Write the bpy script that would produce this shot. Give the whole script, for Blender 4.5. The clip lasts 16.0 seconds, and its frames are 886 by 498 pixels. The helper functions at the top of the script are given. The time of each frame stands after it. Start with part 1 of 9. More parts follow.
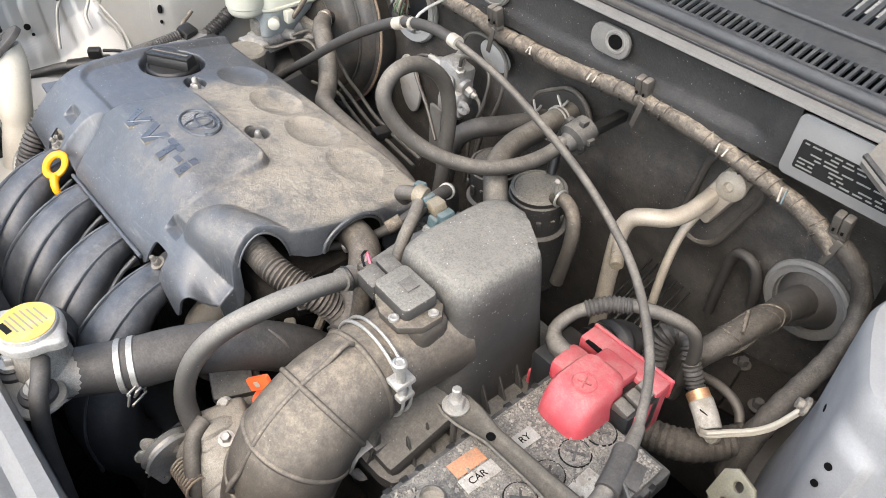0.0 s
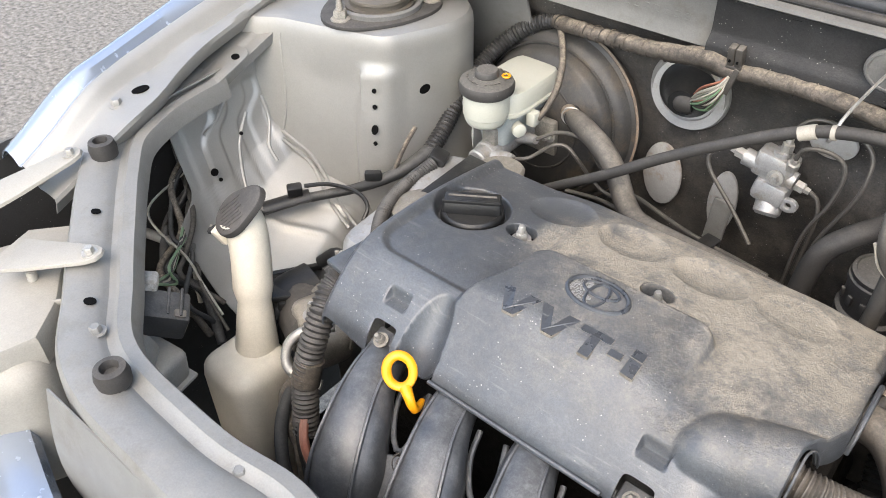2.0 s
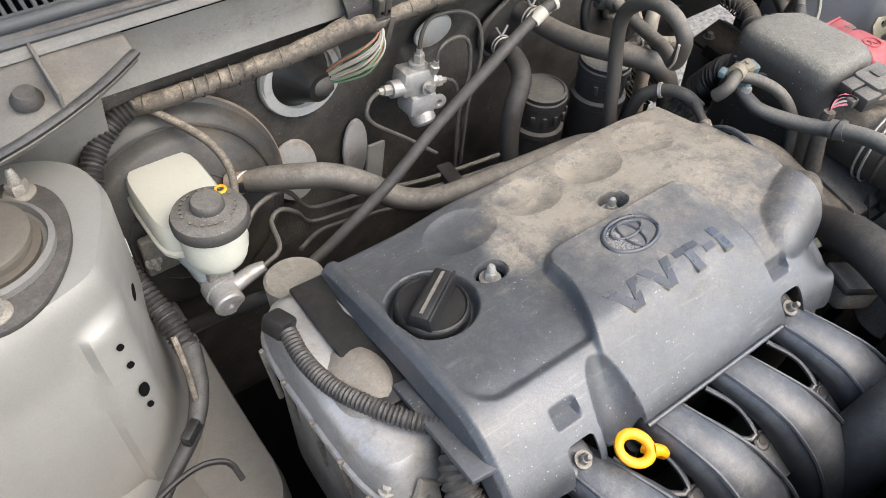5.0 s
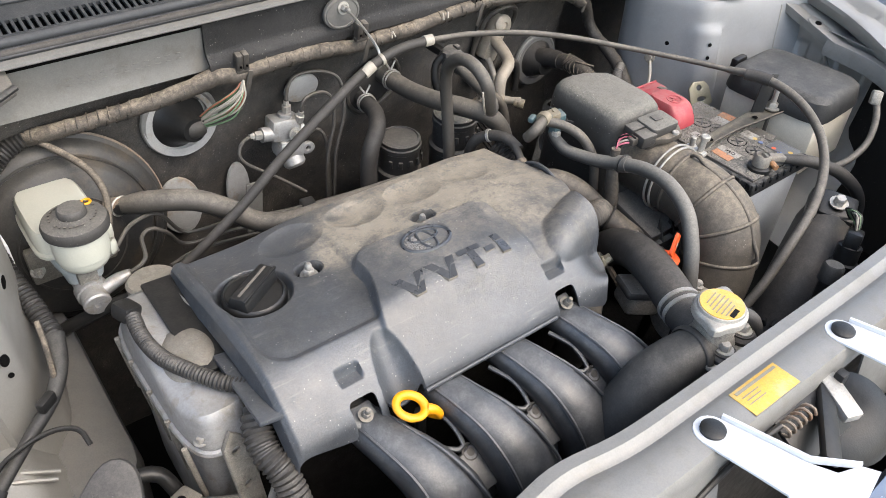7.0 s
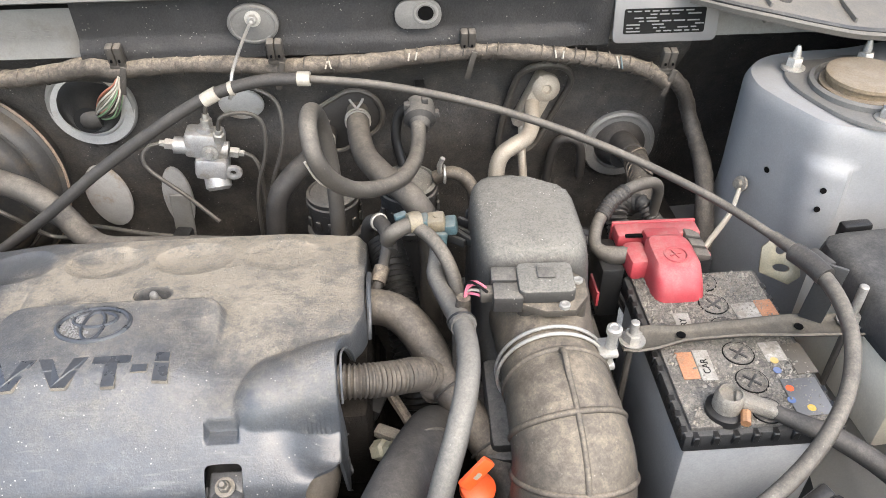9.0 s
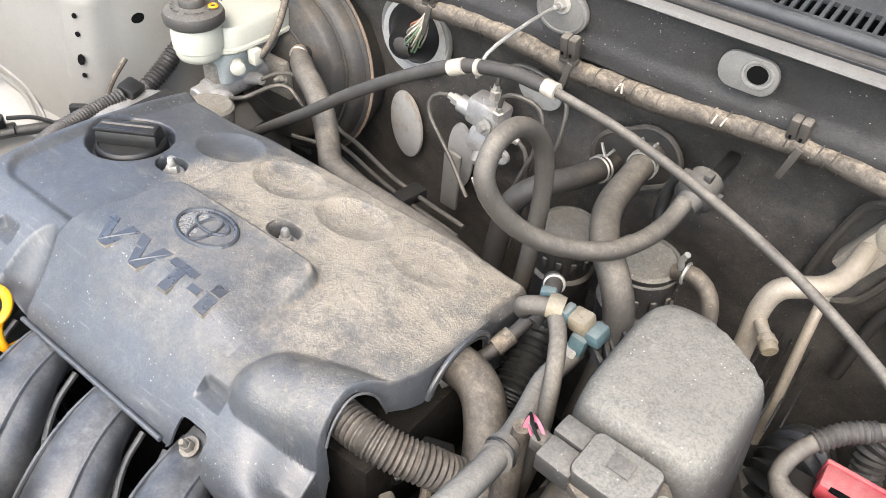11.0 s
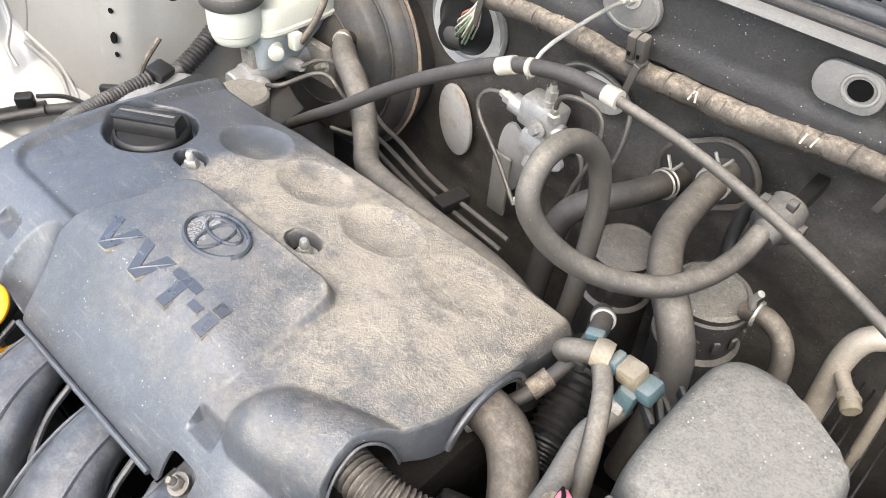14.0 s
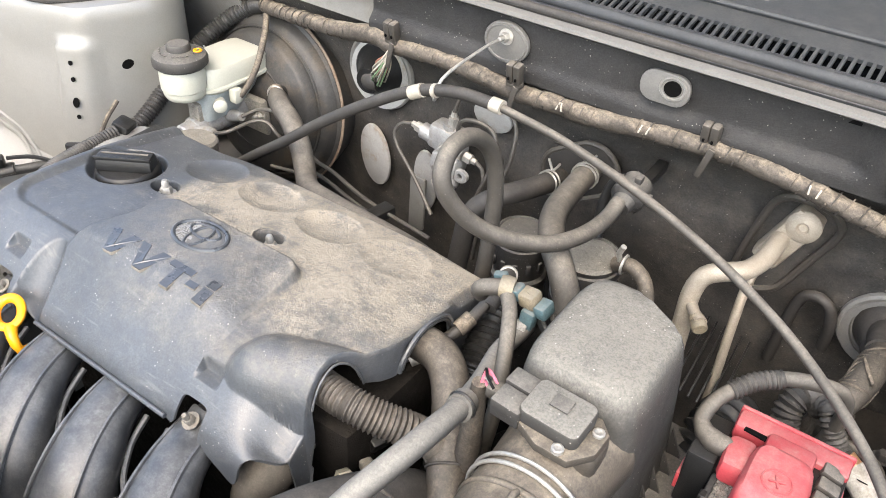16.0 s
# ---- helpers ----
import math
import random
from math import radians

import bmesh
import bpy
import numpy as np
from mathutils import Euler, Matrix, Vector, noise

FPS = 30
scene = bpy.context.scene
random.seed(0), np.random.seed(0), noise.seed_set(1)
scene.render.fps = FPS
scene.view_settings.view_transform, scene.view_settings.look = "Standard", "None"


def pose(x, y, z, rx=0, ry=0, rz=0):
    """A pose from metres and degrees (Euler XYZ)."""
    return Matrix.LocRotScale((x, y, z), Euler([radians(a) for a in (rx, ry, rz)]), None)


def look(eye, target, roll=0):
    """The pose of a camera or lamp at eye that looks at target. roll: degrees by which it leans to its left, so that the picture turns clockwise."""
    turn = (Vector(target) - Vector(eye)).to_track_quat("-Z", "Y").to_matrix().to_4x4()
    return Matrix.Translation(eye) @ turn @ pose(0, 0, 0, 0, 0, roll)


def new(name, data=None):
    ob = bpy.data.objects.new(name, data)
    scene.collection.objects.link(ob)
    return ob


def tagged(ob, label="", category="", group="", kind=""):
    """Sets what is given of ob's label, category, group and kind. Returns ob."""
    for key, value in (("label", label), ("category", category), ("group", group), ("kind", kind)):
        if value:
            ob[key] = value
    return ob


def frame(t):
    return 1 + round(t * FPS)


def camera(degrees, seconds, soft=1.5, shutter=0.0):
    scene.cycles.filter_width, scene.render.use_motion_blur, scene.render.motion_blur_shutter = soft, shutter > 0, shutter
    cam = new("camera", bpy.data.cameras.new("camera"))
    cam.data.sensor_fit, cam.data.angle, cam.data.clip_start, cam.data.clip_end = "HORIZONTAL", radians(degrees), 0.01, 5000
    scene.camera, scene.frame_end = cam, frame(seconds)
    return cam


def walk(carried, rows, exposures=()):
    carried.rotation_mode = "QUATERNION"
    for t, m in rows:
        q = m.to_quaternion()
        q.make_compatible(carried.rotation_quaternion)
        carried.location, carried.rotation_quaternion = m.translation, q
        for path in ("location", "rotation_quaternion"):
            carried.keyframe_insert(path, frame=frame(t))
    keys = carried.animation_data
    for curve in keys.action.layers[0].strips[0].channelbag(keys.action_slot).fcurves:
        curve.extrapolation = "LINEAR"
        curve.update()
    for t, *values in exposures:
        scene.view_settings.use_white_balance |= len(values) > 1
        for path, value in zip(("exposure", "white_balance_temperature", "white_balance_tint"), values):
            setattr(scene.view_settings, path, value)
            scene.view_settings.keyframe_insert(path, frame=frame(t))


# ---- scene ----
cam = camera(59.13, 16.0, soft=0.9)
PATH = [
    (0.0, (0.5860, -0.3448, 1.3733), (0.2576, -0.0392, 0.9749), 3.21),
    (0.5, (0.5627, -0.3525, 1.3757), (0.2086, -0.0576, 0.9914), 3.61),
    (1.0, (0.4648, -0.4071, 1.3696), (0.1107, -0.1074, 0.9890), 3.04),
    (1.5, (0.2955, -0.4816, 1.3717), (-0.0301, -0.1595, 0.9840), 1.47),
    (2.0, (0.0862, -0.5051, 1.3617), (-0.2145, -0.1600, 0.9739), -1.28),
    (2.5, (-0.1192, -0.4542, 1.3679), (-0.3589, -0.0741, 0.9704), -0.99),
    (3.0, (-0.2666, -0.4446, 1.3620), (-0.3991, -0.0241, 0.9550), -0.41),
    (3.5, (-0.3889, -0.4287, 1.3694), (-0.4078, -0.0007, 0.9493), -1.20),
    (4.0, (-0.4737, -0.3138, 1.3467), (-0.3896, 0.0908, 0.9117), -2.07),
    (4.5, (-0.5201, -0.2916, 1.3508), (-0.3303, 0.0628, 0.9054), -0.87),
    (4.7, (-0.5528, -0.3075, 1.3663), (-0.3245, 0.0266, 0.9233), -0.37),
    (6.8, (-0.5895, -0.5285, 1.4094), (-0.2813, -0.1852, 1.0258), 3.59),
    (7.0, (-0.5310, -0.5685, 1.4181), (-0.2380, -0.2098, 1.0366), 2.79),
    (7.5, (-0.3963, -0.5865, 1.4134), (-0.1414, -0.1951, 1.0368), 1.60),
    (8.0, (-0.2225, -0.5278, 1.3845), (-0.0288, -0.1005, 1.0105), 0.16),
    (8.5, (-0.0224, -0.5366, 1.3589), (0.0896, -0.0795, 0.9868), -0.67),
    (9.0, (0.1150, -0.5230, 1.3344), (0.1486, -0.0566, 0.9585), -0.27),
    (9.5, (0.1825, -0.4458, 1.3202), (0.1483, 0.0166, 0.9393), 1.76),
    (10.0, (0.2392, -0.3968, 1.3234), (0.0928, 0.0355, 0.9340), 4.49),
    (10.2, (0.2609, -0.3800, 1.3220), (0.0685, 0.0327, 0.9313), 5.08),
    (12.3, (0.3008, -0.2788, 1.2756), (0.0236, 0.0566, 0.8624), 3.59),
    (12.5, (0.3029, -0.2758, 1.2836), (0.0239, 0.0545, 0.8675), 3.43),
    (13.0, (0.2857, -0.2576, 1.2793), (0.0005, 0.0673, 0.8632), 3.32),
    (13.5, (0.2773, -0.2467, 1.2884), (-0.0073, 0.0857, 0.8778), 3.55),
    (14.0, (0.2544, -0.2557, 1.2764), (-0.0310, 0.0776, 0.8672), 4.09),
    (14.5, (0.2583, -0.2535, 1.2780), (-0.0305, 0.0768, 0.8688), 3.89),
    (15.0, (0.2651, -0.2518, 1.2791), (-0.0191, 0.0867, 0.8734), 4.07),
    (15.5, (0.2902, -0.2788, 1.2930), (0.0145, 0.0774, 0.8967), 4.30),
    (16.0, (0.3550, -0.3990, 1.3229), (0.0942, 0.0001, 0.9586), 3.72),
]
walk(cam, [(t, look(eye, aim, roll)) for t, eye, aim, roll in PATH],
     exposures=[(0.0, 2.09, 6650, 8), (1.5, 2.01, 6700, 8), (2.5, 1.76, 6640, 8), (3.0, 1.70, 6620, 8), (4.5, 1.94, 6650, 8), (7.0, 1.77, 6680, 8), (7.5, 1.83, 6685, 8), (8.0, 2.00, 6690, 8),
                (9.0, 2.07, 6700, 8), (10.2, 2.23, 6700, 8), (12.5, 2.34, 6620, 8), (15.0, 2.36, 6680, 8), (16.0, 2.27, 6750, 8)])

# ---- light: a bright hazy day, the bonnet open, soft sun from the front ----
world = bpy.data.worlds.new("sky")
scene.world = world
world.use_nodes = True
wn = world.node_tree.nodes
sky = wn.new("ShaderNodeTexSky")
sky.sky_type, sky.sun_disc = "NISHITA", False
sky.sun_elevation, sky.sun_rotation = radians(52), radians(160)
sky.air_density, sky.dust_density, sky.ozone_density = 1.0, 3.0, 1.0
world.node_tree.links.new(sky.outputs[0], wn["Background"].inputs[0])
wn["Background"].inputs[1].default_value = 0.15
sun = new("sun", bpy.data.lights.new("sun", "SUN"))
sun.data.energy, sun.data.angle, sun.data.color = 0.50, radians(95), (1.0, 0.955, 0.87)
sun.matrix_world = look((0.9, -2.5, 4.4), (0, 0, 0.8))


# ---- mesh helpers ----
def thing(name, base, label, category, kind="", group=""):
    ob = new(name)
    ob.empty_display_size = 0.02
    ob.location = base
    return tagged(ob, label, category, group, kind)


def finish(name, bm, material, smooth=40):
    bmesh.ops.recalc_face_normals(bm, faces=bm.faces)
    me = bpy.data.meshes.new(name)
    cosine = math.cos(radians(smooth))
    for f in bm.faces:
        f.smooth = True
    for e in bm.edges:
        if len(e.link_faces) == 2 and e.link_faces[0].normal.dot(e.link_faces[1].normal) < cosine:
            e.smooth = False
    bm.to_mesh(me)
    bm.free()
    me.materials.append(material)
    return me


def part(name, bm, material, parent, label="", smooth=40):
    """One mesh object under a thing or under a part; the mesh is in world places."""
    ob = new(name, bm if isinstance(bm, bpy.types.Mesh) else finish(name, bm, material, smooth))
    if parent is not None:
        ob.parent = parent
        if parent.type == "EMPTY":
            ob.matrix_parent_inverse = Matrix.Translation(-Vector(parent.location))
    return tagged(ob, label) if label else ob


def solo(name, bm, material, label, category, kind="", group="", smooth=40):
    return tagged(part(name, bm, material, None, smooth=smooth), label, category, group, kind)


def spline(points, step=0.006, closed=False):
    """Points along a smooth curve through the given ones."""
    p = [Vector(q) for q in points]
    if len(p) == 2:
        n = max(1, int((p[1] - p[0]).length / step))
        return [p[0].lerp(p[1], k / n) for k in range(n + 1)], [k / n for k in range(n + 1)]
    q = [p[-1], *p, p[0], p[1]] if closed else [2 * p[0] - p[1], *p, 2 * p[-1] - p[-2]]
    out, at = [], []
    last = len(p) if closed else len(p) - 1
    for i in range(last):
        a, b, c, d = q[i : i + 4]
        n = max(2, int((c - b).length / step))
        for k in range(n):
            t = k / n
            out.append(0.5 * (2 * b + (c - a) * t + (2 * a - 5 * b + 4 * c - d) * t * t + (3 * b - a - 3 * c + d) * t**3))
            at.append(i + t)
    if not closed:
        out.append(p[-1])
        at.append(len(p) - 1)
    return out, at


def tube(points, radius, seg=12, step=0.006, ribs=None, flat=1.0, bm=None, closed=False, smooth_path=True):
    """A swept tube; radius: one, or one a point; ribs: (pitch, depth) of a corrugated hose; flat: height over width."""
    bm = bm or bmesh.new()
    if ribs:
        step = ribs[0] / 4
    path, at = spline(points, step, closed) if smooth_path else ([Vector(q) for q in points], list(range(len(points))))
    radii = radius if isinstance(radius, (list, tuple)) else [radius] * (len(points) + 1)
    rings, side, run = [], None, 0.0
    for k, p in enumerate(path):
        a, b = path[max(k - 1, 0)], path[min(k + 1, len(path) - 1)]
        if closed:
            a, b = path[k - 1], path[(k + 1) % len(path)]
        ahead = (b - a).normalized()
        if side is None:
            side = ahead.cross(Vector((0, 0, 1)))
            if side.length < 0.1:
                side = ahead.cross(Vector((0, 1, 0)))
        side = (side - ahead * side.dot(ahead)).normalized()
        over = ahead.cross(side)
        i = min(int(at[k]), len(radii) - 2) if len(radii) > 1 else 0
        r = radii[i] + (radii[min(i + 1, len(radii) - 1)] - radii[i]) * (at[k] - i)
        if k:
            run += (p - path[k - 1]).length
        if ribs:
            r += ribs[1] * math.sin(run / ribs[0] * math.tau)
        rings.append([bm.verts.new(p + side * (r * math.cos(n / seg * math.tau)) + over * (flat * r * math.sin(n / seg * math.tau))) for n in range(seg)])
    pairs = list(zip(rings, rings[1:])) + ([(rings[-1], rings[0])] if closed else [])
    for one, two in pairs:
        for n in range(seg):
            bm.faces.new((one[n], one[(n + 1) % seg], two[(n + 1) % seg], two[n]))
    if not closed:
        bm.faces.new(rings[0])
        bm.faces.new(rings[-1][::-1])
    return bm


def along(axis):
    """A turn that lays +z along the axis."""
    return Vector((0, 0, 1)).rotation_difference(Vector(axis).normalized()).to_matrix().to_4x4()


def lathe(profile, place, axis=(0, 0, 1), seg=24, bm=None, squash=(1, 1)):
    """A turned body from (radius, height) pairs."""
    bm = bm or bmesh.new()
    m = Matrix.Translation(place) @ along(axis)
    rings = []
    for r, h in profile:
        if r <= 0:
            rings.append([bm.verts.new(m @ Vector((0, 0, h)))])
        else:
            rings.append([bm.verts.new(m @ Vector((squash[0] * r * math.cos(n / seg * math.tau), squash[1] * r * math.sin(n / seg * math.tau), h))) for n in range(seg)])
    for one, two in zip(rings, rings[1:]):
        for n in range(seg):
            a, b = one[n % len(one)], one[(n + 1) % len(one)]
            c, d = two[(n + 1) % len(two)], two[n % len(two)]
            loop = []
            for v in (a, b, c, d):
                if v not in loop:
                    loop.append(v)
            if len(loop) > 2:
                bm.faces.new(loop)
    for ring, flip in ((rings[0], True), (rings[-1], False)):
        if len(ring) > 2:
            bm.faces.new(ring[::-1] if flip else ring)
    return bm


def slab(size, place, bevel=0.003, turn=(0, 0, 0), segs=2, bm=None, taper=(1, 1)):
    """A box with rounded edges; taper: scale of its foot against its top."""
    one = bmesh.new()
    bmesh.ops.create_cube(one, size=1)
    for v in one.verts:
        k = taper if v.co.z < 0 else (1, 1)
        v.co = Vector((v.co.x * size[0] * k[0], v.co.y * size[1] * k[1], v.co.z * size[2]))
    if bevel:
        bmesh.ops.bevel(one, geom=one.edges[:], offset=bevel, segments=segs, profile=0.5, affect="EDGES")
    one.transform(pose(*place, *turn))
    if bm is None:
        return one
    tmp = bpy.data.meshes.new("tmp")
    one.to_mesh(tmp)
    one.free()
    bm.from_mesh(tmp)
    bpy.data.meshes.remove(tmp)
    return bm


def prism(outline, height, m, bevel=0.0, bm=None, segs=2, holes=()):
    """An outline in the plane z = 0 raised to height, laid out by the pose m."""
    one = bmesh.new()
    base = [one.verts.new((x, y, 0)) for x, y in outline]
    loops = [base]
    if holes:
        edges = [one.edges.new((base[i], base[(i + 1) % len(base)])) for i in range(len(base))]
        for hole in holes:
            ring = [one.verts.new((x, y, 0)) for x, y in hole]
            edges += [one.edges.new((ring[i], ring[(i + 1) % len(ring)])) for i in range(len(ring))]
        bmesh.ops.triangle_fill(one, edges=edges, use_beauty=True)
        faces = one.faces[:]
    else:
        faces = [one.faces.new(base)]
    up = bmesh.ops.extrude_face_region(one, geom=faces)
    bmesh.ops.translate(one, verts=[v for v in up["geom"] if isinstance(v, bmesh.types.BMVert)], vec=(0, 0, height))
    bmesh.ops.recalc_face_normals(one, faces=one.faces)
    if bevel:
        top = [e for e in one.edges if all(abs(v.co.z - height) < 1e-6 for v in e.verts) and len({round(f.normal.z) for f in e.link_faces}) > 1]
        bmesh.ops.bevel(one, geom=top, offset=bevel, segments=segs, profile=0.5, affect="EDGES")
    one.transform(m)
    if bm is None:
        return one
    tmp = bpy.data.meshes.new("tmp")
    one.to_mesh(tmp)
    one.free()
    bm.from_mesh(tmp)
    bpy.data.meshes.remove(tmp)
    return bm


def ellipse(rx, ry, n=24, cx=0.0, cy=0.0):
    return [(cx + rx * math.cos(k / n * math.tau), cy + ry * math.sin(k / n * math.tau)) for k in range(n)]


def roundrect(w, h, r, n=4, cx=0.0, cy=0.0):
    out = []
    for sx, sy, a0 in ((1, 1, 0), (-1, 1, 90), (-1, -1, 180), (1, -1, 270)):
        for k in range(n + 1):
            a = radians(a0 + 90 * k / n)
            out.append((cx + sx * (w / 2 - r) + r * math.cos(a), cy + sy * (h / 2 - r) + r * math.sin(a)))
    return out


def sheet(fn, nu, nv, thick=0.0, keep=None, relax=0):
    """A surface from fn(u, v), u and v from 0 to 1, with thickness; keep(u, v): which cells stay; relax: rounds that smooth its cut edges."""
    bm = bmesh.new()
    grid = [[bm.verts.new(fn(i / nu, j / nv)) for j in range(nv + 1)] for i in range(nu + 1)]
    for i in range(nu):
        for j in range(nv):
            if keep is None or keep((i + 0.5) / nu, (j + 0.5) / nv):
                bm.faces.new((grid[i][j], grid[i + 1][j], grid[i + 1][j + 1], grid[i][j + 1]))
    loose = [v for v in bm.verts if not v.link_faces]
    for v in loose:
        bm.verts.remove(v)
    for _ in range(relax):
        moved = {}
        for v in bm.verts:
            ends = [e.other_vert(v).co for e in v.link_edges if len(e.link_faces) == 1]
            if len(ends) == 2:
                moved[v] = v.co * 0.4 + (ends[0] + ends[1]) * 0.3
        for v, co in moved.items():
            v.co = co
    if thick:
        bm.normal_update()
        top = bm.faces[:]
        rim = [e for e in bm.edges if len(e.link_faces) == 1]
        low = {v: bm.verts.new(v.co - v.normal * thick) for v in bm.verts[:]}
        for f in top:
            bm.faces.new([low[v] for v in reversed(f.verts)])
        for e in rim:
            a, b = e.verts
            bm.faces.new((a, b, low[b], low[a]))
    return bm


def mix(a, b, t):
    return a + (b - a) * max(0.0, min(1.0, t))


def ramp(x, a, b):
    t = max(0.0, min(1.0, (x - a) / (b - a)))
    return t * t * (3 - 2 * t)


def curve_at(table, x):
    """A value between the pairs of a table."""
    for (a, p), (b, q) in zip(table, table[1:]):
        if x <= b:
            return mix(p, q, (x - a) / (b - a))
    return table[-1][1]


def hexbolt(name, place, parent, size=0.010, axis=(0, 0, 1), material=None, dome=True):
    """A hexagon nut with a washer and, for a dome nut, a rounded top."""
    bm = lathe([(size * 0.95, 0), (size * 0.95, size * 0.15), (size * 0.6, size * 0.15)], place, axis, 18)
    lathe([(size * 0.6, size * 0.15), (size * 0.6, size * 0.75), (size * 0.48, size * 0.9)], place, axis, 6, bm)
    if dome:
        lathe([(size * 0.36, size * 0.9), (size * 0.36, size * 1.4), (size * 0.25, size * 1.65), (0, size * 1.7)], place, axis, 12, bm)
    return part(name, bm, material or STEEL, parent)


def band(centre, axis, r, width, thick=0.0012, seg=28):
    """A flat strap round a hose."""
    return lathe([(r, -width / 2), (r + thick, -width / 2 + 0.0003), (r + thick, width / 2 - 0.0003), (r, width / 2)], centre, axis, seg)


# ---- materials ----
def surface(name, base, rough=0.5, metal=0.0, dust=0.0, dust_colour=(0.31, 0.275, 0.225), grain=600.0, bump=0.15, vary=0.25, patch=9.0, coat=0.0,
            up=0.85, speck=0.0, zone=None, second=None, spec=0.5, blot=0.5, grit=0.22, crust=0.0, wiped=None, scuff=0.0):
    """A worn surface: base colour varied at two scales, dust that lies on what faces up and also paints lit tops and
    dark sides, fine relief.
    zone: (axis, from, to, amount): more dust along a stretch; wiped: (axis, from, to) pairs that bound a field with
    less dust;
    scuff: pale rubbed strokes; second: a colour that shows in worn patches."""
    m = bpy.data.materials.new(name)
    m.use_nodes = True
    nt = m.node_tree
    n, link = nt.nodes, nt.links.new
    out = n["Principled BSDF"]
    where = n.new("ShaderNodeTexCoord")

    def value(kind, a, b=None, c=None):
        node = n.new("ShaderNodeMath")
        node.operation = kind
        for k, v in enumerate((a, b, c)):
            if v is None:
                continue
            if isinstance(v, (int, float)):
                node.inputs[k].default_value = v
            else:
                link(v, node.inputs[k])
        return node.outputs[0]

    def cloud(scale, detail=4.0, roughness=0.6):
        node = n.new("ShaderNodeTexNoise")
        node.inputs["Scale"].default_value, node.inputs["Detail"].default_value = scale, detail
        node.inputs["Roughness"].default_value = roughness
        link(where.outputs["Object"], node.inputs["Vector"])
        return node.outputs["Fac"]

    def span(x, a, b, c=0.0, d=1.0):
        node = n.new("ShaderNodeMapRange")
        for k, v in enumerate((a, b, c, d), 1):
            node.inputs[k].default_value = v
        link(x, node.inputs[0])
        return node.outputs[0]

    def blend(f, a, b, kind="MIX"):
        node = n.new("ShaderNodeMix")
        node.data_type, node.blend_type = "RGBA", kind
        for socket, v in ((node.inputs[0], f), (node.inputs[6], a), (node.inputs[7], b)):
            if isinstance(v, (int, float)):
                socket.default_value = v
            elif isinstance(v, tuple):
                socket.default_value = (*v, 1)
            else:
                link(v, socket)
        return node.outputs[2]

    fine = cloud(520.0, 4.0, 0.75)
    large, small = cloud(patch), cloud(patch * 14, 6.0, 0.7)
    shade = span(large, 0.3, 0.7, 1 - vary, 1 + vary)
    shade = value("MULTIPLY", shade, span(small, 0.3, 0.7, 1 - vary * 0.6, 1 + vary * 0.6))
    shade = value("MULTIPLY", shade, span(cloud(patch * 70, 3.0, 0.6), 0.35, 0.65, 1 - vary * 0.55, 1 + vary * 0.55))
    colour = base
    if second:
        colour = blend(span(cloud(patch * 2.3, 8.0, 0.7), 0.52, 0.62), base, second)
    shade = value("MULTIPLY", shade, span(fine, 0.36, 0.64, 1 - vary * 0.4, 1 + vary * 0.4))
    grey = n.new("ShaderNodeCombineColor")
    for k in range(3):
        link(shade, grey.inputs[k])
    colour = blend(1.0, colour, grey.outputs[0], "MULTIPLY")
    cover = None
    if dust or zone:
        faces = n.new("ShaderNodeNewGeometry")
        split = n.new("ShaderNodeSeparateXYZ")
        link(faces.outputs["Normal"], split.inputs[0])
        # settled dust by facing; a high up also paints lit tops against dark sides
        lying = value("POWER", span(split.outputs["Z"], -0.02, 0.88, 1 - up, 1.0), 1.35)
        amount = dust
        if zone:
            axes = n.new("ShaderNodeSeparateXYZ")
            link(where.outputs["Object"], axes.inputs[0])
            amount = None
            for axis, a, b, top in zone:
                width = 0.24 if abs(b - a) > 0.05 else 0.01
                wander = value("MULTIPLY_ADD", cloud(11.0, 5.0), width, -width / 2)
                s = span(value("ADD", axes.outputs["XYZ".index(axis)], wander), a, b, 0.0, 1.0)
                amount = s if amount is None else value("MULTIPLY", amount, s)
            if wiped:
                field = None
                for axis, a, b in wiped:
                    wander = value("MULTIPLY_ADD", cloud(26.0, 6.0, 0.7), 0.05, -0.025)
                    f = span(value("ADD", axes.outputs["XYZ".index(axis)], wander), a, b, 0.0, 1.0)
                    field = f if field is None else value("MULTIPLY", field, f)
                amount = value("MULTIPLY", amount, value("MULTIPLY_ADD", field, -0.72, 1.0))
            amount = value("MULTIPLY_ADD", amount, zone[0][3], dust)
        cover = value("MULTIPLY", lying, amount)
        cover = value("MULTIPLY", cover, span(cloud(patch * 3.1, 9.0, 0.74), 0.36, 0.60, 1 - blot, 1 + 0.55 * blot))
        cover = value("MULTIPLY", cover, span(cloud(patch * 26, 7.0, 0.78), 0.38, 0.62, 0.78, 1.16))
        cover = value("MULTIPLY", cover, span(cloud(patch * 9, 8.0, 0.75), 0.41, 0.59, 1 - blot * 0.55, 1 + blot * 0.4))
        cover = value("MULTIPLY", cover, span(fine, 0.38, 0.60, 1 - grit, 1 + 0.75 * grit))
        cover = value("MINIMUM", cover, 1.0)
        colour = blend(cover, colour, dust_colour)
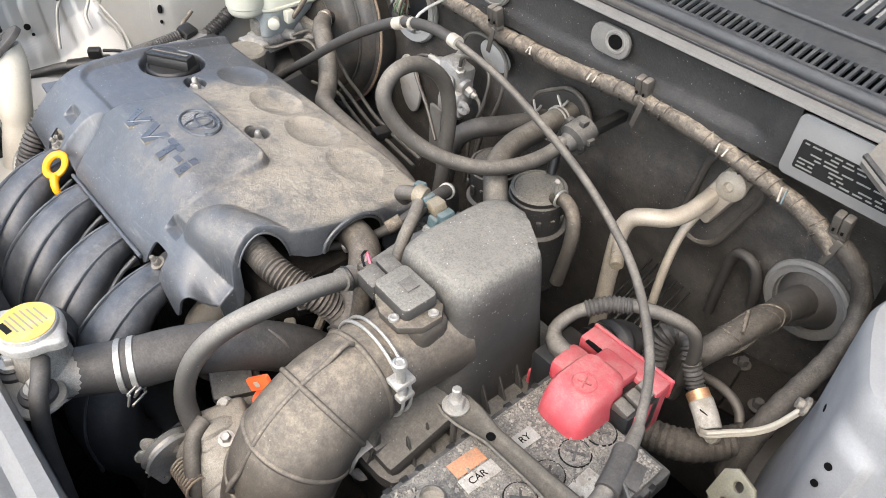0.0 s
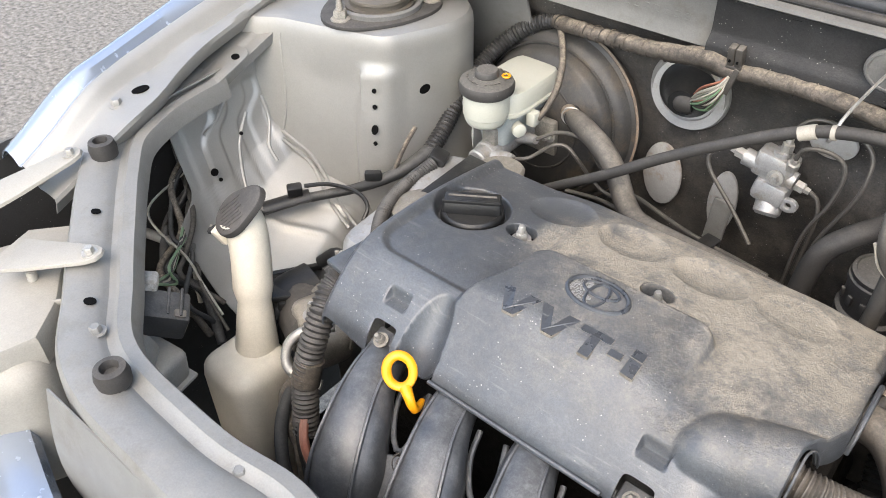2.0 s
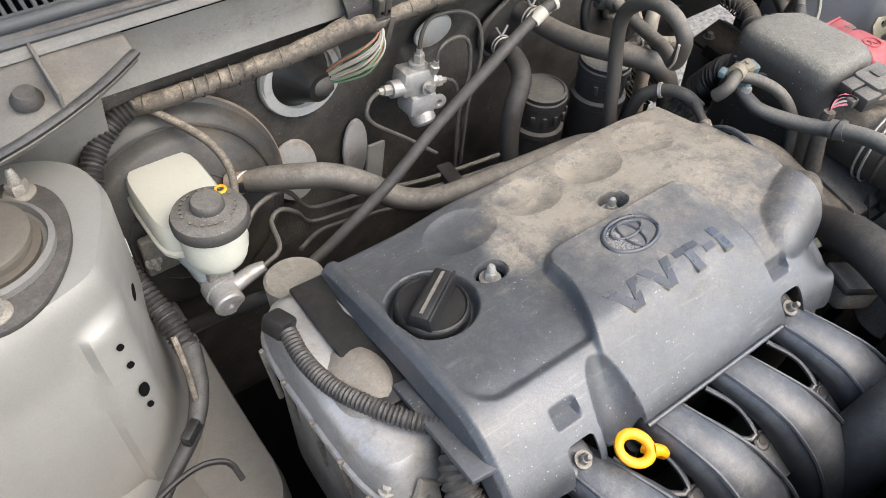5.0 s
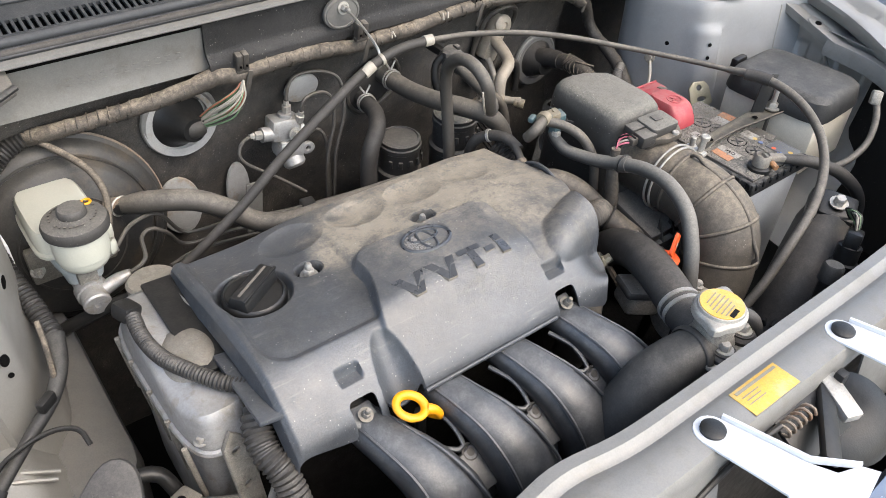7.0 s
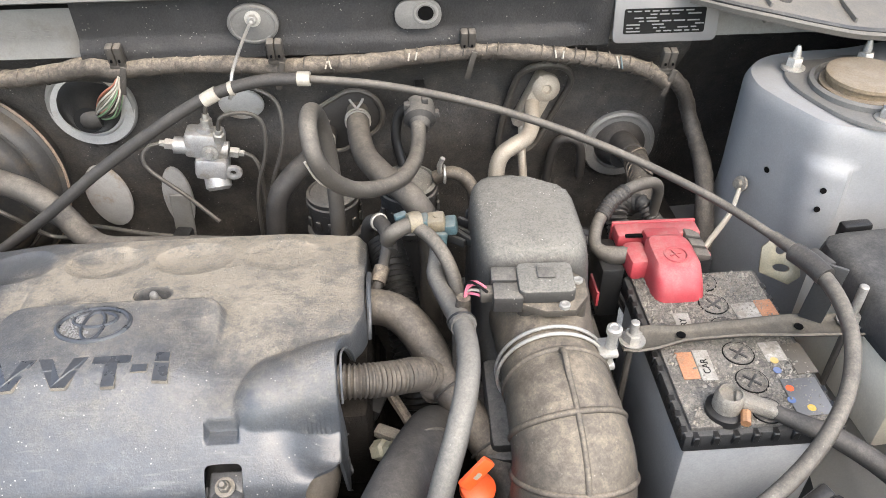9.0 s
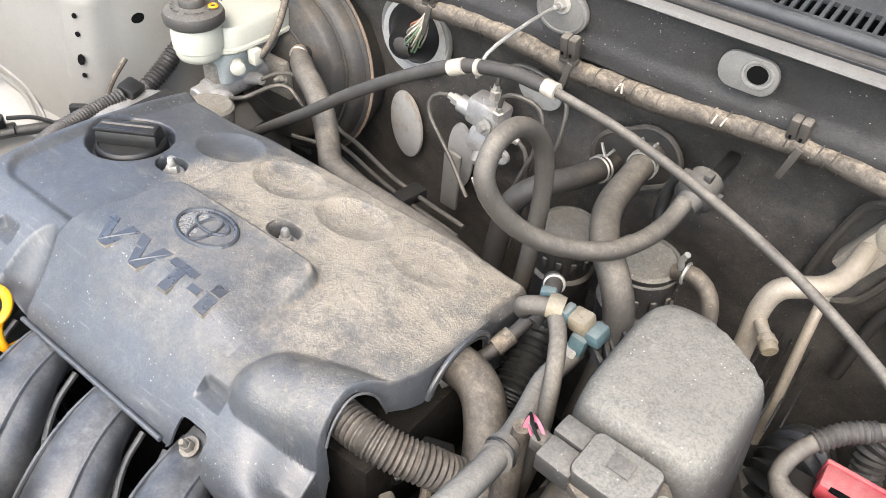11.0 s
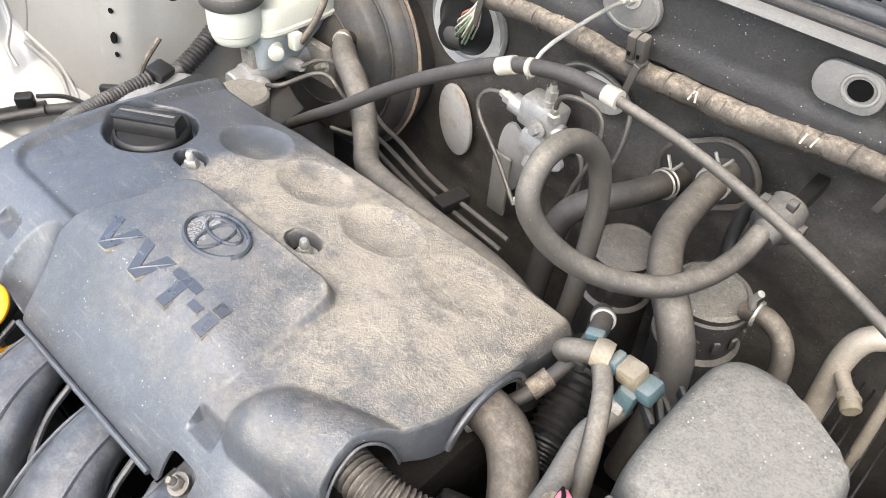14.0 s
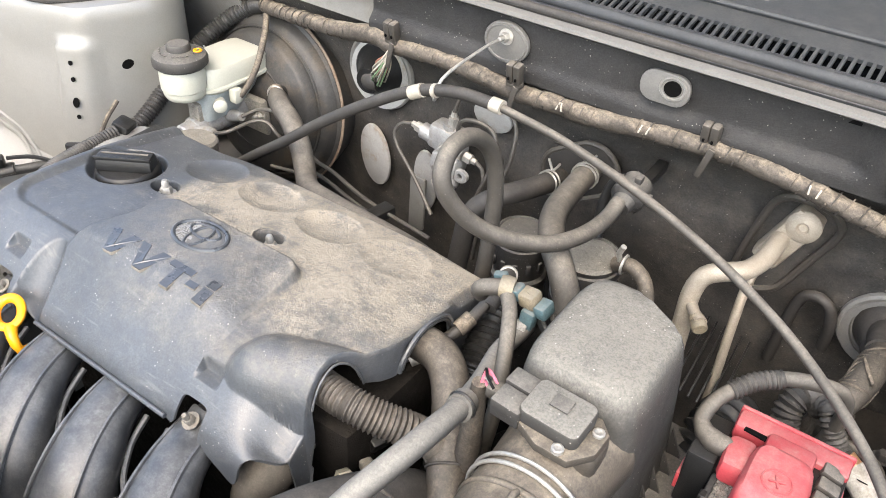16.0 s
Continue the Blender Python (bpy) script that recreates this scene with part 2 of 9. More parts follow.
        if crust:
            # caked dust lies in thin ragged flakes, paler than what is under them
            flakes = value("MULTIPLY", span(cloud(75.0, 8.0, 0.75), 0.45, 0.55), span(cloud(23.0, 3.0), 0.36, 0.58))
            pale = span(cloud(140.0, 6.0, 0.8), 0.52, 0.62)
            colour = blend(value("MULTIPLY", value("MULTIPLY", flakes, pale), value("MULTIPLY", cover, 0.55)), colour, tuple(min(1.0, c * 1.55) for c in dust_colour))
    if scuff:
        strokes = None
        for turn, stretch in ((0.5, (22.0, 260.0, 60.0)), (-0.9, (30.0, 330.0, 60.0))):
            lay = n.new("ShaderNodeMapping")
            lay.inputs["Rotation"].default_value, lay.inputs["Scale"].default_value = (0, 0, turn), stretch
            link(where.outputs["Object"], lay.inputs["Vector"])
            rub = n.new("ShaderNodeTexNoise")
            rub.inputs["Scale"].default_value, rub.inputs["Detail"].default_value = 1.0, 5.0
            link(lay.outputs[0], rub.inputs["Vector"])
            one = span(rub.outputs["Fac"], 0.60, 0.70)
            strokes = one if strokes is None else value("MAXIMUM", strokes, one)
        strokes = value("MULTIPLY", strokes, span(cloud(17.0, 4.0), 0.44, 0.60))
        colour = blend(value("MULTIPLY", strokes, scuff), colour, (0.34, 0.32, 0.285))
    if speck:
        dots = n.new("ShaderNodeTexVoronoi")
        dots.inputs["Scale"].default_value = 210.0
        link(where.outputs["Object"], dots.inputs["Vector"])
        pick = value("MULTIPLY", span(dots.outputs["Distance"], 0.07, 0.15, 1.0, 0.0), span(cloud(38.0, 2.0), 0.50, 0.60))
        colour = blend(value("MULTIPLY", pick, speck), colour, (0.5, 0.47, 0.42))
    link(colour, out.inputs["Base Color"])
    gloss = span(cloud(patch * 7, 5.0), 0.3, 0.7, rough * 0.85, min(1.0, rough * 1.2))
    if cover is not None:
        gloss = value("MULTIPLY_ADD", cover, 0.35, gloss)
        gloss = value("MINIMUM", gloss, 0.95)
    link(gloss, out.inputs["Roughness"])
    out.inputs["Metallic"].default_value = metal
    out.inputs["Specular IOR Level"].default_value = spec
    out.inputs["Coat Weight"].default_value = coat
    out.inputs["Coat Roughness"].default_value = 0.12
    relief = n.new("ShaderNodeBump")
    relief.inputs["Strength"].default_value, relief.inputs["Distance"].default_value = bump, 0.0012
    height = value("ADD", cloud(grain, 3.0), value("MULTIPLY", small, 0.8))
    if crust:
        height = value("MULTIPLY", height, value("MULTIPLY_ADD", cover, 0.85, 0.15))
        height = value("MULTIPLY_ADD", value("MULTIPLY", flakes, cover), crust, height)
    link(height, relief.inputs["Height"])
    link(relief.outputs[0], out.inputs["Normal"])
    return m


PAINT = surface("silver_paint", (0.280, 0.274, 0.256), 0.42, 0.38, dust=0.20, dust_colour=(0.33, 0.31, 0.275), bump=0.05, vary=0.06, coat=0.25, up=0.5)
# the same silver paint without dust; its blue is sky reflection put into colour
PAINT_SKY_TINT = surface("sky_tinted_silver_paint", (0.31, 0.35, 0.41), 0.24, 0.5, bump=0.02, vary=0.03, coat=0.6)
LAMP_BACK = surface("cream_lamp_back", (0.30, 0.285, 0.25), 0.5, dust=0.2, bump=0.05, vary=0.1)
# dusty silver paint of the battery-side tower, cooler to paint in its skylit shade
PAINT_SKYLIT = surface("skylit_silver_paint", (0.262, 0.268, 0.274), 0.54, 0.22, dust=0.30, dust_colour=(0.29, 0.275, 0.25), bump=0.08, vary=0.09, coat=0.04, up=0.6)
PAINT_DUSTY = surface("dusty_silver_paint", (0.215, 0.213, 0.203), 0.42, 0.3, dust=0.28, dust_colour=(0.285, 0.265, 0.23), bump=0.08, vary=0.10, second=(0.19, 0.183, 0.168))
COVER = surface("cover_plastic", (0.047, 0.053, 0.061), 0.36, 0.0, dust=0.09, spec=0.80, dust_colour=(0.285, 0.249, 0.194), bump=0.60, vary=0.30, patch=13, speck=0.75, blot=0.55, grit=0.22, crust=1.3,
                zone=(("X", -0.222, -0.170, 0.97), ("Y", -0.130, -0.035, 1), ("X", 0.084, 0.070, 1)), wiped=(("X", -0.245, -0.225), ("X", -0.022, -0.050), ("Y", -0.012, -0.030)), scuff=0.16)
COVER_DARK = surface("cover_letter_plastic", (0.034, 0.039, 0.047), 0.27, dust=0.05, dust_colour=(0.285, 0.245, 0.188), bump=0.08, vary=0.2, spec=0.9)
DUST_EDGE = surface("settled_dust", (0.175, 0.158, 0.130), 0.9, bump=0.3, vary=0.3, patch=40)
RUNNER = surface("manifold_plastic", (0.020, 0.022, 0.025), 0.36, dust=0.36, dust_colour=(0.165, 0.165, 0.163), bump=0.15, vary=0.3, spec=0.9, patch=12, blot=0.7, scuff=0.06)
BLACK = surface("black_plastic", (0.011, 0.0115, 0.012), 0.36, dust=0.04, bump=0.15, vary=0.25, spec=0.35)
BLACK_DUSTY = surface("dusty_black_plastic", (0.032, 0.031, 0.030), 0.5, dust=0.52, dust_colour=(0.205, 0.19, 0.165), bump=0.2, vary=0.15, patch=8, speck=0.4, up=0.93, blot=0.25, spec=0.35)
CAP_RUBBER = surface("brown_rubber_cap", (0.082, 0.072, 0.058), 0.5, dust=0.25, dust_colour=(0.17, 0.15, 0.12), bump=0.1, vary=0.12, patch=14)
PAINT_GRIMY = surface("grimy_silver_paint", (0.145, 0.143, 0.136), 0.5, 0.2, dust=0.3, dust_colour=(0.20, 0.185, 0.16), bump=0.1, vary=0.14, spec=0.3)
BLACK_SOFT = surface("matt_black_plastic", (0.020, 0.021, 0.022), 0.5, dust=0.28, dust_colour=(0.20, 0.19, 0.17), bump=0.15, vary=0.2, patch=7, up=0.9, spec=0.4)
COWL_END = surface("dusty_grey_trim", (0.10, 0.096, 0.088), 0.55, dust=0.38, dust_colour=(0.20, 0.18, 0.15), bump=0.15, vary=0.15, patch=6, spec=0.35)
LID = surface("dust_caked_plastic", (0.028, 0.027, 0.026), 0.5, dust=0.92, dust_colour=(0.192, 0.182, 0.157), grain=1100, bump=0.28, vary=0.10, patch=6, speck=0.85, up=0.97, blot=0.10, spec=0.4, grit=0.3, crust=2.2)
BARE = surface("bare_painted_metal", (0.40, 0.40, 0.39), 0.4, 0.2, dust=0.15, bump=0.08, vary=0.12, second=(0.33, 0.29, 0.24))
RUBBER = surface("rubber_hose", (0.030, 0.0285, 0.027), 0.55, dust=0.24, dust_colour=(0.20, 0.18, 0.155), bump=0.15, vary=0.2, spec=0.35)
RUBBER_PALE = surface("dusty_rubber_hose", (0.046, 0.042, 0.037), 0.50, dust=0.52, dust_colour=(0.235, 0.210, 0.174), bump=0.15, vary=0.14, speck=0.2, spec=0.4, up=0.92, blot=0.45)
TAPE = surface("wrapped_cable_tape", (0.050, 0.044, 0.038), 0.6, dust=0.62, dust_colour=(0.27, 0.228, 0.175), bump=0.5, vary=0.4, patch=24, grain=260, spec=0.3, blot=0.8)
TAPE_DARK = surface("black_cable_tape", (0.036, 0.033, 0.030), 0.55, dust=0.32, dust_colour=(0.20, 0.175, 0.14), bump=0.6, vary=0.45, patch=40, grain=260, spec=0.35)
HOSE_GREY = surface("grey_green_rubber_hose", (0.044, 0.042, 0.040), 0.45, dust=0.75, dust_colour=(0.232, 0.217, 0.188), bump=0.12, vary=0.10, speck=0.2, up=0.95, blot=0.12)
CONDUIT = surface("split_conduit", (0.030, 0.029, 0.028), 0.45, dust=0.26, dust_colour=(0.22, 0.20, 0.17), bump=0.15, vary=0.25, spec=0.4)
CONDUIT_BLACK = surface("black_split_conduit", (0.024, 0.024, 0.024), 0.4, dust=0.12, dust_colour=(0.20, 0.18, 0.15), bump=0.12, vary=0.25, spec=0.45)
PAD = surface("firewall_pad", (0.0275, 0.0270, 0.0266), 0.55, dust=0.28, dust_colour=(0.165, 0.143, 0.115), bump=0.9, vary=0.55, patch=7, blot=0.9, grain=350, up=0.3, speck=0.7, spec=0.5)
COWL_PAD = surface("dark_cowl_felt", (0.0200, 0.0200, 0.0205), 0.6, dust=0.10, dust_colour=(0.15, 0.14, 0.12), bump=0.7, vary=0.35, patch=9, blot=0.7, grain=350, up=0.5, speck=0.6, spec=0.35)
COOLANT = surface("brown_coolant_hose", (0.036, 0.032, 0.028), 0.5, dust=0.50, dust_colour=(0.205, 0.176, 0.140), bump=0.2, vary=0.25, patch=12, speck=0.2, blot=0.7, up=0.95, spec=0.4)
DUCT = surface("dusty_intake_duct", (0.042, 0.037, 0.031), 0.5, dust=0.62, dust_colour=(0.235, 0.198, 0.150), bump=0.2, vary=0.2, speck=0.3, blot=0.6, up=0.93, spec=0.4)
ALLOY = surface("cast_alloy", (0.36, 0.36, 0.355), 0.42, 0.5, dust=0.25, bump=0.14, vary=0.2, grain=420, patch=20, second=(0.30, 0.285, 0.255))
ALLOY_DULL = surface("dull_cast_alloy", (0.26, 0.245, 0.215), 0.55, 0.4, dust=0.45, dust_colour=(0.26, 0.225, 0.175), bump=0.5, vary=0.4, patch=16, grain=350)
STEEL = surface("zinc_steel", (0.46, 0.45, 0.42), 0.45, 0.7, dust=0.38, bump=0.15, vary=0.2)
PIPE = surface("aluminium_pipe", (0.40, 0.355, 0.29), 0.5, 0.35, dust=0.35, dust_colour=(0.27, 0.23, 0.18), bump=0.12, vary=0.2)
LINE = surface("steel_brake_line", (0.072, 0.067, 0.060), 0.5, 0.3, dust=0.16, bump=0.1, vary=0.2)
RUST = surface("rusty_steel", (0.20, 0.15, 0.11), 0.7, 0.2, dust=0.5, bump=0.4, vary=0.4, second=(0.24, 0.13, 0.07))
TANK = surface("milky_reservoir_plastic", (0.42, 0.425, 0.365), 0.38, dust=0.2, dust_colour=(0.45, 0.41, 0.33), bump=0.05, vary=0.06)
TANK_LOW = surface("bluish_reservoir_plastic", (0.27, 0.30, 0.30), 0.35, dust=0.22, dust_colour=(0.33, 0.31, 0.27), bump=0.05, vary=0.12)
NECK = surface("yellowed_bottle_plastic", (0.55, 0.51, 0.42), 0.4, dust=0.18, dust_colour=(0.46, 0.40, 0.31), bump=0.05, vary=0.08)
YELLOW = surface("yellow_handle_plastic", (0.80, 0.33, 0.008), 0.35, bump=0.05, vary=0.06)
YELLOW_LABEL = surface("yellow_label", (0.60, 0.35, 0.035), 0.45, dust=0.16, dust_colour=(0.5, 0.45, 0.33), bump=0.03, vary=0.14, second=(0.52, 0.39, 0.15))
ORANGE = surface("orange_red_plastic", (0.80, 0.10, 0.02), 0.4, dust=0.1, bump=0.05, vary=0.08)
RED = surface("red_cover_plastic", (0.37, 0.042, 0.055), 0.48, dust=0.42, dust_colour=(0.36, 0.20, 0.18), bump=0.1, vary=0.12, blot=0.7)
WHITE_TAPE = surface("white_tape", (0.34, 0.315, 0.265), 0.5, dust=0.25, bump=0.1, vary=0.15)
BATTERY_CASE = surface("pale_grey_battery_case", (0.30, 0.315, 0.325), 0.40, dust=0.12, bump=0.06, vary=0.1)
BATTERY_TOP = surface("grimy_battery_top", (0.085, 0.080, 0.073), 0.6, dust=0.5, dust_colour=(0.25, 0.23, 0.195), bump=0.9, vary=0.6, patch=34, speck=0.8, blot=0.95, grit=0.6)
INK = surface("black_ink", (0.012, 0.012, 0.012), 0.75, bump=0.02, vary=0.1, spec=0.08)
# pale paint; on the grille brackets its white also paints in bright skylight
PAINT_WHITE = surface("white_skylit_paint", (0.62, 0.64, 0.66), 0.35, 0.0, dust=0.08, bump=0.03, vary=0.04, coat=0.2)
LABEL = surface("silver_label", (0.17, 0.17, 0.168), 0.45, 0.3, bump=0.03, vary=0.05)
PAPER = surface("white_sticker", (0.40, 0.385, 0.35), 0.6, dust=0.45, dust_colour=(0.24, 0.22, 0.185), bump=0.2, vary=0.3, patch=30, second=(0.24, 0.22, 0.185), blot=0.8)
RUST_PAPER = surface("rust_stained_sticker", (0.48, 0.20, 0.09), 0.6, dust=0.2, bump=0.1, vary=0.3, second=(0.30, 0.17, 0.10))
BLUE = surface("blue_sticker", (0.08, 0.15, 0.34), 0.5, dust=0.25, bump=0.02, vary=0.1)
TEAL = surface("pale_blue_plastic", (0.070, 0.125, 0.142), 0.45, dust=0.5, dust_colour=(0.16, 0.155, 0.135), bump=0.1, vary=0.25)
BEIGE = surface("beige_plastic", (0.20, 0.17, 0.118), 0.5, dust=0.5, dust_colour=(0.17, 0.152, 0.12), bump=0.2, vary=0.35, patch=40)
PINK = surface("pink_wire", (0.60, 0.16, 0.22), 0.5, bump=0.02, vary=0.1)
WIRE_GREEN = surface("green_wire", (0.13, 0.22, 0.12), 0.5, dust=0.2, bump=0.02, vary=0.1)
WIRE_RED = surface("dull_red_wire", (0.36, 0.14, 0.09), 0.5, dust=0.2, bump=0.02, vary=0.1)
WIRE_WHITE = surface("white_wire", (0.34, 0.32, 0.27), 0.5, dust=0.2, bump=0.02, vary=0.1)
COPPER = surface("brass_end", (0.55, 0.30, 0.16), 0.4, 0.7, dust=0.2, bump=0.2, vary=0.2)
STRAP = surface("grimy_steel_strap", (0.050, 0.046, 0.039), 0.55, 0.3, dust=0.40, dust_colour=(0.22, 0.195, 0.155), bump=0.25, vary=0.25)
OLIVE = surface("olive_zinc_bracket", (0.24, 0.225, 0.16), 0.45, 0.35, dust=0.3, bump=0.1, vary=0.2)
COWL_PLASTIC = surface("grey_cowl_plastic", (0.034, 0.037, 0.041), 0.5, dust=0.12, dust_colour=(0.21, 0.205, 0.19), bump=0.4, vary=0.1, grain=900, spec=0.4)
SERVO = surface("grimy_black_steel", (0.027, 0.0265, 0.0255), 0.45, dust=0.22, dust_colour=(0.15, 0.14, 0.122), bump=0.12, vary=0.3, patch=7, spec=0.4, second=(0.055, 0.045, 0.034))
# dirty metal low in the bay, its colour blackened to deepen the gaps' shade
MUD_SHADE = surface("dirty_shade_dark_metal", (0.008, 0.0072, 0.0066), 0.75, 0.1, dust=0.07, dust_colour=(0.15, 0.125, 0.095), bump=0.8, vary=0.4, patch=18, spec=0.15)
# shade put into colour: for holes, gaps and sheets that close dark places
SHADE_BLACK = surface("black_painted_shade", (0.004, 0.004, 0.004), 0.9, bump=0.2, vary=0.2, spec=0.05)
ASPHALT = surface("asphalt", (0.185, 0.170, 0.147), 0.92, bump=0.8, vary=0.55, grain=260, patch=52, speck=0.9, spec=0.2)
GOLD_CAP = surface("tan_strut_cap", (0.19, 0.145, 0.092), 0.55, 0.2, dust=0.4, bump=0.2, vary=0.25)


# ---- the setting: ground, body shell, firewall, cowl, front frame ----
solo("ground", sheet(lambda u, v: Vector((-60 + 120 * u, -60 + 120 * v, 0)), 24, 24, 0.02), ASPHALT, "grey asphalt of the parking ground", "ground", "structure")

FIRE = [(0.30, 0.39), (0.74, 0.366), (0.80, 0.356), (0.865, 0.352), (0.91, 0.342), (0.945, 0.316), (0.968, 0.309), (0.98, 0.309)]


def wall_y(z):
    return curve_at(FIRE, z)


def firewall(u, v):
    x, z = -0.64 + 1.28 * u, 0.30 + 0.68 * v
    y = wall_y(z)
    y += 0.006 * noise.noise(Vector((x * 7, z * 9, 1))) + 0.003 * noise.noise(Vector((x * 25, z * 25, 3)))
    y -= 0.012 * ramp(abs(x - 0.02), 0.10, 0.02) * ramp(z, 0.62, 0.70) * ramp(z, 0.86, 0.80)
    y += 0.200 * ramp(x, 0.466, 0.510)
    return Vector((x, y, z))


solo("wall_firewall", sheet(lambda u, v: firewall(u * 1.13, v), 145, 70, 0.012), PAD, "dark dusty insulated firewall behind the engine", "firewall", "structure")


def cowl(u, v):
    x, z = -0.74 + 1.48 * u, 0.966 + 0.072 * v
    y = 0.297 - 0.004 * v + 0.002 * math.sin(v * 6)
    return Vector((x, y + 0.05 * ramp(abs(x), 0.60, 0.74), z))


upper = solo("trim_cowl_panel", sheet(cowl, 90, 14, 0.004), PAINT_DUSTY, "dusty silver painted cowl panel above the firewall", "cowl", "structure")


def pad(u, v):
    x, z = -0.213 + 0.572 * u, 0.966 + 0.070 * v
    # a long shallow pressing with a rolled lower edge
    press = 0.009 * ramp(v, 0.16, 0.34) * (0.55 + 0.45 * ramp(abs(x - 0.03), 0.04, 0.10)) * ramp(0.345 - x, 0.0, 0.03)
    return Vector((x, 0.288 - 0.003 * v + press - 0.009 * 0.6 + 0.002 * noise.noise(Vector((x * 18, z * 18, 0))), z))


pad_ob = solo("trim_cowl_pad", sheet(pad, 80, 16, 0.006), COWL_PAD, "dark grimy insulation pad on the cowl panel", "insulation", "structure")


def cowl_flange(u, v):
    x = -0.76 + 1.52 * u
    y, z = [(0.292, 1.0345), (0.272, 1.0355), (0.2692, 1.0375), (0.2702, 1.0412), (0.2745, 1.0438), (0.292, 1.0450)][round(v * 5)]
    return Vector((x, y + 0.06 * ramp(abs(x), 0.55, 0.76) ** 2, z))


solo("trim_cowl_edge", sheet(cowl_flange, 60, 5, 0.002), PAINT_GRIMY, "silver painted folded edge of the cowl", "cowl", "structure")
solo("trim_weatherstrip", tube([(-0.76, 0.345, 1.047), (-0.6, 0.291, 1.048), (-0.3, 0.281, 1.048), (0.3, 0.281, 1.048), (0.6, 0.291, 1.048), (0.76, 0.345, 1.047)], 0.0050, 10, 0.03),
     RUBBER, "black rubber weatherstrip along the cowl", "seal", "structure")

# plastic cowl grille with slots, and the windscreen behind it
SLOT_PITCH = 0.0078


def grille(u, v):
    x = -0.78 + 1.56 * u
    y = 0.275 + 0.23 * v
    z = 1.047 + 0.012 * ramp(v, 0, 0.07) + 0.050 * v
    return Vector((x, y + 0.07 * ramp(abs(x), 0.5, 0.78) ** 2, z))


def slotted(u, v):
    x, k = -0.78 + 1.56 * u, int(u * 1000)
    if 0.075 < v < 0.185 and abs(x) < 0.66:
        return k % 5 < 2
    return True


def slotted_back(u, v):
    x, k = -0.78 + 1.56 * u, int(u * 900)
    if 0.12 < v < 0.55 and (0.06 < x < 0.62 or -0.60 < x < -0.30) and (x * 3.1) % 1 < 0.62:
        return k % 6 < 3
    return True


cowl_cover = thing("cowl_grille", (0, 0.29, 1.04), "dark grey plastic cowl grille with rows of slots", "cowl grille")
part("front_panel", sheet(lambda u, v: grille(u, v * 0.30), 1000, 18, 0.004, lambda u, v: slotted(u, v * 0.30)), COWL_PLASTIC, cowl_cover, smooth=30)
part("rear_panel", sheet(lambda u, v: grille(u, 0.30 + v * 0.70) + Vector((0, 0, 0.003)), 900, 16, 0.004, slotted_back), COWL_PLASTIC, cowl_cover, smooth=30)
part("bead", tube([grille(k / 40, 0.30) + Vector((0, 0, 0.003)) for k in range(41)], 0.0030, 8, 0.03), COWL_PLASTIC, cowl_cover)
part("front_roll", tube([grille(k / 40, 0.045) + Vector((0, 0, 0.001)) for k in range(41)], 0.0060, 10, 0.03), COWL_PLASTIC, cowl_cover)
# near-black sheet under the slots paints the shade below the grille
solo("trim_cowl_well", sheet(lambda u, v: Vector((-0.76 + 1.52 * u, 0.290 + 0.23 * v, 1.028)), 4, 4, 0.004), SHADE_BLACK, "near-black sheet coloured as the shade under the cowl grille", "cowl", "structure")

glass = bpy.data.materials.new("windscreen")
glass.use_nodes = True
gb = glass.node_tree.nodes["Principled BSDF"]
gb.inputs["Transmission Weight"].default_value, gb.inputs["Roughness"].default_value, gb.inputs["Base Color"].default_value = 1.0, 0.02, (0.80, 0.88, 0.86, 1)
screen = sheet(lambda u, v: Vector((-0.70 + 1.40 * u, 0.505 + 0.42 * v - 0.10 * math.sin(math.pi * u), 1.118 + 0.40 * v)), 24, 8, 0.005)
solo("window_windscreen", screen, glass, "curved clear windscreen glass above the cowl", "windscreen", "structure")
# the cabin's darkness is the colour of this one sheet
solo("wall_cabin", sheet(lambda u, v: Vector((-0.72 + 1.44 * u, 0.56 + 0.42 * v, 1.06 + 0.30 * v)), 6, 6, 0.01), SHADE_BLACK, "near-black sheet coloured as the unlit cabin behind the windscreen", "dashboard", "structure")


# the raised bonnet over the bay, a plain panel that shades it from behind
solo("bonnet", sheet(lambda u, v: Vector((-0.70 + 1.40 * u, 0.52 - 0.50 * v, 1.14 + 0.84 * v + 0.03 * math.sin(math.pi * u))), 12, 12, 0.012), PAINT, "raised silver bonnet panel over the engine bay", "bonnet", "structure")
# unseen black sheet, added to darken the light the bonnet throws back
solo("bonnet_fill_blocker", sheet(lambda u, v: Vector((-0.62 + 1.24 * u, 0.50 - 0.46 * v, 1.15 + 0.773 * v + 0.03 * math.sin(math.pi * u))), 12, 12, 0.008), BLACK_SOFT, "unseen black sheet added under the raised bonnet to cut fill light", "bonnet liner", "structure")

# strut towers, aprons and wings, the same on both sides
def plan_line(points, n):
    """n points at even steps along a smooth closed outline."""
    dense = spline([(x, y, 0) for x, y in points], 0.004, closed=True)[0]
    total, marks = 0.0, [0.0]
    for a, b in zip(dense, dense[1:] + dense[:1]):
        total += (b - a).length
        marks.append(total)
    out, j = [], 0
    for k in range(n):
        while marks[j + 1] < total * k / n:
            j += 1
        out.append(dense[j].lerp(dense[(j + 1) % len(dense)], (total * k / n - marks[j]) / (marks[j + 1] - marks[j])))
    return out


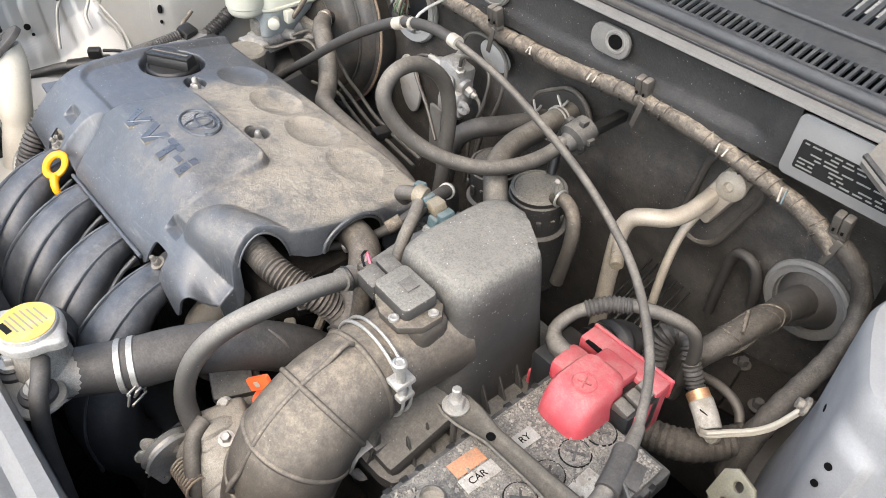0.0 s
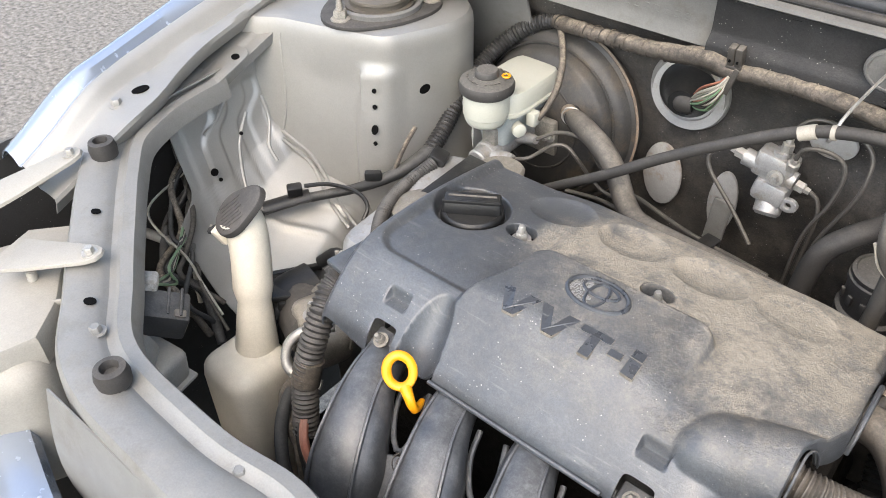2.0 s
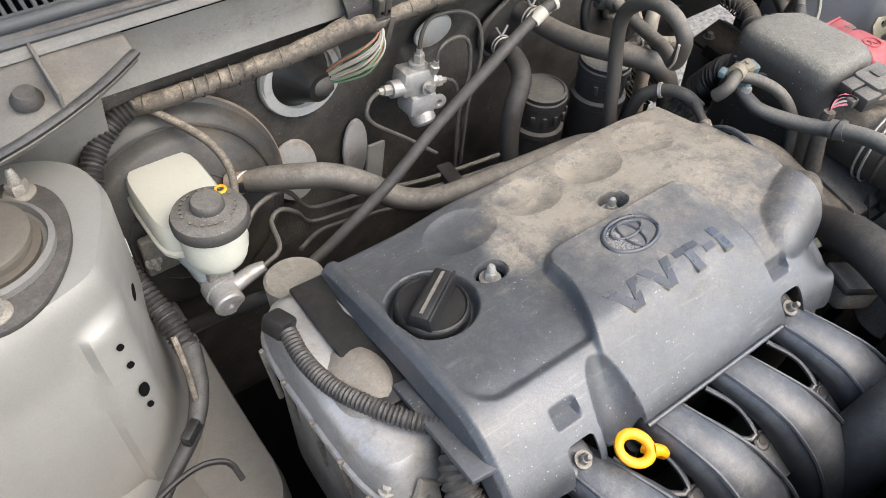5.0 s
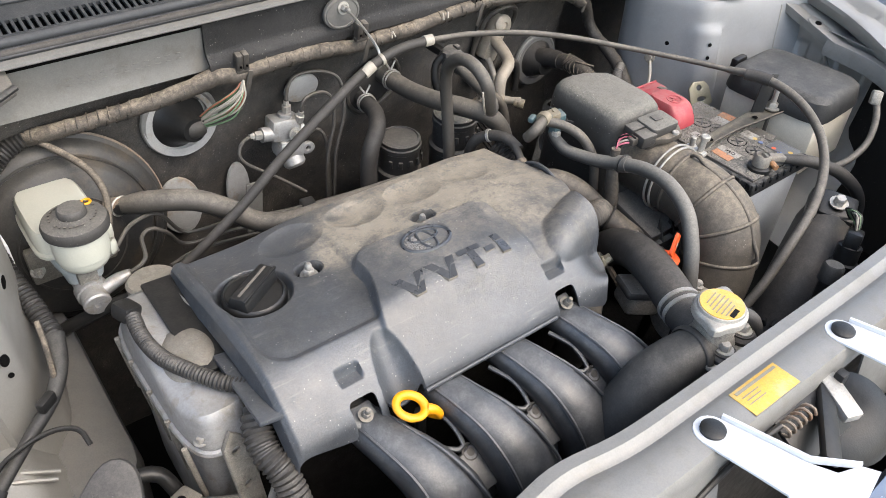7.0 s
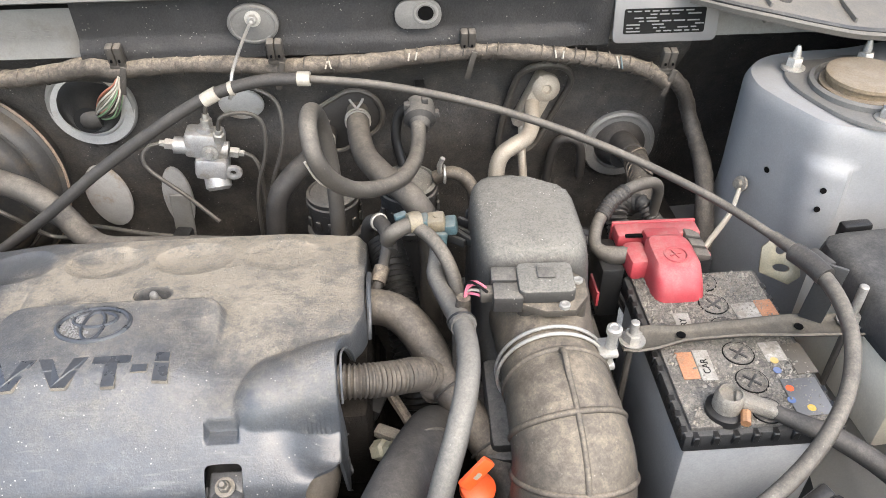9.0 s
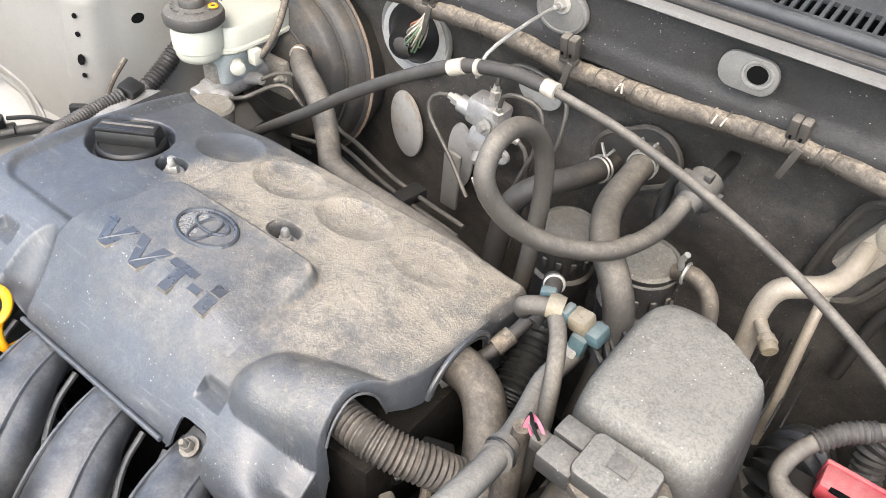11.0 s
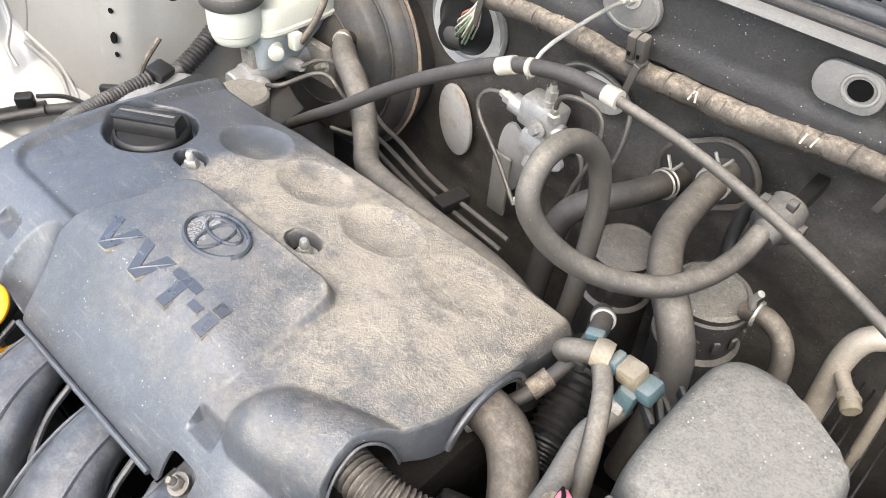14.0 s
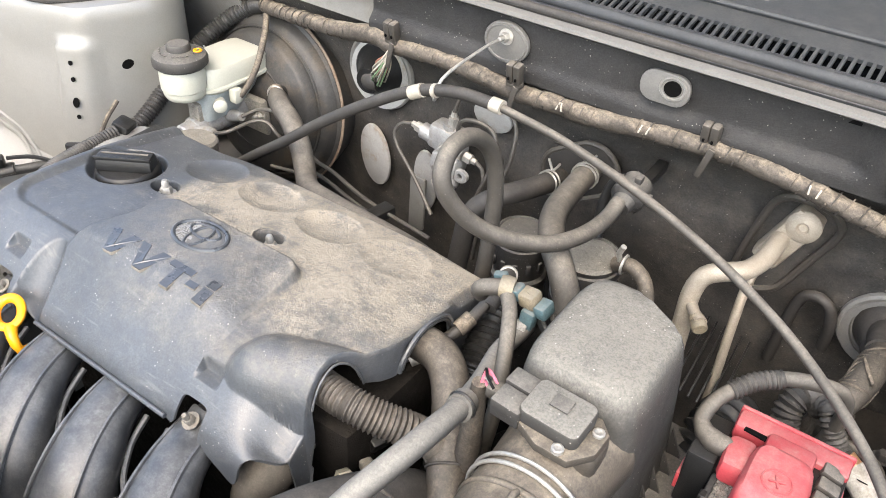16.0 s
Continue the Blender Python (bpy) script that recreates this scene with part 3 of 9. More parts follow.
def tower_body(s):
    bm = bmesh.new()
    zs = [0.956, 0.9555, 0.954, 0.950, 0.944, 0.936] + [0.936 - 0.006 * k for k in range(1, 60)]
    rings = []
    for z in zs:
        outer = curve_at([(0.58, -0.005), (0.70, 0.010), (0.809, 0.037), (0.939, 0.067), (0.96, 0.070)], z)
        inner = curve_at([(0.58, 0.070), (0.70, 0.082), (0.774, 0.090), (0.838, 0.094), (0.889, 0.101), (0.939, 0.104)], z)
        grow = 0.012 * ramp(z, 0.84, 0.70)
        plan = [(0.740, outer - 0.012), (0.674, outer), (0.610, mix(outer, inner, 0.46)), (0.556, mix(outer, inner, 0.88)), (0.532, inner + 0.008), (0.517 - grow, inner + 0.036),
                (0.503 - grow, 0.172), (0.495 - grow, 0.205), (0.506 - grow, 0.245), (0.545, 0.272), (0.620, 0.280), (0.740, 0.280)]
        ring = []
        shrink = 1 - 0.16 * ramp(z, 0.9535, 0.9565) - 0.035 * ramp(z, 0.940, 0.955)
        for p in plan_line(plan, 120):
            x, y = 0.600 + (p.x - 0.600) * shrink, 0.170 + (p.y - 0.170) * shrink
            if y < 0.15:
                # raised panel with the column of holes, and a shallow side dimple
                y -= 0.0085 * ramp(x, 0.5215, 0.5255) * ramp(x, 0.566, 0.561) * ramp(z + 9 * (x - 0.543) ** 2, 0.921, 0.907)
                y += 0.004 * math.exp(-(((x - 0.615) / 0.035) ** 2)) * ramp(z, 0.93, 0.88)
            ring.append(bm.verts.new((s * x, y, z)))
        rings.append(ring)
    for one, two in zip(rings, rings[1:]):
        for n in range(120):
            bm.faces.new((one[n], one[(n + 1) % 120], two[(n + 1) % 120], two[n]))
    bm.faces.new(rings[0])
    return bm


WING_IN = [(-0.30, 0.660), (-0.22, 0.655), (-0.165, 0.653), (-0.12, 0.663), (-0.077, 0.684), (-0.03, 0.699), (0.03, 0.706), (0.10, 0.714), (0.15, 0.720), (0.20, 0.732), (0.50, 0.790)]
WING_CREST = [(-0.30, 0.708), (-0.22, 0.714), (-0.11, 0.735), (0.0, 0.745), (0.15, 0.750), (0.5, 0.80)]
WING_OUT = [(-0.30, 0.745), (-0.19, 0.761), (-0.116, 0.768), (-0.03, 0.780), (0.03, 0.789), (0.10, 0.795), (0.20, 0.800), (0.5, 0.83)]


def wing_in(y):
    return sum(curve_at(WING_IN, y + d) for d in (-0.015, -0.005, 0.005, 0.015)) / 4


def wing_section(s):
    def f(u, v):
        y = -0.27 + 0.72 * u
        a, c, o = wing_in(y), curve_at(WING_CREST, y), curve_at(WING_OUT, y)
        m = c - 0.014
        rows = [(a + 0.010, -0.024), (a, -0.006), (a + 0.001, -0.001), (a + 0.004, 0.0), (mix(a, m, 0.5), 0.001), (m - 0.006, 0.0), (m - 0.002, 0.003), (m + 0.004, 0.012), (c - 0.002, 0.018), (c + 0.004, 0.019),
                (c + 0.009, 0.014), (c + 0.015, 0.013), (o - 0.016, 0.022), (o - 0.004, 0.025), (o + 0.008, 0.020), (o + 0.030, -0.006), (o + 0.060, -0.09), (o + 0.080, -0.21), (o + 0.085, -0.40)]
        x, h = rows[round(v * (len(rows) - 1))]
        dent = 0.003 * noise.noise(Vector((y * 22, v * 9, s))) if 2 < v * 18 < 6 else 0.0
        return Vector((s * x, y, 0.955 + 0.17 * y - 0.035 * ramp(-y, 0.15, 0.30) + h + dent))

    inner = sheet(lambda u, v: f(u, v * 9 / 18), 110, 9, 0.0015)
    outer = sheet(lambda u, v: f(u, (9 + v * 9) / 18), 110, 9, 0.0015)
    return inner, outer


APRON = [(0.0, 0.676, 0.918), (0.06, 0.688, 0.914), (0.2, 0.689, 0.88), (0.38, 0.679, 0.83), (0.52, 0.668, 0.785), (0.63, 0.648, 0.748), (0.75, 0.604, 0.714), (0.88, 0.552, 0.692), (1.0, 0.520, 0.668)]


def apron(s):
    def f(u, v):
        y = -0.150 + 0.30 * u + 0.040 * (1 - u) * ramp(v, 0.60, 0.50)
        x, z = curve_at([(a, b) for a, b, c in APRON], v), curve_at([(a, c) for a, b, c in APRON], v)
        x += 0.10 * (y + 0.15) * (1 - v)
        wall = ramp(v, 0.16, 0.22) * ramp(v, 0.66, 0.56)
        for y0, w, h in ((-0.105, 0.013, 0.0035), (-0.048, 0.016, -0.0045), (0.008, 0.013, 0.0035), (0.050, 0.010, -0.003)):
            c = y0 + 0.014 * math.tanh((z - 0.85) / 0.010) * (y0 > -0.06)
            x += h * ramp(abs(y - c), w, w - 0.006) * wall
        for k in (0, 1):
            d = (y - 0.02 + 0.045 * k) + 0.55 * (x - 0.60)
            z += 0.0035 * ramp(abs(d), 0.006, 0.001) * ramp(v, 0.66, 0.74)
        x += 0.004 * noise.noise(Vector((y * 14, z * 14, s)))
        z += 0.038 * ramp(y, -0.06, 0.07) * ramp(v, 0.36, 0.58) * ramp(v, 1.0, 0.85) - 0.03 * ramp(-y, 0.0, 0.15) * ramp(v, 0.5, 0.8)
        return Vector((s * x, y, z))

    return sheet(f, 110, 90, 0.0015)


def small_hole(parent, place, axis, rx, ry=None, spin=0.0):
    """A punched hole: a thin flat disc, near-black to paint the shade inside."""
    bm = prism(ellipse(rx, ry or rx, 16), 0.0016, Matrix.Translation(place) @ along(axis) @ pose(0, 0, 0, 0, 0, spin))
    return part("hole", bm, SHADE_BLACK, parent)


for s, side in ((-1, "passenger"), (1, "battery")):
    tower = thing("trim_strut_tower", (s * 0.6, 0.165, 0.60), "dusty silver painted strut tower with a bolted top mount", "strut tower", "structure")
    part("tower_body", tower_body(s), PAINT if s < 0 else PAINT_SKYLIT, tower)
    nuts = ((0.652, 0.216), (0.553, 0.218), (0.603, 0.105)) if s < 0 else ((0.627, 0.228), (0.545, 0.220), (0.588, 0.105))
    ring_plan = []
    for k in range(60):
        a = k / 60 * math.tau
        ring_plan.append((a, 0.066 + 0.016 * max(max(0, math.cos(a - math.atan2(y - 0.168, s * (x - 0.600)))) ** 5 for x, y in nuts)))
    part("gasket", prism([(r * math.cos(a), r * math.sin(a)) for a, r in ring_plan], 0.0045, pose(s * 0.600, 0.168, 0.9562), 0.0015), RUBBER if s < 0 else PAINT_GRIMY, tower, "flat dark rubber ring" if s < 0 else "dusty grey mount plate")
    part("mount_cup", lathe([(0.055, 0.9595), (0.055, 0.966), (0.051, 0.968), (0.049, 0.962), (0.044, 0.961)], (s * 0.598, 0.168, 0), seg=40), PAINT_GRIMY, tower)
    part("cap", lathe([(0.0445, 0.958), (0.0445, 0.9655), (0.0385, 0.966), (0.0385, 0.972), (0.0410, 0.973), (0.0405, 0.9765), (0.037, 0.978), (0, 0.9785)], (s * 0.597, 0.168, 0), seg=40), CAP_RUBBER if s < 0 else GOLD_CAP, tower,
         "dusty brown rubber cap" if s < 0 else "tan round cap")
    for x, y in nuts:
        lathe_bm = lathe([(0.0125, 0.9595), (0.0125, 0.9620), (0.0098, 0.9635)], (s * x, y, 0), seg=20)
        lathe([(0.0086, 0.9635), (0.0086, 0.9715), (0.0074, 0.9728)], (s * x, y, 0), seg=6, bm=lathe_bm)
        lathe([(0.0046, 0.9728), (0.0044, 0.9785), (0.0034, 0.9815), (0.0034, 0.9830), (0.0018, 0.9860), (0, 0.9863)], (s * x, y, 0), seg=14, bm=lathe_bm)
        part("nut", lathe_bm, ALLOY_DULL if s < 0 else STEEL, tower)
    for x, y, z, rx, ry in ((0.541, 0.0925, 0.889, 0.0030, 0.0030), (0.5395, 0.0900, 0.868, 0.0030, 0.0030), (0.538, 0.0855, 0.838, 0.0045, 0.0070), (0.538, 0.0845, 0.818, 0.0028, 0.0028), (0.5115, 0.152, 0.877, 0.006, 0.008)):
        n = Vector((s * -0.25, -1, 0.12)) if y < 0.1 else Vector((s * -1, -0.40, 0.05))
        if s > 0 and rx == 0.0045:
            continue
        small_hole(tower, (s * x, y, z), n, min(rx, 0.0035) if s > 0 else rx, min(ry, 0.0035) if s > 0 else ry)
    wing = thing("trim_wing", (s * 0.8, 0.1, 0.55), "silver painted front wing with a folded inner flange" if s < 0 else "silver front wing with a sky-tinted skin and a folded inner flange", "car wing", "structure")
    flange, skin = wing_section(s)
    part("flange", flange, PAINT, wing)
    part("skin", skin, PAINT_SKY_TINT, wing, "clean silver outer skin with the sky's blue in its colour")
    for x, y, rx in ((0.690, -0.128, 0.010),):
        small_hole(wing, Vector((s * x, y, 0.9558 + 0.17 * y)), (0, -0.17, 1), rx, 0.0065, 60 * -s)
    hexbolt("bolt", (s * 0.694, -0.158, 0.926), wing, 0.010, material=PAINT, dome=False)
    apr = thing("trim_apron", (s * 0.6, 0, 0.66), "dusty silver inner wing panel with pressed ribs", "inner wing", "structure")
    part("panel", apron(s), PAINT, apr)
    for line in (((0.6690, 0.0385, 0.809), (0.6495, 0.0440, 0.796), (0.630, 0.0510, 0.779), (0.610, 0.0520, 0.755), (0.585, 0.0450, 0.738), (0.559, 0.0370, 0.729), (0.534, 0.0330, 0.715)),
                 ((0.6640, 0.0330, 0.801), (0.633, 0.0470, 0.772), (0.611, 0.0440, 0.7535), (0.584, 0.0330, 0.7365), (0.561, 0.0270, 0.7280), (0.539, 0.0240, 0.716)),
                 ((0.6905, -0.018, 0.886), (0.6880, -0.043, 0.8586), (0.6855, -0.068, 0.8465)),
                 ((0.6945, 0.005, 0.8433), (0.6825, -0.0205, 0.8178), (0.6725, -0.032, 0.789), (0.6575, -0.042, 0.761)),
                 ((0.6955, 0.034, 0.8558), (0.6835, 0.031, 0.8225), (0.6697, 0.014, 0.7984), (0.6565, 0.0135, 0.779))):
        part("pressed_rib", tube([(s * x, y, z) for x, y, z in line], 0.0026, 8), PAINT, apr)
    part("seam", tube([(s * x, y, z) for x, y, z in ((0.676, 0.0655, 0.936), (0.6725, 0.0605, 0.908), (0.668, 0.0560, 0.880), (0.664, 0.0470, 0.840), (0.667, 0.0400, 0.812))], 0.0016, 6), PAINT, apr)
    ledge = sheet(lambda u, v: Vector((s * (0.670 + 0.045 * u + 0.062 * v + 0.004 * ramp(v, 0.06, 0.0)), -0.05 + 0.45 * u, 0.9055 + 0.1225 * u + 0.004 * ramp(v, 0.35, 0.45) * ramp(u, 0.02, 0.06) * ramp(u, 0.32, 0.28) - 0.012 * ramp(v, 0.04, 0.0))), 60, 24, 0.002)
    part("top_rail", ledge, PAINT_DUSTY, apr)
    for x, y, r in ((0.689, 0.003, 0.006), (0.699, 0.206, 0.006), (0.725, 0.204, 0.006)):
        small_hole(apr, (s * x, y, 0.9193 + 0.272 * y), (0, -0.27, 1), r, r * 0.8)
    bracket = prism(roundrect(0.036, 0.085, 0.014, 5), 0.003, pose(s * 0.692, -0.020, 0.9145, 15.2, 0, -s * 6), 0.001)
    part("bracket_plate", bracket, PAINT_DUSTY, apr)
    small_hole(apr, (s * 0.689, 0.003, 0.9235), (0, -0.27, 1), 0.006, 0.0048)
    for y, z, x in ((-0.077, 0.805, 0.6655), (-0.072, 0.792, 0.6635), (-0.02, 0.83, 0.677)):
        small_hole(apr, (s * x, y, z), (-s, -0.1, 0.2), 0.005 if y < -0.075 else 0.0025)
    rail = sheet(lambda u, v: Vector((s * mix([0.535, 0.53, 0.510, 0.498, 0.494, 0.498][round(v * 5)], [0.535, 0.53, 0.475, 0.461, 0.456, 0.460][round(v * 5)], ramp(u, 0.05, 0.30)), -0.06 + 0.38 * u,
                                      [0.60, 0.682, 0.680, 0.672, 0.64, 0.52][round(v * 5)] + 0.03 * ramp(u, 0.4, 1.0))), 16, 5, 0.003)
    solo("trim_frame_rail", rail, PAINT_GRIMY, "dusty grey frame rail beside the engine", "frame rail", "structure")
    # battery side: set back and dark coloured, to give the deep gap its shade
    back = sheet(lambda u, v: Vector((s * (0.46 + (0.26 if s < 0 else 0.335) * u), 0.365 - 0.075 * v * v + (0.11 if s > 0 else 0.0), 0.60 + 0.38 * v)), 10, 10, 0.003)
    solo("wall_corner", back, PAINT_DUSTY if s < 0 else PAD, "corner panel between tower and firewall, silver, but shade-dark on the battery side", "panel", "structure")
    shut = sheet(lambda u, v: Vector((s * 0.77, -0.46 + 0.9 * u, 0.12 + 0.78 * v)), 4, 4, 0.004)
    solo("wall_side", shut, BLACK_DUSTY, "black wheel arch liner beyond the inner wing", "panel", "structure")


# radiator support: a folded cross member with its two slanting ends
def strip(u, v):
    pts = STRIP
    p = pts[round(u * (len(pts) - 1))]
    q0, q1 = pts[max(round(u * (len(pts) - 1)) - 1, 0)], pts[min(round(u * (len(pts) - 1)) + 1, len(pts) - 1)]
    ahead = (q1 - q0)
    ahead.z = 0
    ahead.normalize()
    across = Vector((ahead.y, -ahead.x, 0))
    wide = 0.032
    rows = [(-1.05, -0.020), (-1.0, -0.004), (-0.93, 0.002), (-0.62, 0.003), (-0.55, 0.001), (-0.45, -0.002), (-0.25, -0.003), (-0.12, 0.0), (0.0, 0.003), (0.5, 0.004), (0.9, 0.003), (1.0, -0.002), (1.05, -0.022)]
    w, h = rows[round(v * (len(rows) - 1))]
    bulge = 0.010 * math.exp(-(((p.x + 0.21) / 0.05) ** 2)) if w < 0 else 0.0
    return p + across * (wide * w - bulge) + Vector((0, 0, h))


half = [(-0.704, -0.030, 0.908), (-0.699, -0.080, 0.908), (-0.690, -0.125, 0.907), (-0.668, -0.180, 0.902), (-0.626, -0.220, 0.895), (-0.583, -0.254, 0.887), (-0.505, -0.312, 0.873), (-0.425, -0.360, 0.869), (-0.30, -0.370, 0.868), (-0.12, -0.372, 0.868)]
STRIP = [p for p in spline(half + [(-x, y, z) for x, y, z in half[::-1]], 0.012)[0]]
support = thing("trim_radiator_support", (0, -0.37, 0.60), "dusty silver painted radiator support with folded edges", "radiator support", "structure")
part("cross_member", sheet(strip, len(STRIP) - 1, 12, 0.0018), PAINT_DUSTY, support)


def front_panel(u, v):
    x = -0.44 + 0.36 * u
    return Vector((x, -0.402 - 0.012 * math.sin(v * 3) - 0.01 * v, 0.862 - 0.14 * v - 0.03 * ramp(u, 0.8, 0.2) * v))


part("front_panel", sheet(front_panel, 20, 10, 0.002), PAINT_DUSTY, support)
part("front_panel", sheet(lambda u, v: Vector((0.17 + 0.27 * u, -0.402 - 0.02 * v, 0.862 - 0.14 * v)), 12, 8, 0.002), PAINT_DUSTY, support)
for x, y, z, rx in ((-0.583, -0.262, 0.8925, 0.005), (-0.488, -0.330, 0.8775, 0.006)):
    small_hole(support, (x, y, z), (0.05, 0, 1), rx, rx * 0.7, 30)
for x in (-0.455, -0.25):
    hexbolt("bolt", (x, -0.345 if x < -0.4 else -0.353, 0.872 if x < -0.4 else 0.862), support, 0.009, material=PAINT_DUSTY, dome=False)
for x, y, z in ((-0.653, -0.206, 0.902), (-0.392, -0.366, 0.872)):
    bump = lathe([(0.014, 0), (0.015, 0.010), (0.013, 0.018), (0.008, 0.019), (0.006, 0.012), (0, 0.012)], (x, y, z), seg=24)
    solo("rubber_buffer", bump, RUBBER, "black round rubber bonnet buffer on the radiator support", "rubber buffer", group="bonnet buffers")
    copy_b = lathe([(0.014, 0), (0.015, 0.010), (0.013, 0.018), (0.008, 0.019), (0.006, 0.012), (0, 0.012)], (-x, y, z), seg=24)
    solo("rubber_buffer", copy_b, BLACK, "black round rubber bonnet buffer on the radiator support", "rubber buffer", group="bonnet buffers")
# warning label on the cross member
lab = thing("warning_label", (0.008, -0.382, 0.873), "faded yellow warning label stuck on the radiator support", "label")
part("sheet", slab((0.068, 0.030, 0.0008), (0.008, -0.386, 0.8737), 0.0002, (-2, 0, 0)), YELLOW_LABEL, lab)
part("print_bar", slab((0.060, 0.003, 0.0004), (0.008, -0.3755, 0.8746), 0, (-2, 0, 0)), OLIVE, lab)
for k in range(4):
    part("print_bar", slab((0.024 - 0.004 * (k % 2), 0.0012, 0.0003), (-0.008, -0.3815 - 0.0042 * k, 0.8744 - 0.0001 * k), 0, (-2, 0, 0)), OLIVE, lab)

# front end: bumper skin, bracket plates, lamp housings
bump = sheet(lambda u, v: Vector((-0.74 + 1.48 * u, [-0.492, -0.496, -0.515, -0.55, -0.60, -0.64, -0.66][round(v * 6)] + 0.16 * (2 * u - 1) ** 2 * 1.0,
                                  [0.755, 0.768, 0.772, 0.760, 0.70, 0.55, 0.25][round(v * 6)])), 40, 6, 0.003)
solo("bumper", bump, PAINT_SKY_TINT, "silver front bumper skin and grille edge, tinted with sky blue", "bumper", "structure")
for x, turn in ((-0.072, 12), (0.136, 12)):
    arm = thing("grille_bracket", (x, -0.39, 0.872), "pale silver painted bracket plate with a black rubber plug", "bracket", group="grille brackets")
    m = pose(x, -0.388, 0.8725, -3, 0, turn)
    outline = [(0.017 * math.cos(radians(a)), 0.017 * math.sin(radians(a))) for a in range(0, 181, 20)] + [(-0.020, -0.05), (-0.022, -0.075), (-0.045, -0.10), (-0.05, -0.125), (0.05, -0.125), (0.045, -0.11), (0.026, -0.098), (0.020, -0.075)]
    part("plate", prism(outline, 0.0025, m, 0.0008), PAINT_WHITE, arm)
    part("folded_edge", prism([(0.017, 0.0), (0.020, 0.0), (0.024, -0.075), (0.046, -0.11), (0.043, -0.111), (0.021, -0.077)], 0.006, m @ pose(0, 0, 0.001)), PAINT_WHITE, arm)
    part("plug", lathe([(0.0115, 0.002), (0.0115, 0.005), (0.009, 0.0065), (0, 0.0068)], m @ Vector((0, 0, 0)), (0, 0, 1), 24), BLACK, arm, "black rubber plug")
for s in (-1, 1):
    lamp = thing("headlamp", (s * 0.62, -0.42, 0.60), "cream backed headlamp housing with screwed arms beside the radiator support", "headlamp", group="headlamps")
    part("housing", slab((0.22, 0.16, 0.17), (s * 0.62, -0.41, 0.755), 0.03, (0, 0, s * 25), 4), LAMP_BACK, lamp)
    part("lens", slab((0.26, 0.06, 0.19), (s * 0.645, -0.475, 0.76), 0.025, (-15, 0, s * 28), 4), LAMP_BACK, lamp)
    for (x, y, z), (x2, y2, z2) in (((0.668, -0.235, 0.908), (0.69, -0.30, 0.87)), ((0.531, -0.300, 0.888), (0.578, -0.326, 0.862))):
        d = Vector((s * (x2 - x), y2 - y, 0)).normalized()
        arm_m = Matrix.Translation((s * x, y, z)) @ Matrix(((d.x, -d.y, 0, 0), (d.y, d.x, 0, 0), (0, 0, 1, 0), (0, 0, 0, 1)))
        part("arm", prism([(-0.010, -0.008), (-0.013, 0), (-0.010, 0.008), (0.0, 0.013), (0.06, 0.022), (0.09, 0.024), (0.09, -0.024), (0.06, -0.02), (0.0, -0.013)], 0.004, arm_m @ pose(0, 0, 0, 0, 14 if x > 0.6 else 9, 0), 0.0012), LAMP_BACK, lamp, "cream plastic arm")
        hexbolt("screw", (s * x, y, z + 0.004), lamp, 0.008, material=STEEL, dome=False)
    back = [(0.632, -0.268), (0.664, -0.305), (0.648, -0.348), (0.580, -0.398), (0.518, -0.418), (0.508, -0.378), (0.540, -0.340), (0.572, -0.318)]
    if s > 0:
        back = back[::-1]
    part("back_cover", prism([(s * x, y) for x, y in back[::-1]], 0.036, pose(0, 0, 0.822), 0.006), LAMP_BACK, lamp, "cream back cover")
    part("adjuster", lathe([(0.009, 0), (0.009, 0.004), (0.005, 0.005), (0.005, 0.018), (0.003, 0.019), (0, 0.019)], (s * 0.583, -0.342, 0.850), (0, 0.1, 1), 14), LAMP_BACK, lamp)
    part("rib", slab((0.055, 0.003, 0.006), (s * 0.590, -0.318, 0.8545), 0.001, (0, 0, s * 32)), LAMP_BACK, lamp)
    part("rib", slab((0.040, 0.003, 0.006), (s * 0.548, -0.352, 0.8545), 0.001, (0, 0, s * -50)), LAMP_BACK, lamp)
    liner = slab((0.008, 0.30, 0.36), (s * 0.775, -0.08, 0.68), 0.002)
    solo("wall_wing_liner", liner, BLACK_SOFT, "dark wing liner seen through the gap behind the headlamp", "liner", "structure")
# a near-black sheet closes the bay from below; its colour stands for deep shade
solo("wall_bay_floor_shade", sheet(lambda u, v: Vector((-0.60 + 1.2 * u, -0.44 + 0.86 * v, 0.33)), 6, 6, 0.01), SHADE_BLACK, "near-black sheet closing the bay below, coloured as deep shade", "undertray", "structure")


# ---- engine cover ----
# rows of the cover's section from its rear edge to its front lip: y, z
SECTION = [(0.104, 0.830), (0.1035, 0.845), (0.101, 0.858), (0.097, 0.8635), (0.090, 0.8655), (0.05, 0.8725), (0.0, 0.8795), (-0.04, 0.8825), (-0.08, 0.8835), (-0.100, 0.8820),
           (-0.112, 0.8792), (-0.124, 0.8738), (-0.137, 0.8655), (-0.153, 0.8515), (-0.167, 0.8370), (-0.1735, 0.826), (-0.177, 0.812), (-0.179, 0.800)]
run = [0.0]
for (a, b), (c, d) in zip(SECTION, SECTION[1:]):
    run.append(run[-1] + math.hypot(c - a, d - b))
SECTION_V = [r / run[-1] for r in run]
SECTION_LINE, SECTION_AT = spline([(0, y, z) for y, z in SECTION], 0.0015)
line_run = [0.0]
for a, b in zip(SECTION_LINE, SECTION_LINE[1:]):
    line_run.append(line_run[-1] + (b - a).length)
LINE_V = [(r / line_run[-1], p.y, p.z) for r, p in zip(line_run, SECTION_LINE)]
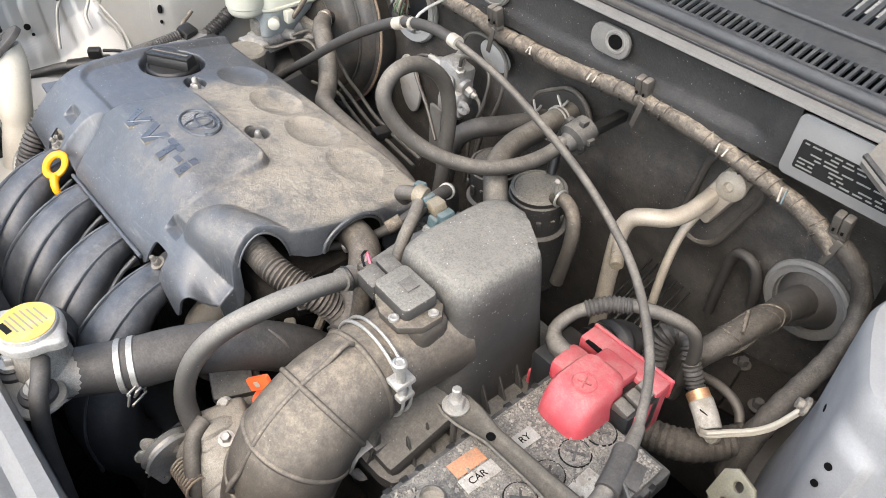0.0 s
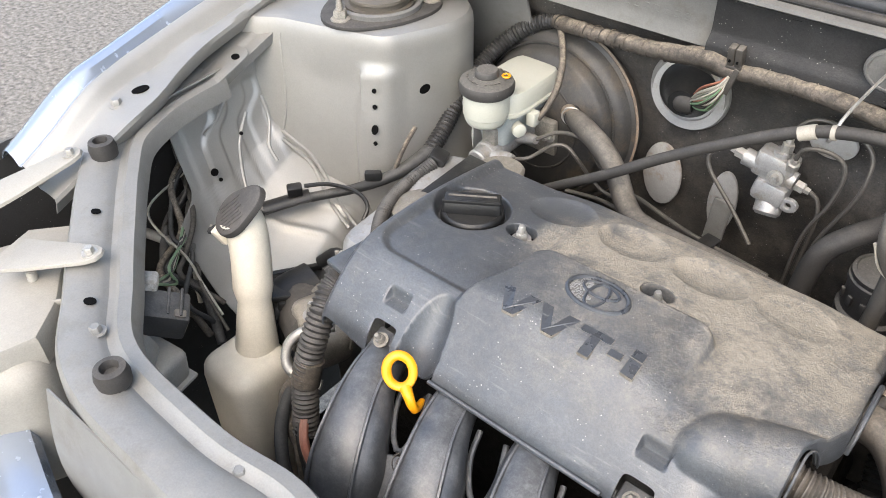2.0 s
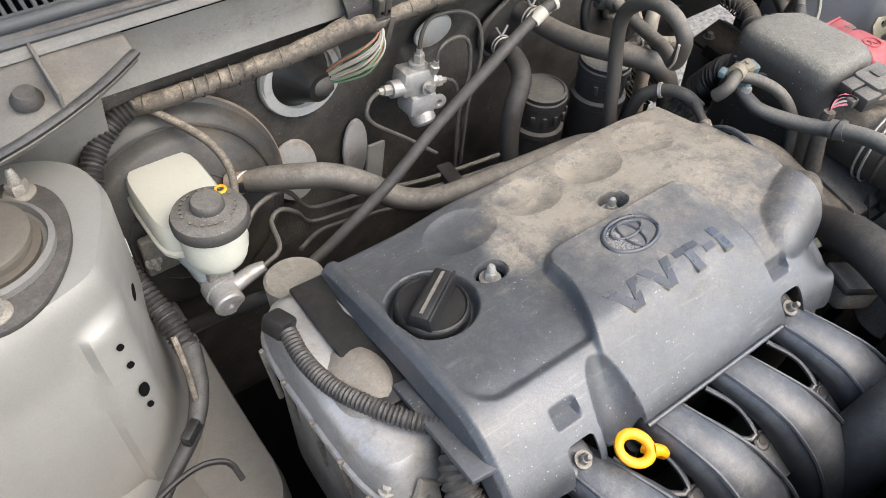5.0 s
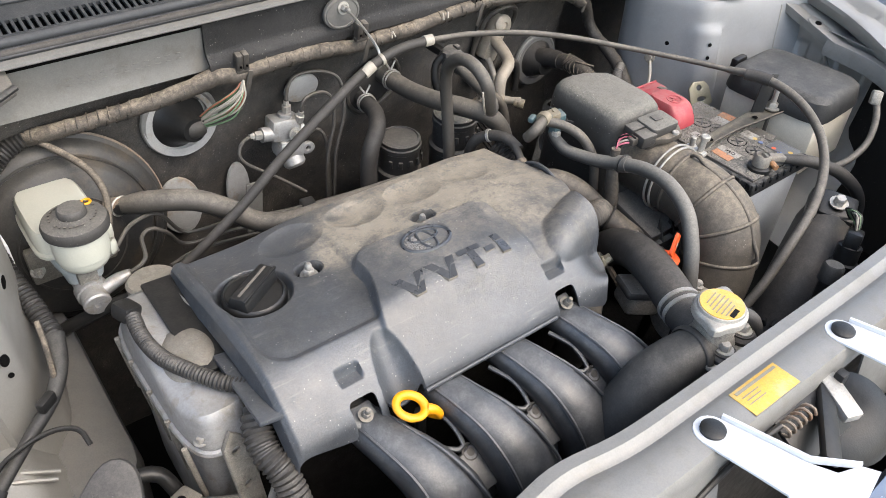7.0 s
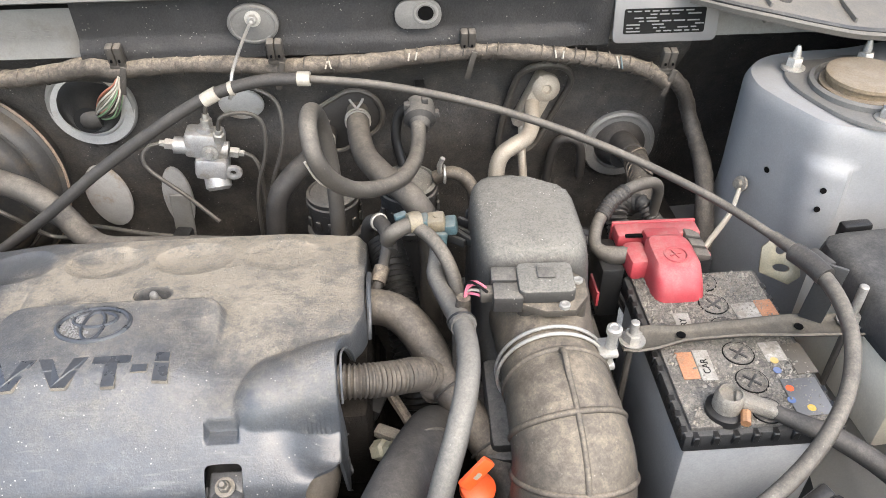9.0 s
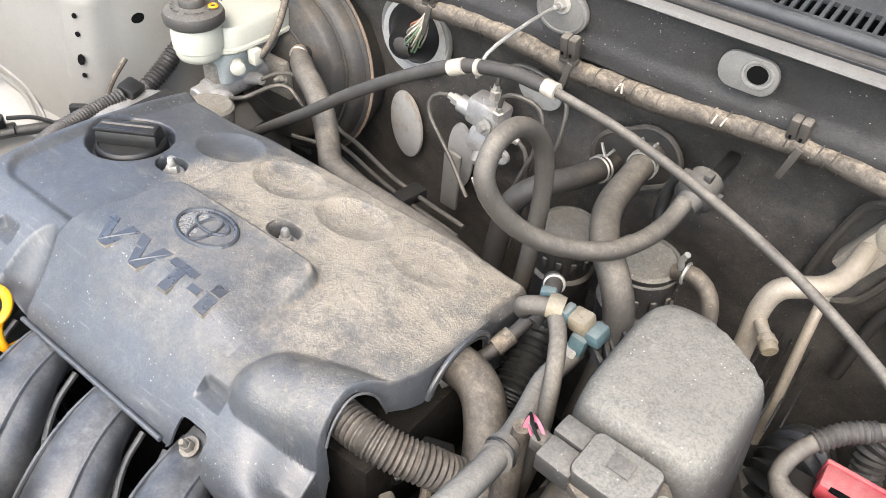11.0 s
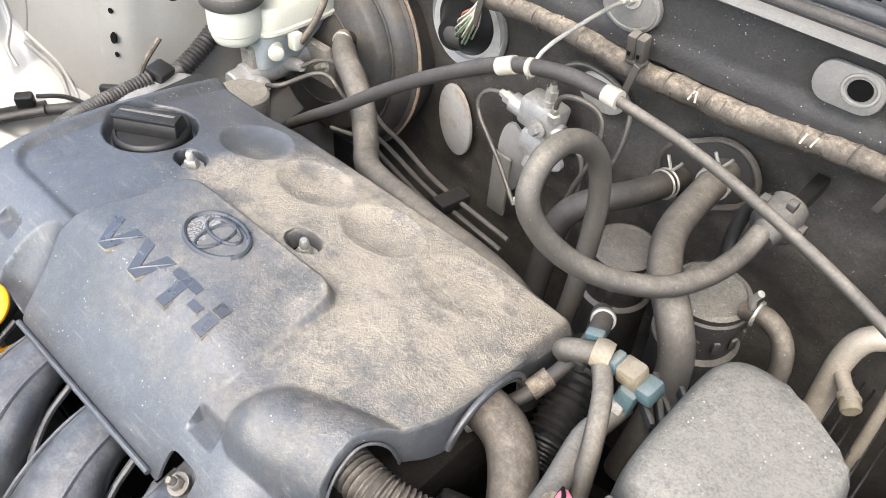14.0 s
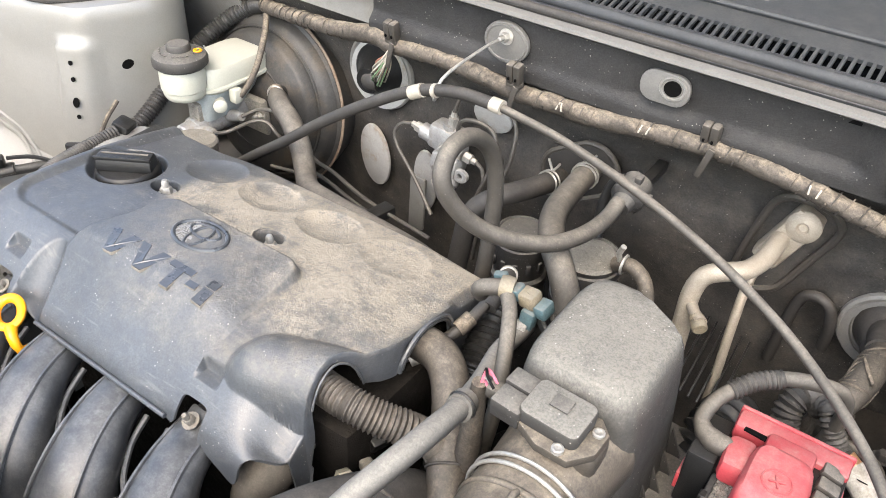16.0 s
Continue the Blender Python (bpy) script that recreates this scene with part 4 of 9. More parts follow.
DIMPLES = [(-0.238, 0.058), (-0.156, 0.057), (-0.075, 0.056), (0.006, 0.056)]
X_LEFT, X_RIGHT = -0.362, 0.083


SECTION_SEEN = {}


def cover_yz(v):
    if v not in SECTION_SEEN:
        k = 1
        while k < len(LINE_V) - 1 and LINE_V[k][0] < v:
            k += 1
        (a, y0, z0), (b, y1, z1) = LINE_V[k - 1], LINE_V[k]
        t = (v - a) / (b - a)
        SECTION_SEEN[v] = (y0 + (y1 - y0) * t, z0 + (z1 - z0) * t)
    return SECTION_SEEN[v]


def in_round(x, y, x0, x1, y0, y1, r, soft):
    """1 inside a rounded rectangle, 0 outside, soft between."""
    dx, dy = max(x0 + r - x, x - x1 + r, 0), max(y0 + r - y, y - y1 + r, 0)
    return 1 - ramp(math.hypot(dx, dy), r - soft, r)


def end_slant(y):
    return 0.021 * ramp(-y, 0.032, 0.100)


def cover_point(u, v):
    # columns crowd at both side walls
    wall = 0.035
    y, z = cover_yz(v)
    if u < wall:
        x, fall = X_LEFT - 0.004 * (1 - u / wall), 0.022 * (1 - u / wall)
    elif u > 1 - wall * 1.6:
        t = (u - 1 + wall * 1.6) / (wall * 1.6)
        x, fall = X_RIGHT + 0.004 * t, 0.055 * t
    else:
        x, fall = mix(X_LEFT, X_RIGHT, (u - wall) / (1 - wall * 2.6)), 0.0
    top = ramp(z, 0.845, 0.864)
    # edges roll over to the sides
    fall += 0.010 * ramp(x, X_RIGHT - 0.012, X_RIGHT) ** 2 * ramp(y, 0.035, 0.055) + 0.006 * ramp(-x, -X_LEFT - 0.008, -X_LEFT) ** 2
    z -= 0.007 * ramp(x, 0.0, 0.085) * ramp(y, -0.06, 0.0)
    # raised plate with the badge and the letters
    rise = in_round(x, y, -0.216 - 0.022 * ramp(-y, 0.05, 0.13), -0.030, -0.20, -0.018, 0.022, 0.006) * ramp(y, -0.142, -0.098)
    z += 0.0115 * rise * (1 - 0.20 * ramp(-x, 0.165, 0.215)) * (1 - 0.72 * ramp(x, -0.075, -0.03) * ramp(-y, 0.02, 0.08))
    # sunken field round the filler cap
    z -= 0.0065 * in_round(x, y, -0.352, -0.205, -0.112, 0.20, 0.030, 0.009) * (1 - rise) * top * (1 - 0.25 * ramp(-y, 0.04, 0.11)) * (1 - ramp(y, -0.005, 0.040) * ramp(x, -0.290, -0.215))
    # oval dents over the coils
    for cx, cy in DIMPLES:
        e = math.hypot((x - cx) / 0.037, (y - cy) / 0.029)
        if e < 1:
            z -= (0.0058 if cx < 0 else 0.0034) * (1 - e**2.8)
    # pits round the two stud nuts and the filler cap
    for cx in (-0.249, -0.100):
        e = math.hypot((x - cx) / 0.0165, (y + 0.001) / 0.0125)
        z -= 0.020 * (1 - ramp(e, 0.85, 1.0))
    e = math.hypot((x + 0.312) / 0.041, (y - 0.0) / 0.041)
    z -= 0.013 * (1 - ramp(e, 0.86, 1.0))
    # the front falls away beside the nose over the breather pipe, which is open at its mouth
    z -= 0.034 * ramp(x, 0.000, 0.085) * ramp(-y, 0.104, 0.132) * ramp(0.175 + y, 0.0, 0.03)
    if x > -0.026:
        q = (x + 0.026) / 0.109
        off = y - mix(-0.122, -0.095, min(1.0, max(0.0, q)) ** 0.8)
        blunt = max(0.0, 1 - q / 0.36)
        e = math.hypot(abs(off) / (0.040 if off > 0 else 0.033), blunt)
        if e < 1:
            hump = mix(0.8900, 0.8965, min(1.0, q)) - 0.046 * (1 - math.sqrt(1 - e * e))
            near = max(0.0, 0.0025 - abs(hump - z)) / 0.0025
            z = max(z, hump) + near * near * 0.0006
    # hollows above the two front studs and for the dipstick
    for cx in (-0.287, -0.024):
        if abs(x - cx) < 0.020 and y < -0.118:
            # a pocket with a level floor, and below it a notch for the stud
            z = mix(z, min(z, 0.8555), in_round(x, y, cx - 0.0140, cx + 0.0130, -0.1560, -0.1330, 0.004, 0.0026))
            z = mix(z, min(z, 0.8320), in_round(x, y, cx - 0.0140, cx + 0.0140, -0.30, -0.1590, 0.004, 0.0020))
    e = ((x + 0.243) / 0.023) ** 2 + ((y + 0.182) / 0.064) ** 2
    if e < 1:
        z -= 0.030 * (1 - e) ** 0.9
    # the end edge runs back towards the front
    return Vector((x - end_slant(y) * ramp(x, 0.010, X_RIGHT), y, z - fall))


def cover_keep(u, v):
    p = cover_point(u, v)
    x, y, z = p
    if y < -0.12:
        y0, z0 = cover_yz(v)
        if abs(x + 0.243) < 0.021 and y0 < -0.166:
            return False
        if -0.222 < x < -0.045 and z0 < 0.824:
            return False
        for cx in (-0.287, -0.024):
            if abs(x - cx) < 0.014 and z0 < 0.846:
                return False
        low = curve_at([(-0.40, 0.828), (-0.345, 0.822), (-0.30, 0.812), (-0.265, 0.814), (-0.21, 0.822), (-0.046, 0.822), (-0.010, 0.820), (0.030, 0.804), (0.055, 0.824), (0.083, 0.836)], x)
        return z0 > low and y > curve_at([(-0.4, -0.19), (0.030, -0.19), (0.036, -0.174), (0.060, -0.148), (0.083, -0.126), (0.1, -0.122)], x)
    # arch in the end wall over the coolant hose
    end = u > 1 - 0.035 * 1.6
    if end and abs(y + 0.003) < 0.036 and (z < 0.850 or math.hypot((y + 0.003) / 0.036, (z - 0.850) / 0.026) < 1):
        return False
    if end and abs(y + 0.097) < 0.026 and (z < 0.845 or math.hypot((y + 0.097) / 0.026, (z - 0.845) / 0.045) < 1):
        return False
    if end and -0.080 < y < -0.030 and z < 0.846 + 0.3 * abs(y + 0.045):
        return False
    return True


def cover_top(x, y):
    """The height of the cover beside a stud."""
    return curve_at(sorted(SECTION), y) - 0.0065 * in_round(x, y, -0.352, -0.214, -0.112, 0.20, 0.030, 0.010) - 0.007 * ramp(x, 0.0, 0.085)


WELL = [(0.0138, -0.016), (0.0144, -0.010), (0.0150, -0.005), (0.0155, -0.0015), (0.0161, 0.0), (0.0168, 0.0002), (0.0174, -0.0004), (0.0178, -0.0018), (0.0178, -0.0018)]


def well_point(x, rim_z, u, v):
    """The smooth wall and rolled lip of a stud hole."""
    k = min(int(v * 8), 7)
    (r0, z0), (r1, z1) = WELL[k], WELL[k + 1]
    t = v * 8 - k
    r, a = mix(r0, r1, t), -u * math.tau
    return Vector((x + r * math.cos(a), -0.001 + 0.76 * r * math.sin(a), rim_z + mix(z0, z1, t)))


cover = thing("engine_cover", (-0.14, -0.04, 0.80), "dark grey plastic engine cover, half caked with tan dust", "engine cover")
part("shell", sheet(cover_point, 330, 290, -0.0025, cover_keep, relax=14), COVER, cover, smooth=50)
for x in (-0.249, -0.100):
    hexbolt("stud_nut", (x, -0.001, 0.8635), cover, 0.0105)
    # a near-black disc paints the shade at the bottom of the hole
    part("stud_well", lathe([(0.0142, 0), (0.0142, 0.0006), (0, 0.0006)], (x, -0.001, 0.8615), seg=20, squash=(1, 0.76)), SHADE_BLACK, cover, "near-black disc coloured as the stud hole's shade")
    rim_z = cover_top(x, 0.014)
    part("well_wall", sheet(lambda u, v: well_point(x, rim_z, u, v), 48, 8), COVER, cover)
for x in (-0.287, -0.024):
    hexbolt("stud_nut", (x, -0.167, 0.8285), cover, 0.0080, (0, -0.45, 1), ALLOY_DULL)
    tab = slab((0.026, 0.024, 0.006), (x, -0.163, 0.822), 0.002, (25, 0, 0))
    part("stud_tab", tab, COVER, cover)
# rolled rims at the two hose mouths
def arch_rim(cy, r, foot, top, a0, a1):
    arc = [(cy + r * math.cos(radians(a)), foot + (top - foot) * math.sin(radians(a))) for a in range(a0, a1 + 1, 10)]
    return [(X_RIGHT + 0.0035 - end_slant(y), y, z) for y, z in arc]


part("rim", tube(arch_rim(-0.003, 0.0370, 0.850, 0.8775, 0, 180), 0.0022, 8), COVER, cover)
part("rim", tube(arch_rim(-0.003, 0.0345, 0.846, 0.8735, 10, 170), 0.0016, 8), BLACK_SOFT, cover)
part("rim", tube(arch_rim(-0.097, 0.0262, 0.848, 0.8905, 10, 160), 0.0010, 8), COVER, cover)
part("lip", tube([(-0.222, -0.1755, 0.8265), (-0.13, -0.1757, 0.8265), (-0.046, -0.1757, 0.8265)], 0.0022, 8), COVER, cover)
# lower side strip at the timing end
part("side_strip", slab((0.034, 0.150, 0.006), (-0.379, 0.026, 0.846), 0.002, (2, 3, 0)), BLACK, cover, "black dusty side strip")
part("side_strip", slab((0.026, 0.11, 0.006), (-0.366, -0.090, 0.851), 0.002, (-6, 8, -3)), COVER, cover)
# badge: oval ring with plain inner rings
def oval_ring(cx, cy, rx, ry, r, z=0.8995, tilt=-2.4):
    pts = [(cx + rx * math.cos(a / 28 * math.tau), cy + ry * math.sin(a / 28 * math.tau)) for a in range(28)]
    return tube([(x, y, curve_at(sorted(SECTION), y) + 0.0118) for x, y in pts], r, 8, 0.004, closed=True)


badge = part("badge", oval_ring(-0.133, -0.052, 0.0285, 0.0195, 0.0022, 0.8965), COVER_DARK, cover, "oval badge with flaked chrome")
part("inner_oval", oval_ring(-0.133, -0.046, 0.017, 0.0085, 0.0016, 0.8965), COVER_DARK, badge)
part("inner_oval", oval_ring(-0.133, -0.053, 0.0085, 0.0165, 0.0016, 0.8965), COVER_DARK, badge)
flake = bmesh.new()
rng = random.Random(4)
for k in range(230):
    a, r = rng.uniform(2.2, 4.6), rng.uniform(0.25, 0.95) ** 0.6
    x, y = -0.133 + 0.0265 * r * math.cos(a), -0.052 + 0.0175 * r * math.sin(a)
    slab((rng.uniform(0.0004, 0.0018), rng.uniform(0.0004, 0.0012), 0.0006), (x, y, curve_at(sorted(SECTION), y) + 0.0120), 0, (0, 0, rng.uniform(0, 90)), bm=flake)
part("chrome_flakes", flake, ALLOY, badge, "flaked chrome")
# raised letters


def top_z(x, y):
    """The height of the badge plate."""
    table = sorted(SECTION, key=lambda p: p[0])
    return curve_at(table, y) + 0.0115 * (1 - 0.20 * ramp(-x, 0.165, 0.215)) * (1 - 0.75 * ramp(x, -0.075, -0.03) * ramp(-y, 0.02, 0.08))


LETTERS = {
    "V": [(-0.2042, -0.0886), (-0.1932, -0.0886), (-0.1835, -0.1068), (-0.1770, -0.0886), (-0.1656, -0.0886), (-0.1783, -0.1138), (-0.1892, -0.1138)],
    "V2": [(-0.1640, -0.0888), (-0.1533, -0.0888), (-0.1440, -0.1070), (-0.1376, -0.0888), (-0.1268, -0.0888), (-0.1390, -0.1140), (-0.1494, -0.1140)],
    "T": [(-0.1225, -0.0890), (-0.0938, -0.0890), (-0.0938, -0.0955), (-0.1033, -0.0955), (-0.1033, -0.1150), (-0.1128, -0.1150), (-0.1128, -0.0955), (-0.1225, -0.0955)],
    "-": [(-0.0920, -0.0985), (-0.0805, -0.0985), (-0.0805, -0.1045), (-0.0920, -0.1045)],
    "i dot": [(-0.0755, -0.0872), (-0.0652, -0.0872), (-0.0652, -0.0958), (-0.0755, -0.0958)],
    "i": [(-0.0752, -0.0980), (-0.0646, -0.0980), (-0.0646, -0.1126), (-0.0752, -0.1126)],
}


def letter(outline, low, high, grow):
    """One raised letter that follows the plate."""
    cx, cy = sum(x for x, y in outline) / len(outline), sum(y for x, y in outline) / len(outline)
    bm = prism([(x + math.copysign(grow, x - cx), y + math.copysign(grow, y - cy)) for x, y in outline], high - low, pose(0, 0, 0))
    for v in bm.verts:
        v.co.z += top_z(v.co.x, v.co.y) + low
    return bm


for outline in LETTERS.values():
    face = part("letter", letter(outline, -0.002, 0.0011, 0.0), COVER_DARK, cover, "smooth dark letter", smooth=20)
    part("dusty_edge", letter(outline, -0.002, 0.0006, 0.0004), DUST_EDGE, face, "dust caught round the letter", smooth=20)

# oil filler cap
cap = thing("oil_filler_cap", (-0.312, 0.0, 0.86), "black ribbed oil filler cap sunk in the engine cover", "oil cap")
part("disc", lathe([(0.0335, 0.856), (0.0335, 0.868), (0.0325, 0.8715), (0.030, 0.8735), (0.0285, 0.8715), (0, 0.8715)], (-0.312, 0, 0), seg=40), BLACK, cap)
grip = slab((0.058, 0.017, 0.016), (-0.312, 0.0, 0.879), 0.003, (0, 0, 32), taper=(1.05, 1.5))
part("grip", grip, BLACK, cap)
part("grip_rim", slab((0.060, 0.003, 0.004), (-0.3075, -0.0075, 0.8855), 0.001, (0, 0, 32)), BLACK, cap)
part("mark", slab((0.050, 0.003, 0.0006), (-0.312, 0.0, 0.8873), 0, (0, 0, 32)), RUBBER_PALE, cap)

# dipstick
dip = thing("oil_dipstick", (-0.247, -0.18, 0.79), "bright yellow oil dipstick handle beside the engine cover", "dipstick")
ring_n = Vector((0.15, -0.38, 0.88)).normalized()
long = Vector((-0.80, 0.55, 0.0))
long = (long - ring_n * long.dot(ring_n)).normalized()
cross = ring_n.cross(long)
eye = Vector((-0.2475, -0.1845, 0.830))
ring = [eye + long * 0.0150 * math.sin(a / 16 * math.tau) + cross * 0.0118 * math.cos(a / 16 * math.tau) for a in range(16)]
part("handle", tube(ring, 0.0046, 10, 0.004, closed=True, flat=0.8), YELLOW, dip)
part("stem", tube([eye - long * 0.017, eye - long * 0.026, eye - long * 0.034 + Vector((-0.001, 0.004, -0.010)), (-0.226, -0.180, 0.800)], [0.0058, 0.0048, 0.004, 0.0035], 10), YELLOW, dip)
part("guide_tube", tube([(-0.226, -0.172, 0.795), (-0.222, -0.168, 0.72), (-0.22, -0.16, 0.62)], 0.006, 10), BLACK, dip)

# intake manifold: four curved runners, flange bolts, plenum
mani = thing("intake_manifold", (-0.13, -0.22, 0.62), "dark grey plastic intake manifold with four curved runners", "intake manifold")
for k in range(4):
    x = -0.285 + 0.0865 * k
    pts = [(x - 0.004, -0.118, 0.798), (x, -0.160, 0.806), (x + 0.010, -0.196, 0.803), (x + 0.024, -0.228, 0.789), (x + 0.036, -0.254, 0.762), (x + 0.044, -0.268, 0.722), (x + 0.046, -0.266, 0.67), (x + 0.04, -0.24, 0.61)]
    part("runner", tube(pts, [0.0200, 0.0212, 0.0248, 0.0305, 0.0365, 0.0390, 0.039, 0.037], 28, flat=0.84), RUNNER, mani, smooth=60)
    for sgn in (-1, 1):
        edge = [(p[0] + sgn * 0.66 * r, p[1] - 0.70 * r * f, p[2] + 0.62 * r * g) for p, r, f, g in zip(pts[1:7], (0.0220, 0.0262, 0.0325, 0.039, 0.0415, 0.041), (0.05, 0.25, 0.55, 0.85, 1.0, 1.0), (1, 0.95, 0.85, 0.5, 0.1, -0.1))]
        part("seam", tube(edge, 0.0020, 6), RUNNER, mani)
    if k < 3:
        mx = x + 0.043
        rim = [(mx - 0.010, -0.172, 0.800), (mx - 0.002, -0.196, 0.792), (mx + 0.016, -0.219, 0.784), (mx + 0.030, -0.224, 0.784), (mx + 0.030, -0.200, 0.797), (mx + 0.018, -0.172, 0.803)]
        part("hole_rim", tube(rim, 0.0028, 8, closed=False), RUNNER, mani)
        part("web", prism([(-0.026, -0.034), (0.022, -0.034), (0.026, 0.004), (0.004, 0.012), (-0.018, 0.004)], 0.006, pose(mx + 0.032, -0.232, 0.771, 38, 0, 0), 0.002), RUNNER, mani)
        eye = lathe([(0.0095, -0.004), (0.0095, 0.003), (0.0075, 0.004), (0.0065, 0.001), (0.0042, 0.001), (0.0042, 0.004), (0, 0.004)], (mx + 0.034, -0.229, 0.7765), (0, -0.6, 0.8), 18)
        part("flange_bolt", eye, RUBBER, mani)
part("plenum", tube([(-0.31, -0.215, 0.60), (-0.13, -0.215, 0.60), (0.06, -0.215, 0.60)], 0.055, 20), BLACK, mani)

# engine block, head and timing cover
block = thing("engine_block", (-0.13, 0.0, 0.36), "grimy engine block and head, coloured near-black for the shade under the cover", "engine")
part("block", slab((0.46, 0.20, 0.34), (-0.135, 0.0, 0.56), 0.02), MUD_SHADE, block)
part("head", slab((0.44, 0.19, 0.10), (-0.135, -0.01, 0.775), 0.012), MUD_SHADE, block)


def timing(u, v):
    a = math.tau * u
    c, q = math.cos(a), math.sin(a)
    f = 1 / (abs(c) ** 4 + abs(q) ** 4) ** 0.25
    rows = [(0.0, 0.842), (0.80, 0.842), (0.92, 0.838), (0.98, 0.828), (1.0, 0.815), (1.06, 0.806), (1.06, 0.798), (0.98, 0.792), (0.96, 0.74), (0.9, 0.62)]
    k, z = rows[round(v * 9)]
    x, y = 0.036 * k * f * c, 0.105 * k * f * q
    return Vector((-0.394 + x, 0.008 + y, z + (0.008 * math.sin(y * 30) if k < 0.95 else 0)))


part("timing_cover", sheet(timing, 48, 9), ALLOY, block, "bright cast alloy timing cover")
flange_line = [timing(k / 48, 6 / 9) + Vector((0, 0, -0.001)) for k in range(48)]
part("cover_flange", tube(flange_line, 0.0042, 8, 0.01, closed=True), ALLOY, block)
for y in (-0.085, -0.045, 0.0, 0.05, 0.09):
    part("cover_rib", slab((0.006, 0.005, 0.085), (-0.431, y, 0.762), 0.002, (0, -6, 0)), ALLOY_DULL, block)
part("cover_bracket", prism([(-0.012, -0.05), (0.012, -0.06), (0.014, 0.03), (0.0, 0.045), (-0.012, 0.03)], 0.005, pose(-0.395, -0.112, 0.775, 75, 0, 10), 0.0015, holes=[ellipse(0.0045, 0.0045, 10, 0, 0.022), ellipse(0.004, 0.004, 10, 0, -0.02)]), ALLOY_DULL, block)
for y in (-0.09, -0.05, 0.02, 0.09):
    hexbolt("cover_bolt", (-0.420, y, 0.808), block, 0.007, dome=False)
bulb = lathe([(0.0, 0.013), (0.014, 0.0118), (0.024, 0.0072), (0.031, -0.002), (0.033, -0.03)], (-0.393, -0.010, 0.838), (-0.2, 0, 1), 28, squash=(1, 1.4))
part("sensor_dome", bulb, ALLOY_DULL, block, "stained alloy dome")
gear = thing("gearbox", (0.2, -0.02, 0.36), "grimy gearbox housing, coloured near-black for the shade below the air cleaner", "gearbox")
part("housing", slab((0.28, 0.30, 0.26), (0.235, 0.0, 0.52), 0.04, segs=4), MUD_SHADE, gear)
part("bell", lathe([(0.13, 0), (0.14, 0.02), (0.13, 0.06), (0.11, 0.08)], (0.09, 0.0, 0.54), (1, 0, 0), 32), MUD_SHADE, gear)
tb = thing("throttle_unit", (0.16, -0.215, 0.66), "grimy alloy throttle body with a return spring and linkage", "throttle body")
part("casting", lathe([(0.036, -0.035), (0.040, -0.030), (0.040, -0.022), (0.035, -0.018), (0.035, 0.018), (0.041, 0.022), (0.041, 0.032), (0.036, 0.036)], (0.172, -0.208, 0.742), (0.85, -0.1, -0.25), 36), ALLOY_DULL, tb)
part("boss", slab((0.042, 0.050, 0.026), (0.153, -0.200, 0.772), 0.007, (8, 10, -15), 3), ALLOY_DULL, tb)
part("idle_valve", slab((0.050, 0.042, 0.034), (0.118, -0.165, 0.762), 0.008, (0, 14, -22), 3), ALLOY_DULL, tb)
part("idle_cover", slab((0.052, 0.040, 0.012), (0.110, -0.168, 0.783), 0.004, (0, 14, -22)), BLACK_DUSTY, tb)
for x, y, z in ((0.172, -0.207, 0.783), (0.139, -0.190, 0.784), (0.150, -0.228, 0.772)):
    hexbolt("bolt", (x, y, z), tb, 0.008, (0.2, -0.2, 1), dome=False)
part("nozzle", tube([(0.141, -0.224, 0.776), (0.141, -0.223, 0.758), (0.150, -0.216, 0.745)], [0.008, 0.0085, 0.010], 14), ALLOY_DULL, tb)
part("water_hose", tube([(0.146, -0.214, 0.788), (0.152, -0.228, 0.784), (0.166, -0.240, 0.768), (0.178, -0.246, 0.742), (0.184, -0.248, 0.70)], 0.0075, 12), RUBBER_PALE, tb)
coil = []
for k in range(90):
    a = k / 10 * math.tau
    coil.append(Vector((0.150 + 0.0024 * k / 10, -0.244, 0.752)) + Vector((0.0012 * k / 10, 0.0115 * math.cos(a), 0.0115 * math.sin(a))))
part("return_spring", tube(coil, 0.0013, 6, smooth_path=False), RUST, tb, "rusty coil spring")
part("throttle_wheel", lathe([(0.024, 0), (0.026, 0.002), (0.021, 0.004), (0.021, 0.008), (0.026, 0.010), (0.024, 0.012)], (0.136, -0.246, 0.752), (-0.9, -0.1, 0.15), 32), STEEL, tb)
for k, (x, y, z, a) in enumerate(((0.128, -0.252, 0.766, 20), (0.122, -0.256, 0.755, -15), (0.118, -0.260, 0.742, 40), (0.132, -0.262, 0.735, 70))):
    part("link_arm", prism(roundrect(0.034, 0.011, 0.005, 4), 0.003, pose(x, y, z, 70, a, 60 + 9 * k), 0.0008, holes=[ellipse(0.0022, 0.0022, 8, 0.010, 0)]), STEEL if k % 2 else ALLOY_DULL, tb)
    hexbolt("link_nut", (x - 0.004, y - 0.004, z), tb, 0.006, (-0.8, -0.4, 0.3), dome=False)
part("stop_bracket", slab((0.010, 0.030, 0.060), (0.116, -0.236, 0.735), 0.002, (0, 12, 20)), BLACK, tb)


